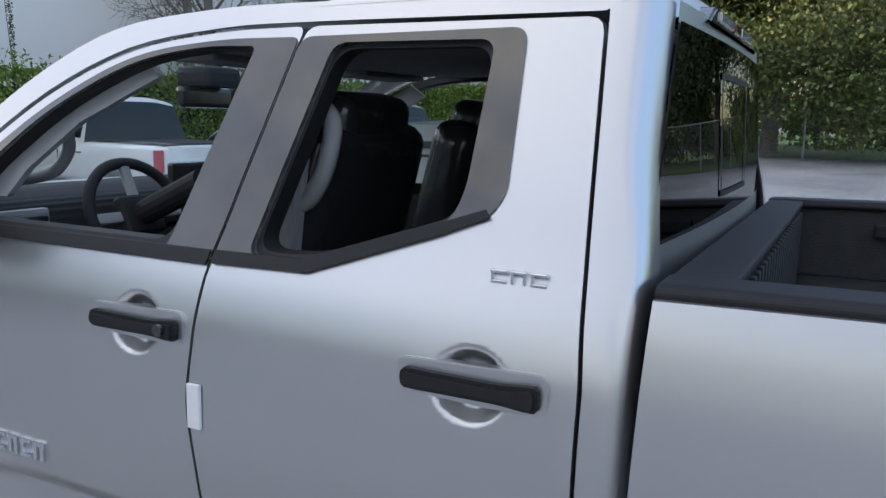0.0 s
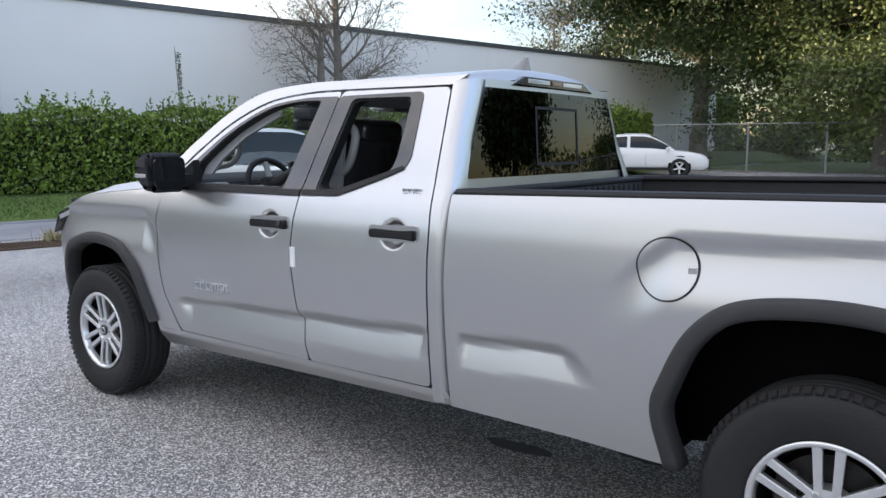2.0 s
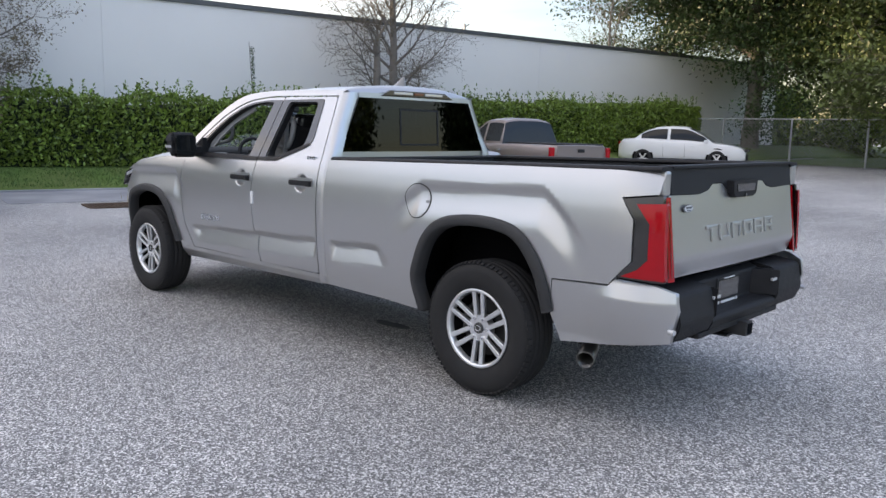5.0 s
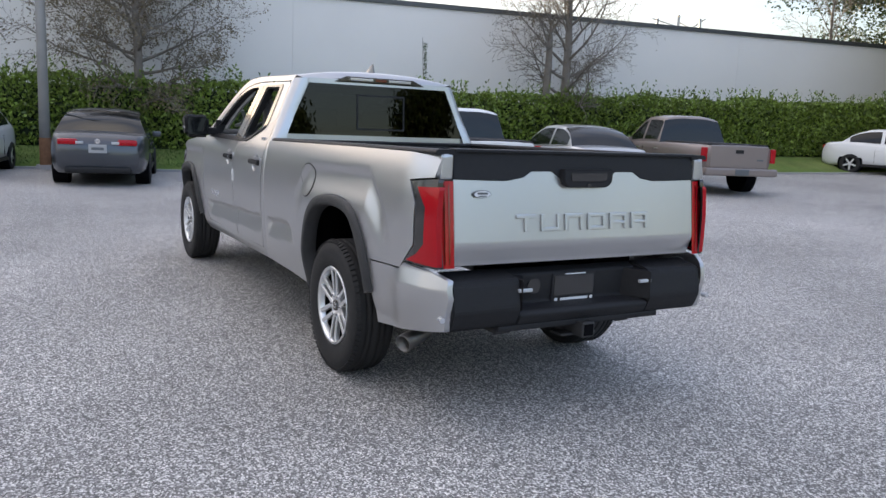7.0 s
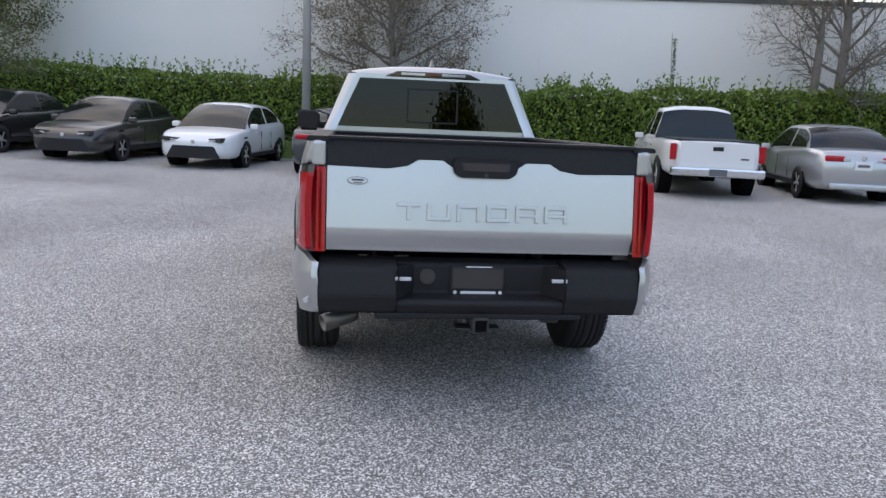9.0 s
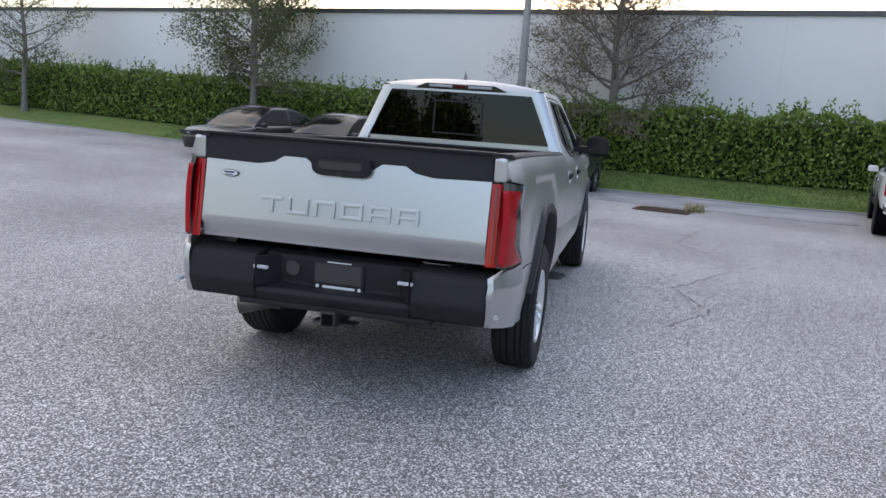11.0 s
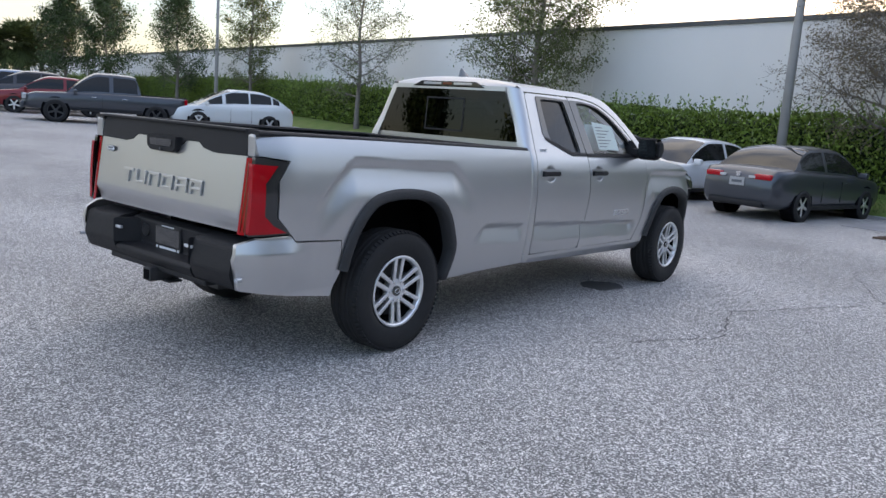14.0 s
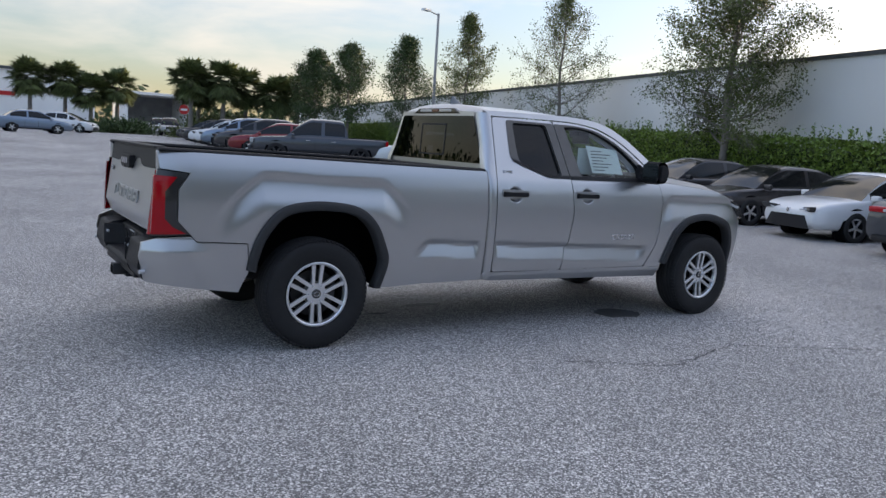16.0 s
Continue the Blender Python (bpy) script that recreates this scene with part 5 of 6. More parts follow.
        mk("roof_frame" if key == "frame" else key if isinstance(key, str) else key[0], [V[q] for q in used], [tuple(remap[q] for q in f_) for f_ in fs], paint if key == "frame" else DARKGLASS, root)
    for s in (1, -1):
        part("door_mirror", box((kx * g1 - 0.28, s * (W / 2 + 0.06), zb1 + 0.07), (0.12, 0.20, 0.13), 0.04), paint, root)
        for hx in (-0.55, 0.45):
            part("door_handle", box((kx * hx, s * (half(0) * 0.985), zb1 - 0.10), (0.18, 0.03, 0.03), 0.01), CHROME if style in ("pickup", "crew") else paint, root)
        part("sill", box((0, s * (W / 2 - 0.03), lowz + 0.05), (kx * 2.3, 0.05, 0.09), 0.02), BLACK_TRIM, root)
        for dx in (-0.62, 0.18):
            if style not in ("pickup", "crew") or dx > 0:
                part("door_gap", box((kx * dx, s * (half(0) * 0.992), (lowz + zb1) / 2 + 0.04), (0.008, 0.014, zb1 - lowz - 0.22), 0), SEAL, root)
        for ax in S["axle"]:
            w = S["wr"]
            ax *= kx
            yy = s * (half(ax) - 0.02)
            # A proud near-black disc stands in for the shaded wheel opening.
            part("wheel_arch", cyl((ax, yy - s * 0.25, w + 0.03), (ax, yy + s * 0.012, w + 0.03), w * 1.16, n=32), HOLLOW_BLACK, root)
            v, f = lathe([(w * 0.62, 0.0), (w * 0.68, 0.02), (w * 0.95, 0.015), (w, -0.02), (w, -0.18), (w * 0.9, -0.2), (w * 0.3, -0.2)], 32)
            tyre = mk("tyre", [(a + ax, yy + s * (b + 0.02), c + w) for a, b, c in v], f, RUBBER, root)
            rimm = DARK_METAL if dark_rims else ALLOY
            v, f = lathe([(w * 0.68, 0.012), (w * 0.64, 0.014), (w * 0.60, -0.03), (w * 0.4, -0.05), (0.001, -0.05)], 28)
            rim = mk("rim", [(a + ax, yy + s * (b + 0.02), c + w) for a, b, c in v], f, DARK_METAL, tyre)
            for i in range(5):
                m = Matrix.Translation((ax, yy, w)) @ Matrix.Rotation(2 * math.pi * i / 5 + 0.3, 4, "Y")
                part("spoke", box((w * 0.34, s * 0.0, 0), (w * 0.60, 0.035, w * 0.17), 0.008, m), rimm, tyre)
            part("hub_cap", cyl((ax, yy - s * 0.02, w), (ax, yy + s * 0.025, w), w * 0.16, n=14), rimm, tyre)
    e = kx * L / 2
    # ends
    hw = half(L / 2) * 0.95
    if style in ("pickup", "crew"):
        # The body is solid; a dark slab on top stands for the bed's shade.
        part("bed_cavity", box((kx * (-1.68 if style == "pickup" else -1.92), 0, top(-1.5) + 0.02), (kx * (2.0 if style == "pickup" else 1.5), W * 0.78, 0.035), 0.005), LINER, root, "flat dark plate standing in for the shaded open bed")
        tg = part("tailgate", box((-e + 0.015, 0, 0.86), (0.06, W * 0.74, 0.50), 0.02), paint, root)
        part("gate_handle", box((-e - 0.02, 0, 0.98), (0.02, 0.20, 0.08), 0.02), BLACK_TRIM, tg)
        part("gate_badge", box((-e - 0.018, -0.52, 0.80), (0.008, 0.16, 0.035), 0.01), INK, tg)
        part("rear_bumper", box((-e - 0.08, 0, 0.53), (0.20, W * 0.93, 0.17), 0.04), CHROME if paint is P_WHITE else P_TAUPE, root, "dull metal step bumper")
        part("plate_recess", box((-e - 0.185, 0, 0.53), (0.01, 0.34, 0.13), 0.01), INK, root)
        for s in (1, -1):
            part("tail_lamp", box((-e + 0.03, s * (W / 2 - 0.115), 0.90), (0.10, 0.12, 0.32), 0.02), RED_LENS, root)
            part("headlamp", box((e - 0.08, s * (W / 2 - 0.24), 0.83), (0.14, 0.34, 0.18), 0.03), CLEAR_LENS, root)
        part("grille", box((e - 0.02, 0, 0.80), (0.06, 1.0, 0.28), 0.03), BLACK_TRIM, root)
        part("front_bumper", box((e - 0.02, 0, 0.54), (0.14, W * 0.93, 0.22), 0.05), paint, root)
    else:
        zl = top(-2.2) - 0.13
        for s in (1, -1):
            lm = part("tail_lamp", box((-e + 0.075, s * (hw - 0.15), zl), (0.20, 0.36 if rear_lamp == "wide" else 0.26, 0.115 if rear_lamp == "wide" else 0.26), 0.045), RED_LENS, root)
            part("reverse_lens", box((-e - 0.02, s * (hw - 0.36), zl - 0.01), (0.02, 0.14, 0.05), 0.008), CLEAR_LENS, lm)
            lm_at = Matrix.Translation((e - 0.055, s * (hw - 0.17), top(2.1) - 0.10)) @ Matrix.Rotation(s * 0.42, 4, "Z") @ Matrix.Rotation(s * 0.10, 4, "X")
            hl = part("headlamp", prism(rounded([(-0.24, 0.052), (0.24, 0.012), (0.24, -0.022), (0.02, -0.044), (-0.18, -0.060)] if s > 0 else [(0.24, 0.052), (-0.24, 0.012), (-0.24, -0.022), (-0.02, -0.044), (0.18, -0.060)], 0.012, 2), "x", -0.06, 0.062, 0.008), GLOSS_BLACK, root)
            hl.data.transform(Matrix.Translation((e - 0.055, s * (hw - 0.17), top(2.1) - 0.10)) @ Matrix.Rotation(s * -0.42, 4, "Z") @ Matrix.Diagonal((1, -1, 1, 1)))
            part("lamp_lens", box((0.055, -s * 0.06, -0.012), (0.03, 0.22, 0.030), 0.010, lm_at), CLEAR_LENS, hl)
            part("fog_recess", box((e - 0.12, s * (hw - 0.10), 0.42), (0.14, 0.20, 0.12), 0.03), BLACK_TRIM, root)
        if grille:
            v, f = grid(np.linspace(-1, 1, 13), np.linspace(0, 1, 5), lambda u, t: (e + 0.060 - 0.05 * u ** 4, u * (0.62 - 0.15 * t), 0.26 + 0.27 * t))
            mk("grille", v, f, BLACK_TRIM, root)
            part("nose_mark", cyl((e - 0.06, 0, 0.615), (e + 0.02, 0, 0.615), 0.045, n=18), CHROME, root)
        part("rear_mark", cyl((-e - 0.005, 0, zl + 0.02), (-e + 0.05, 0, zl + 0.02), 0.05, n=16), CHROME, root)
        part("bumper_lip", box((-e + 0.08, 0, 0.33), (0.22, hw * 1.75, 0.12), 0.04), BLACK_TRIM if paint in (P_GREY, P_BLACK, P_CHARCOAL) else paint, root)
        if plate:
            pl = part("number_plate", box((-e - 0.012, 0, zl - 0.12), (0.016, 0.32, 0.16), 0.005), WHITE_PLASTIC if paint is P_SILVER else GREYTRIM, root)
            part("plate_bar", box((-e - 0.021, 0, zl - 0.12), (0.004, 0.22, 0.05), 0.001), INK, pl)
    root.matrix_world = pose(x, y, ground_z(x, y) - 0.02, 0, 0, heading)
    return root


build_car("sedan_car", "sedan", P_WHITE, 15.2, 3.58, 168.5, "white compact sedan with a black lower grille facing the lot")
build_car("sedan_car", "sedan", P_CHARCOAL, 15.6, 6.45, 168.5, "dark charcoal sedan with chrome nose mark beside the hedge")
build_car("sedan_car", "sedan", P_BLACK, 16.1, 9.3, 168.5, "black sedan parked nose-out by the hedge", dark_rims=False)
build_car("sedan_car", "sedan", P_GREY, 14.1, 0.62, -11.5, "slate grey sedan backed to the lot with wide red lamps")
build_car("old_pickup", "pickup", P_WHITE, 12.2, -7.12, -13, "older white pickup with dark windows and metal bumper", "pickup truck")
build_car("sedan_car", "sedan", P_SILVER, 11.05, -9.65, -14, "pale silver sedan with a white plate, tail to the lot", rear_lamp="wide")
build_car("old_pickup", "pickup", P_TAUPE, 10.4, -12.6, -18, "faded taupe pickup with a worn tailgate", "pickup truck", height=1.78)
build_car("sedan_car", "sedan", P_WHITE, 10.8, -23.0, 200, "white sedan parked before the wire fence", length=4.45)
build_car("crossover_suv", "suv", P_PEARL, 14.6, 22.0, 160, "pearl white crossover parked by the hedge", "suv")
build_car("crew_cab_pickup", "crew", P_GREY, 10.5, 23.7, 158, "slate grey crew cab pickup facing the drive lane", "pickup truck", dark_rims=True)
ROW = [("sedan", P_RED, 10.7, 28.4, "dark red sedan in the parked row"), ("suv", P_CHARCOAL, 10.9, 31.3, "dark suv in the parked row"), ("suv", P_BLUE, 11.1, 34.4, "pale blue crossover in the parked row"),
       ("suv", P_WHITE, 11.6, 37.6, "white suv in the parked row"), ("sedan", P_WHITE, 12.1, 40.8, "white sedan in the parked row"), ("suv", P_BLACK, 12.7, 44.5, "black suv in the parked row"),
       ("sedan", P_CHARCOAL, 13.4, 48.3, "dark sedan at the end of the row"), ("suv", P_BLACK, 14.2, 52.5, "black suv at the end of the row")]
for style, paint, x, y, lab in ROW:
    build_car("parked_car", style, paint, x, y, 156, lab, "car", "cars in the far row")
build_car("sedan_car", "sedan", P_BLUE, 2.6, 53.0, 5, "pale blue sedan far across the lot")
build_car("crossover_suv", "suv", P_WHITE, 6.2, 66.0, -30, "white crossover far across the lot", "suv")
build_car("far_pickup", "pickup", P_SILVER, 16.8, 76.5, -100, "silver pickup waiting on the far ramp", "pickup truck")
build_car("far_pickup", "pickup", P_WHITE, 17.5, 84.5, -100, "white pickup waiting on the far ramp", "pickup truck")


# ---- plants ----
def tube(verts, faces, p, q, r0, r1, n=6):
    p, q = Vector(p), Vector(q)
    d = (q - p).normalized()
    u = d.orthogonal().normalized()
    w = d.cross(u)
    b = len(verts)
    for c, r in ((p, r0), (q, r1)):
        for i in range(n):
            a = 2 * math.pi * i / n
            verts.append(c + (u * math.cos(a) + w * math.sin(a)) * r)
    for i in range(n):
        j = (i + 1) % n
        faces.append((b + i, b + j, b + n + j, b + n + i))


def leaf_cloud(rng, centres, spread, count, size, flat=0.5):
    """Many small leaves round the centres: verts (n*4, 3)."""
    c = np.array(centres)[rng.integers(0, len(centres), count)]
    p = c + rng.normal(0, 1, (count, 3)) * np.array(spread)
    a = rng.normal(0, 1, (count, 3))
    a /= np.linalg.norm(a, axis=1)[:, None]
    b = np.cross(a, rng.normal(0, 1, (count, 3)))
    b /= np.linalg.norm(b, axis=1)[:, None] + 1e-9
    s = size * rng.uniform(0.6, 1.35, (count, 1))
    v = np.stack([p - a * s, p - b * s * flat, p + a * s, p + b * s * flat], 1).reshape(-1, 3)
    return v


def leaf_mesh(name, v, material, parent=None, label=""):
    me = bpy.data.meshes.new(name)
    n = len(v) // 4
    me.vertices.add(len(v))
    me.vertices.foreach_set("co", v.ravel())
    me.loops.add(4 * n)
    me.loops.foreach_set("vertex_index", np.arange(4 * n))
    me.polygons.add(n)
    me.polygons.foreach_set("loop_start", np.arange(0, 4 * n, 4))
    me.polygons.foreach_set("loop_total", np.full(n, 4))
    me.materials.append(material)
    me.update()
    me.validate()
    ob = new(name, me)
    if parent:
        ob.parent = parent
    if label:
        ob["label"] = label
    return ob


def build_tree(name, x, y, height, trunk_r, first, spread, levels, leaves, leaf_size, leaf_mat, label, seed, up=0.55, leaf_spread=0.22, fork=4, shrink_=0.66, twig=0.006, zbase=None, group="", leg=0.42):
    """A tapered trunk with forking limbs and a crown of separate leaves."""
    rng = np.random.default_rng(seed)
    root = tagged(new(name), label, "tree", group)
    verts, faces, tips = [], [], []

    def grow(p, d, length, r, lev):
        segs = 3
        for i in range(segs):
            d = (d + Vector(rng.normal(0, 0.13 if lev else 0.06, 3)) + Vector((0, 0, 0.05 * up if lev else 0.35))).normalized()
            q = p + d * (length / segs)
            r2 = r * (0.86 if lev else 0.92)
            tube(verts, faces, p, q, r, r2, 7 if lev < 2 else 4)
            if lev >= 2 or (lev == 1 and i):
                tips.append(q)
            p, r = q, r2
            if lev >= levels:
                continue
            kids = fork if i == segs - 1 else max(1, fork - 2)
            for k in range(kids):
                a = rng.uniform(0, 2 * math.pi)
                o = Vector((math.cos(a), math.sin(a), 0))
                side = (o - d * o.dot(d)).normalized()
                nd = (d * up + side * rng.uniform(0.6, 1.1) * spread + Vector((0, 0, 0.1))).normalized()
                if k == 0 and i == segs - 1 and lev < 3 and leg < 0.4:
                    nd = (d + Vector((0, 0, 0.25))).normalized()
                grow(p, nd, length * shrink_ * rng.uniform(0.75, 1.15), max(twig, r * rng.uniform(0.42, 0.62)), lev + 1)
    z0 = (ground_z(x, y) if zbase is None else zbase) - 0.05
    base = Vector((0, 0, 0))
    lean = Vector((rng.normal(0, 0.02), rng.normal(0, 0.02), 1)).normalized()
    tube(verts, faces, base, base + lean * 0.25, trunk_r * 1.5, trunk_r, 10)
    tube(verts, faces, base + lean * 0.25, lean * first, trunk_r, trunk_r * 0.88, 10)
    grow(lean * first, lean, (height - first) * leg, trunk_r * 0.86, 0)
    mk("trunk", verts, faces, BARK, root)
    if leaves:
        v = leaf_cloud(rng, [tuple(t) for t in tips], (leaf_spread, leaf_spread, leaf_spread * 0.8), leaves, leaf_size)
        v = v[np.repeat(v.reshape(-1, 4, 3).mean(1)[:, 2] > 0.35, 4)]
        leaf_mesh("crown", v, leaf_mat, root)
    root.matrix_world = Matrix.Translation((x, y, z0))
    return root


def build_leader_tree(name, x, y, height, trunk_r, first, width, branches, leaves, leaf_size, leaf_mat, label, seed, rise=(0.35, 1.1), leaf_spread=0.10, full=0.25, zbase=0.4, twigs=3):
    """A straight tapered leader with side limbs all the way up, forked twigs and loose leaves along them."""
    rng = np.random.default_rng(seed)
    root = tagged(new(name), label, "tree")
    verts, faces, tips = [], [], []

    def limb(p, d, length, r, lev):
        segs = (7, 4, 3)[lev]
        for i in range(segs):
            d = (d + Vector(rng.normal(0, 0.12 + 0.05 * lev, 3)) + Vector((0, 0, 0.05 if lev == 0 else 0.02))).normalized()
            q = p + d * (length / segs)
            r2 = max(0.004, r * 0.80)
            tube(verts, faces, p, q, r, r2, 5 if lev == 0 else 3)
            p, r = q, r2
            if lev > 0 or i > 2:
                tips.append(q)
            if lev < 2 and i > 0:
                for _ in range(twigs if lev == 0 else 2):
                    o = Vector(rng.normal(0, 1, 3))
                    side = (o - d * o.dot(d)).normalized()
                    limb(p, (d * 0.7 + side * rng.uniform(0.5, 1.0)).normalized(), length * rng.uniform(0.22, 0.40), max(0.005, r * 0.5), lev + 1)
    n = 12
    ax = [Vector((0.10 * math.sin(0.9 * k + seed) * k / n, 0.10 * math.cos(1.3 * k + seed) * k / n, height * k / n)) for k in range(n + 1)]
    rad = [trunk_r * (1.35 if k == 0 else 1) * (1 - 0.93 * k / n) + 0.006 for k in range(n + 1)]
    for k in range(n):
        tube(verts, faces, ax[k], ax[k + 1], rad[k], rad[k + 1], 9)
    turn = rng.uniform(0, 6.28)
    for b in range(branches):
        t = (b + rng.uniform(0, 1)) / branches
        h = first + (height - first) * t ** 0.9 * 0.98
        k = min(n - 1, int(h / height * n))
        p = ax[k].lerp(ax[k + 1], h / height * n - k)
        turn += 2.4 + rng.normal(0, 0.3)
        el = rise[0] + (rise[1] - rise[0]) * t
        ln = width * (1 - t) ** 0.75 * min(1.0, 0.6 + 0.4 * t / full) * rng.uniform(0.7, 1.15) + 0.25
        limb(p, Vector((math.cos(turn) * math.cos(el), math.sin(turn) * math.cos(el), math.sin(el))), ln, max(0.012, trunk_r * 0.34 * (1 - t) + 0.01), 0)
    mk("trunk", verts, faces, BARK, root)
    leaf_mesh("crown", leaf_cloud(rng, [tuple(t) for t in tips], (leaf_spread, leaf_spread, leaf_spread * 0.8), leaves, leaf_size), leaf_mat, root)
    root.matrix_world = Matrix.Translation((x, y, ground_z(x, y) + zbase - 0.1))
    return root


# trees before the wall, from the far fence end towards the palms
build_leader_tree("bare_tree", 15.7, -12.9, 8.8, 0.17, 1.3, 3.3, 44, 9000, 0.028, RUSTY_LEAF, "bare grey tree with fine twigs before the wall", 3, (0.40, 1.15), 0.14, twigs=4)
build_tree("bare_tree", 15.6, -12.0, 5.2, 0.13, 3.0, 0.8, 3, 500, 0.03, RUSTY_LEAF, "bare broken-topped trunk beside the larger tree", 5, 0.8, 0.3, 3, 0.66, 0.005, 0.45)
build_leader_tree("bare_tree", 16.3, -26.5, 8.4, 0.10, 1.8, 2.2, 18, 900, 0.03, RUSTY_LEAF, "thin bare tree near the fence corner", 8, (0.7, 1.25), 0.12)
build_leader_tree("half_bare_tree", 18.2, -0.6, 7.6, 0.15, 1.2, 3.5, 50, 42000, 0.034, RUSTY_LEAF, "half bare tree with rusty leaves by the grey sedan", 11, (0.15, 0.95), 0.14, twigs=4)
build_leader_tree("street_tree", 19.9, 11.45, 9.0, 0.15, 1.4, 2.9, 46, 52000, 0.045, OLIVE_LEAF, "olive-leaved tree with a dense crown before the wall", 13, (0.25, 1.0), 0.16)
build_leader_tree("half_bare_tree", 21.6, 22.2, 7.6, 0.11, 1.4, 2.5, 32, 13000, 0.040, OLIVE_LEAF, "thin half bare tree with small leaves", 17, (0.2, 1.0), 0.13)
build_leader_tree("street_tree", 23.7, 33.2, 7.9, 0.11, 1.4, 2.1, 30, 16000, 0.052, OLIVE_LEAF, "slender tree with an airy olive crown", 19, (0.3, 1.05), 0.16)
build_leader_tree("street_tree", 24.7, 42.3, 7.4, 0.11, 1.0, 2.7, 26, 22000, 0.06, OAK_LEAF, "slender green tree behind the parked row", 23, (0.4, 1.1), 0.22)
build_leader_tree("street_tree", 25.4, 53.0, 7.6, 0.14, 1.2, 3.0, 26, 20000, 0.08, OAK_LEAF, "slender green tree behind the parked row", 29, (0.4, 1.1), 0.26)
build_leader_tree("street_tree", 24.0, 56.5, 7.2, 0.14, 1.2, 3.0, 26, 20000, 0.08, OAK_LEAF, "slender green tree behind the parked row", 31, (0.4, 1.1), 0.26)
# oaks beyond the wire fence and behind the lot
build_tree("live_oak", 11.6, -31.0, 12.5, 0.42, 1.4, 1.6, 5, 190000, 0.082, OAK_LEAF, "broad live oak with a dark dense crown", 37, 0.45, 0.38, 3, 0.80)
build_tree("live_oak", 4.2, -29.0, 10.5, 0.32, 1.2, 1.7, 5, 140000, 0.085, YELLOW_LEAF, "spreading oak with yellow-green hanging foliage", 41, 0.35, 0.38, 3, 0.80)
build_tree("live_oak", -5.0, -33.0, 11.5, 0.36, 1.6, 1.5, 4, 40000, 0.12, OAK_LEAF, "broad live oak beyond the fence", 43, 0.45, 0.5, 4, 0.78)
for i, (x, y, h) in enumerate([(-40, -26, 9), (-44, -10, 8.5), (-42, 11, 7.5), (-44, 20, 8.5), (-36, 36, 8), (-16, 46, 8), (-26, -38, 9)]):
    build_tree("live_oak", x, y, h, 0.36, 1.8, 1.25, 3, 12000, 0.26, OAK_LEAF, "broad live oak at the lot's open side", 50 + i, 0.5, 0.75, 4, 0.74)


def build_palm(x, y, h, seed, zb):
    rng = np.random.default_rng(seed)
    root = tagged(new("sabal_palm"), "sabal palm with a round shaggy crown", "palm", "palms at the lot's end")
    verts, faces = [], []
    for i in range(6):
        tube(verts, faces, (0, 0, h * i / 6), (0.02 * i, 0, h * (i + 1) / 6), 0.22 - 0.012 * i, 0.21 - 0.012 * i, 9)
    mk("trunk", verts, faces, BARK, root)
    quads = []
    for i in range(120):
        a, e = rng.uniform(0, 2 * math.pi), rng.uniform(-1.0, 1.35)
        d = np.array([math.cos(a) * math.cos(e), math.sin(a) * math.cos(e), math.sin(e)])
        c = np.array([0, 0, h + 0.1]) + d * rng.uniform(0.7, 1.5)
        s1 = np.cross(d, [0, 0, 1.0]) + 1e-6
        s1 /= np.linalg.norm(s1)
        s2 = np.cross(d, s1)
        for k in range(22):
            b = (k - 10.5) / 10.5 * 1.5
            r = d * math.cos(b) + s1 * math.sin(b) + s2 * rng.normal(0, 0.12)
            tip = c + r * rng.uniform(0.7, 1.1) - np.array([0, 0, 0.22])
            w = np.cross(r, s2)
            w = w / (np.linalg.norm(w) + 1e-9) * 0.07
            quads += [c - w * 0.4, c + r * 0.3 + w, tip, c + r * 0.3 - w]
    leaf_mesh("crown", np.array(quads), PALM_LEAF, root)
    root.matrix_world = Matrix.Translation((x, y, zb))
    return root


for i, (x, y, h) in enumerate([(15.0, 61.5, 4.7), (17.5, 60.8, 4.8), (20.0, 62.5, 4.4), (22.0, 60.0, 3.9), (24.2, 61.0, 4.3), (16.3, 64.0, 4.0), (4.4, 78, 4.6), (7.4, 78, 4.7), (9.6, 77.5, 3.7), (12.0, 77.5, 4.4)]):
    build_palm(x, y, h, 70 + i, ground_z(x, y))


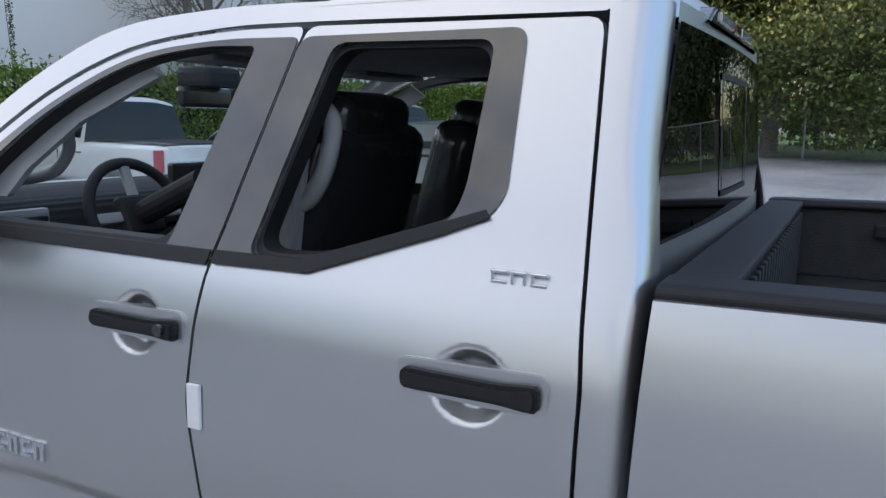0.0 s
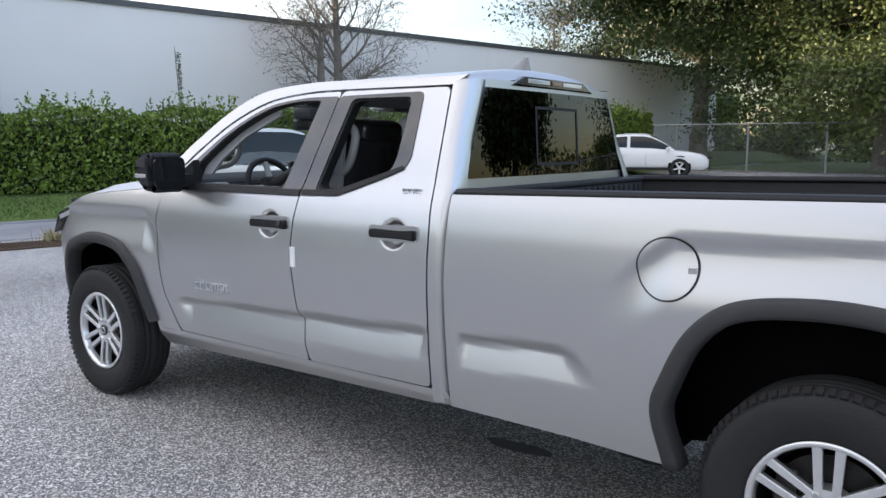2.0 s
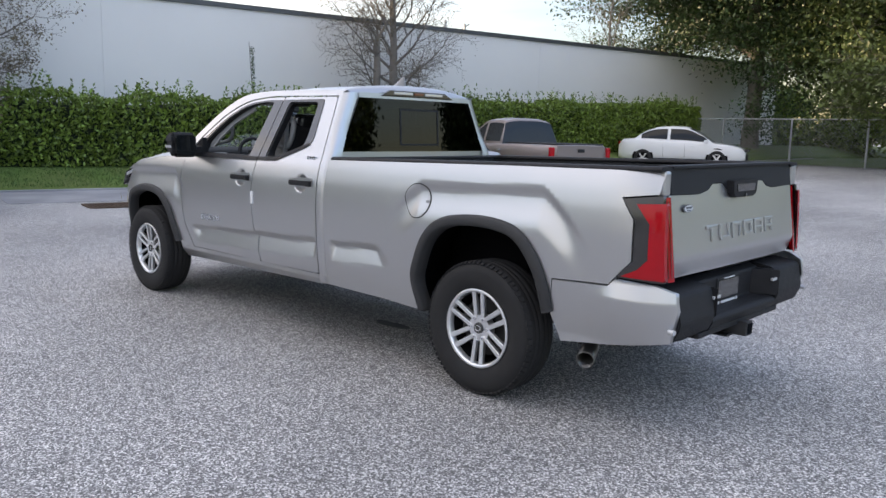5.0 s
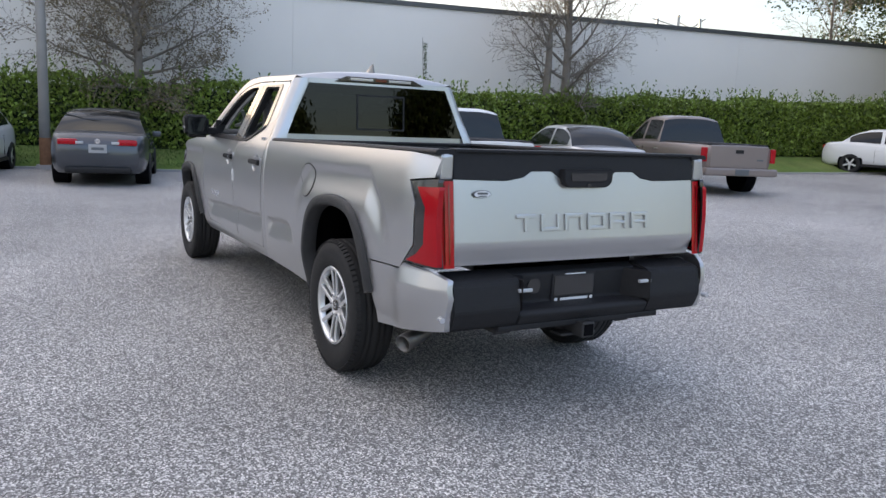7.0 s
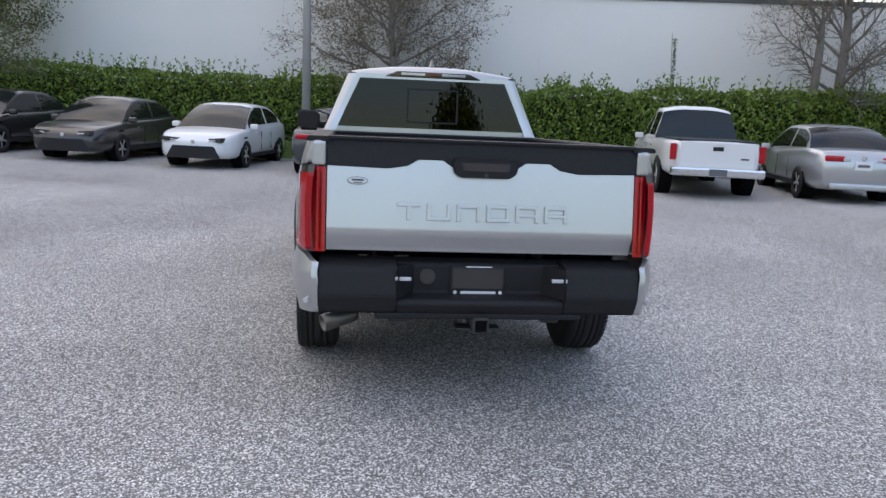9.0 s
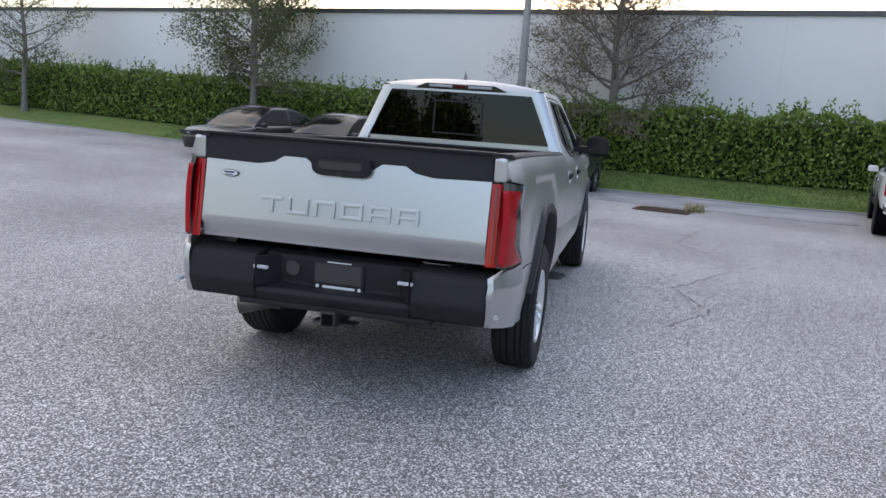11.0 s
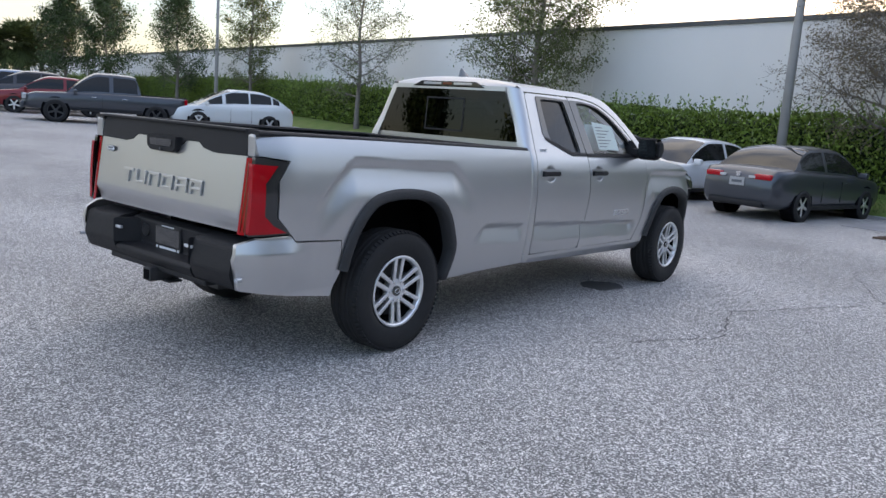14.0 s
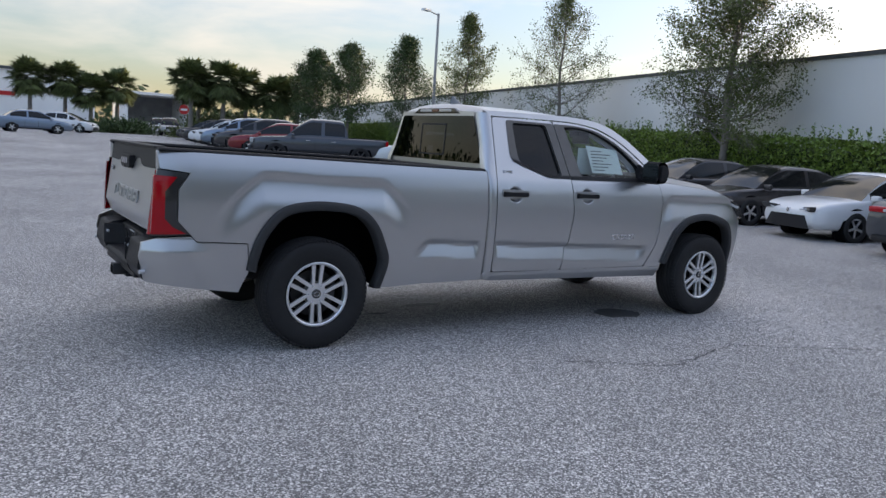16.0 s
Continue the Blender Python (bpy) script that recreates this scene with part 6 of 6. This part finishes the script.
def build_hedge(d, s0, s1, depth, h):
    """A clipped hedge: a solid core painted near black for its inner shade and many thousand single leaves, with shoots
    standing out at its top.
    """
    rng = np.random.default_rng(7)
    root = tagged(new("hedge"), "long dense green leafy hedge with uneven shoots", "hedge", kind="stuff")
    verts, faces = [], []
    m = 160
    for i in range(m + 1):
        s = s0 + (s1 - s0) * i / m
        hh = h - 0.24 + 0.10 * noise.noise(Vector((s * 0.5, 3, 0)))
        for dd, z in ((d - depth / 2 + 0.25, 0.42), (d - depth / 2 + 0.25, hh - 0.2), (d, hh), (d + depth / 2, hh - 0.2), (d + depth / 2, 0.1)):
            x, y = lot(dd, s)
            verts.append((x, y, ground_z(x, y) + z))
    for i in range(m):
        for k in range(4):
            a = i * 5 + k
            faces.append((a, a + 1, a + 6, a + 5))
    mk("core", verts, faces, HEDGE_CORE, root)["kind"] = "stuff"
    n = 165000
    s = s0 + (s1 - s0) * rng.uniform(0, 1, n) ** 1.35
    top = np.array([h + 0.20 * noise.noise(Vector((q * 0.7, 0, 0))) + 0.16 * noise.noise(Vector((q * 2.9, 5, 0))) for q in s])
    face = rng.uniform(0, 1, n) < 0.72
    z = np.where(face, 0.5 + rng.uniform(0.0, 1, n) * (top - 0.6), top - np.abs(rng.normal(0, 0.16, n)))
    bump = np.array([0.16 * noise.noise(Vector((a * 0.8, b * 1.1, 2))) for a, b in zip(s, z)])
    dd = np.where(face, d - depth / 2 + bump + np.abs(rng.normal(0, 0.14, n)) + 0.22 * np.clip((z / top - 0.75) / 0.25, 0, 1) ** 2, d + rng.uniform(-0.5, 0.4, n) * depth)
    px, py = NX * dd - NY * s, NY * dd + NX * s
    pz = z + np.array([ground_z(a, b) for a, b in zip(px, py)])
    p = np.stack([px, py, pz], 1)
    a = rng.normal(0, 1, (n, 3)) + np.array([-0.3, 0, 0.7])
    a /= np.linalg.norm(a, axis=1)[:, None]
    b = np.cross(a, rng.normal(0, 1, (n, 3)))
    b /= np.linalg.norm(b, axis=1)[:, None] + 1e-9
    sz = rng.uniform(0.04, 0.075, (n, 1))
    v = [np.stack([p - a * sz, p - b * sz * 0.5, p + a * sz, p + b * sz * 0.5], 1).reshape(-1, 3)]
    shoots = 1100
    for _ in range(shoots):
        q = s0 + (s1 - s0) * rng.uniform(0, 1) ** 1.35
        x, y = lot(d + rng.uniform(-0.45, 0.3) * depth, q)
        zb, ln = ground_z(x, y) + h - 0.1 + 0.20 * noise.noise(Vector((q * 0.7, 0, 0))), rng.uniform(0.15, 0.5)
        tilt = rng.normal(0, 0.18, 2)
        for k in range(8):
            t = k / 7
            c = np.array([x + tilt[0] * ln * t, y + tilt[1] * ln * t, zb + ln * t])
            dr = rng.normal(0, 1, 3) + np.array([0, 0, 0.9])
            dr /= np.linalg.norm(dr)
            wd = np.cross(dr, rng.normal(0, 1, 3))
            wd /= np.linalg.norm(wd)
            v.append(np.array([c, c + dr * 0.06 - wd * 0.028, c + dr * 0.12, c + dr * 0.06 + wd * 0.028]))
    ob = leaf_mesh("leaves", np.concatenate(v), HEDGE_LEAF, root)
    ob["kind"] = "stuff"
    return root


build_hedge(17.95, -24, 85, 1.5, 2.28)


def build_stalk():
    root = tagged(new("dry_flower_stalk"), "tall thin dry flower stalk above the hedge", "plant")
    verts, faces = [], []
    for i in range(8):
        tube(verts, faces, (0.03 * math.sin(i), 0.02 * i, 0.5 * i), (0.03 * math.sin(i + 1), 0.02 * (i + 1), 0.5 * (i + 1)), 0.022 - 0.002 * i, 0.020 - 0.002 * i, 6)
    mk("stem", verts, faces, BARK, root)
    v = leaf_cloud(np.random.default_rng(4), [(0.03, 0.02 * k / 8, 2.2 + k * 0.06) for k in range(28)], (0.028, 0.028, 0.02), 420, 0.028)
    leaf_mesh("pods", v, OAK_LEAF, root)
    root.matrix_world = Matrix.Translation((*lot(18.3, -5.05), 0.0))


build_stalk()


def build_shrubs(name, n, box0, box1, size, material, label, seed):
    """A low uneven bank of leafy shrubs."""
    rng = np.random.default_rng(seed)
    lo, hi = np.array(box0), np.array(box1)
    c = lo + (hi - lo) * rng.uniform(0, 1, (60, 3)) * np.array([1, 1, 0.8])
    c[:, 2] += np.array([ground_z(a, b) for a, b in c[:, :2]])
    v = leaf_cloud(rng, c, (0.7, 0.7, 0.35), n, size)
    return tagged(leaf_mesh(name, v, material), label, "shrubs", kind="stuff")


build_shrubs("shrub_bank", 52000, (-14, -40.5, 0.2), (24, -37, 3.8), 0.13, HEDGE_LEAF, "bank of green shrubs beyond the fence", 81)
build_shrubs("shrub_bank", 9000, (10, 74, 0.1), (14, 76, 1.0), 0.12, OAK_LEAF, "low clipped shrubs at the far island", 82)
build_shrubs("shrub_bank", 16000, (15, 64, 0.1), (27, 67, 2.4), 0.14, OLIVE_LEAF, "undergrowth beneath the far palms", 83)


def build_lawn_blades():
    rng = np.random.default_rng(9)
    n = 26000
    s, d = -12 + 30 * rng.uniform(0, 1, n), 15.8 + 1.5 * rng.uniform(0, 1, n)
    px, py = NX * d - NY * s, NY * d + NX * s
    pz = np.array([ground_z(a, b) for a, b in zip(px, py)]) + np.interp(d, [15.75, 16.1, 16.6, 17.2, 17.8], [0.05, 0.13, 0.29, 0.43, 0.49])
    p = np.stack([px, py, pz], 1)
    up = np.stack([rng.normal(0, 0.35, n), rng.normal(0, 0.35, n), np.ones(n)], 1) * rng.uniform(0.03, 0.075, (n, 1))
    w = np.stack([rng.normal(0, 1, n), rng.normal(0, 1, n), np.zeros(n)], 1)
    w = w / np.linalg.norm(w, axis=1)[:, None] * 0.009
    v = np.stack([p - w, p + w, p + up + w * 0.2, p + up - w * 0.2], 1).reshape(-1, 3)
    return tagged(leaf_mesh("grass_blades", v, BLADE), "short green grass blades on the lawn strip", "grass", kind="stuff")


build_lawn_blades()


# ---- poles, fence, drain, far things ----
def build_pole(x, y, h, r, head, label, rust=False):
    root = tagged(new("lamp_post"), label, "lamp post", "lot lamp posts")
    part("shaft", cyl((0, 0, 0), (0, 0, h), r, r * 0.6, 16), POLE_CONC, root, smooth=True)
    if rust:
        part("base_stain", cyl((0, 0, 0), (0, 0, 0.75), r * 1.04, r * 1.02, 16), RUST, root, "rusty stained foot")
    part("foot", cyl((0, 0, 0), (0, 0, 0.12), r * 1.8, r * 1.6, 16), CONCRETE, root)
    if head:
        arm = part("arm", cyl((0, 0, h - 0.1), (-0.9, 0, h + 0.02), 0.04, n=8), GALV, root)
        part("lamp_head", box((-1.1, 0, h + 0.02), (0.55, 0.30, 0.12), 0.03), WHITE_PLASTIC, arm)
    root.matrix_world = pose(x, y, ground_z(x, y) - 0.02, 0, 0, 20)


build_pole(16.35, 1.75, 9.0, 0.125, True, "grey concrete lamp post with a rusty foot", True)
build_pole(21.5, 33.2, 8.2, 0.11, True, "grey lamp post behind the parked row")
build_pole(27.0, 65.0, 7.4, 0.11, True, "grey lamp post with a flat head")


def build_fence(y, x0, x1, h):
    root = tagged(new("wire_fence"), "galvanised chain-link fence with round posts", "fence")
    n = int((x1 - x0) / 2.7)
    for i in range(n + 1):
        x = x0 + 2.7 * i
        p = part("post", cyl((x, y, ground_z(x, y) - 0.1), (x, y, ground_z(x, y) + h), 0.035, n=10), GALV, root)
    part("top_rail", cyl((x0, y, ground_z(0, y) + h), (x1, y, ground_z(x1, y) + h), 0.024, n=8), GALV, root)
    verts, faces = [], []
    z0, z1 = ground_z(0, y) + 0.03, ground_z(0, y) + h
    k = 0.13
    m = int((x1 - x0 + h) / k)
    for sgn in (1, -1):
        for i in range(m):
            a = x0 + k * i - (h if sgn > 0 else 0)
            b = a + sgn * h if sgn > 0 else a - h
            lo, hi = max(min(a, b), x0), min(max(a, b), x1)
            if hi <= lo:
                continue
            f = lambda q: z0 + (z1 - z0) * ((q - a) / (b - a))
            tube(verts, faces, (lo, y, f(lo)), (hi, y, f(hi)), 0.0035, 0.0035, 3)
    mk("mesh_wire", verts, faces, GALV, root)["kind"] = "stuff"


build_fence(-26.8, -16, 17, 1.75)


def far_lawn():
    verts, faces = grid(np.linspace(-60, 40, 30), np.linspace(-95, -27.4, 14), lambda x, y: (x, y, ground_z(x, y) + 0.03))
    tagged(mk("lawn_beyond_fence", verts, [f[::-1] for f in faces], GRASS), "green lawn beyond the wire fence", "lawn", kind="structure")


far_lawn()


def build_drain():
    x, y = 11.8, -2.12
    z = ground_z(x, y)
    root = tagged(new("drain_grate"), "rusty iron storm drain grate in the asphalt", "drain")
    part("frame", join(*[box((a, b, 0.012), s, 0.004) for a, b, s in ((-0.4, 0, (0.06, 1.1, 0.024)), (0.4, 0, (0.06, 1.1, 0.024)), (0, 0.53, (0.74, 0.06, 0.0236)), (0, -0.53, (0.74, 0.06, 0.0236)))]), IRON, root)
    for i in range(13):
        part("bar", box((0, -0.45 + 0.075 * i, 0.010), (0.76, 0.035, 0.018), 0.004), IRON, root)
    # A thin black plate stands in for the shaded pit below.
    part("pit", box((0, 0, 0.001), (0.74, 1.0, 0.006), 0), HOLLOW_BLACK, root)
    root.matrix_world = pose(x, y, z, 0, 0, -11.5)


build_drain()


def build_tuft(x, y):
    rng = np.random.default_rng(12)
    v = []
    for _ in range(220):
        p = np.array([x, y, ground_z(x, y)]) + np.append(rng.normal(0, 0.10, 2), 0)
        up = np.array([rng.normal(0, 0.10), rng.normal(0, 0.10), rng.uniform(0.10, 0.22)])
        w = np.append(rng.normal(0, 0.006, 2), 0)
        v += [p - w, p + w, p + up + w * 0.2, p + up - w * 0.2]
    tagged(leaf_mesh("dry_grass_tuft", np.array(v), DRY_GRASS), "small dry yellow grass tuft beside the drain", "grass")


build_tuft(12.1, -2.75)


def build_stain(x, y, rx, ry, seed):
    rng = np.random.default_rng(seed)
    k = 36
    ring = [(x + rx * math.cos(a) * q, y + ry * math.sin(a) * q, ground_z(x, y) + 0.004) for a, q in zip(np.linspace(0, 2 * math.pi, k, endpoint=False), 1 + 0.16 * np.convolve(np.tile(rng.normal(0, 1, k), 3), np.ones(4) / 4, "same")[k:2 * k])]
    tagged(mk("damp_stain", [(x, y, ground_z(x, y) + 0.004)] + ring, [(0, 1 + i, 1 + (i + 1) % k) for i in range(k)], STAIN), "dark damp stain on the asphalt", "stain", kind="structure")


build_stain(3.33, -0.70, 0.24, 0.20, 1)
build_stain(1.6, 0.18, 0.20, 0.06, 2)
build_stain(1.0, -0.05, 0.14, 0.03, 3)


def build_crack(pts, seed, w=0.012):
    rng = np.random.default_rng(seed)
    line = []
    for (a, b), (c, d) in zip(pts, pts[1:]):
        for i in range(14):
            t = i / 14
            line.append((a + (c - a) * t + rng.normal(0, 0.018), b + (d - b) * t + rng.normal(0, 0.018)))
    verts, faces = [], []
    for i, (a, b) in enumerate(line):
        j = min(i + 1, len(line) - 1)
        dx, dy = line[j][0] - line[i - 1 if i else 0][0], line[j][1] - line[i - 1 if i else 0][1]
        q = math.hypot(dx, dy) + 1e-6
        ww = w * rng.uniform(0.3, 1)
        for s in (1, -1):
            verts.append((a - s * dy / q * ww, b + s * dx / q * ww, ground_z(a, b) + 0.003))
    faces = [(2 * i, 2 * i + 2, 2 * i + 3, 2 * i + 1) for i in range(len(line) - 1)]
    tagged(mk("asphalt_crack", verts, faces, STAIN), "thin dark crack in the asphalt", "crack", kind="structure")


build_crack([(1.6, -1.9), (2.4, -2.3), (3.4, -2.0), (5.2, -2.9)], 1)
build_crack([(5.2, -2.9), (7.0, -2.2), (8.6, -2.6)], 2)


def build_far_building():
    root = tagged(new("far_building"), "low pale dealership building with a dark red band", "building", kind="structure")
    z = 0.6
    part("wall", box((-8, 112, z + 3.2), (44, 14, 7.4), 0.05), WALLPAINT, root)
    part("roof_edge", box((-8, 112, z + 7.0), (44.6, 14.6, 0.35), 0.05), COPING, root)
    part("red_band", box((-8, 104.9, z + 3.9), (26, 0.12, 0.5), 0.02), SIGNRED, root)
    for i in range(6):
        w = part("window", box((-17 + 3.6 * i, 104.95, z + 2.2), (2.8, 0.14, 2.2), 0.02), DARKGLASS, root)
        part("mullion", box((-17 + 3.6 * i, 104.86, z + 2.2), (0.06, 0.06, 2.2), 0.01), GALV, w)
    shed = tagged(new("open_shed"), "pale open-fronted service shed with a flat roof", "building", kind="structure")
    part("roof", box((20.5, 103, z + 5.0), (8, 9, 0.35), 0.05), WALLPAINT, shed)
    part("back_wall", box((20.5, 107.3, z + 2.4), (8, 0.3, 5.0), 0.02), CONCRETE, shed)
    part("side_wall", box((16.7, 103, z + 2.4), (0.3, 9, 5.0), 0.02), WALLPAINT, shed)
    part("side_wall", box((24.3, 103, z + 2.4), (0.3, 9, 5.0), 0.02), WALLPAINT, shed)


build_far_building()


def build_stop_sign(x, y):
    root = tagged(new("road_sign"), "red eight-sided road sign on a thin post", "sign")
    part("post", cyl((0, 0, 0), (0, 0, 2.6), 0.03, n=8), GALV, root)
    part("panel", cyl((0, -0.03, 2.3), (0, -0.05, 2.3), 0.40, n=8), SIGNRED, root)
    part("panel_bar", box((0, -0.056, 2.3), (0.5, 0.008, 0.16), 0.002), WHITE_PLASTIC, root)
    root.matrix_world = Matrix.Translation((x, y, ground_z(x, y)))


build_stop_sign(13.6, 58.0)


def build_tower(x, y, h):
    root = tagged(new("lattice_tower"), "grey steel lattice tower far behind the wall", "tower")
    for a, b in ((-1, -1), (1, -1), (1, 1), (-1, 1)):
        part("leg", cyl((a * 2.2, b * 2.2, 0), (a * 1.6, b * 1.6, h), 0.16, n=6), GALV, root)
    for i in range(8):
        z0, z1 = h * i / 8, h * (i + 1) / 8
        for a, b in ((1, 1), (-1, 1), (1, -1), (-1, -1)):
            part("brace", cyl((a * 2.0, -2.0, z0), (-a * 2.0, -2.0, z1) if b > 0 else (-a * 2.0, 2.0, z1), 0.07, n=5), GALV, root)
    root.matrix_world = Matrix.Translation((x, y, 0))


build_tower(62.0, -64.0, 14.0)


def build_backdrop():
    """A far rim of low trees that closes the lot all round."""
    rng = np.random.default_rng(21)
    c = []
    for a in np.linspace(0, 2 * math.pi, 260, endpoint=False):
        r = 190 + 15 * math.sin(5 * a)
        c += [(r * math.cos(a), r * math.sin(a), 1.5 + q) for q in np.linspace(0, 5 + 2.5 * math.sin(9 * a + 1) + 1.5 * math.sin(23 * a), 4)]
    v = leaf_cloud(rng, c, (2.5, 2.5, 0.9), 26000, 1.1)
    tagged(leaf_mesh("far_woods", v, OAK_LEAF), "distant low belt of dark trees", "woods", kind="stuff")


build_backdrop()
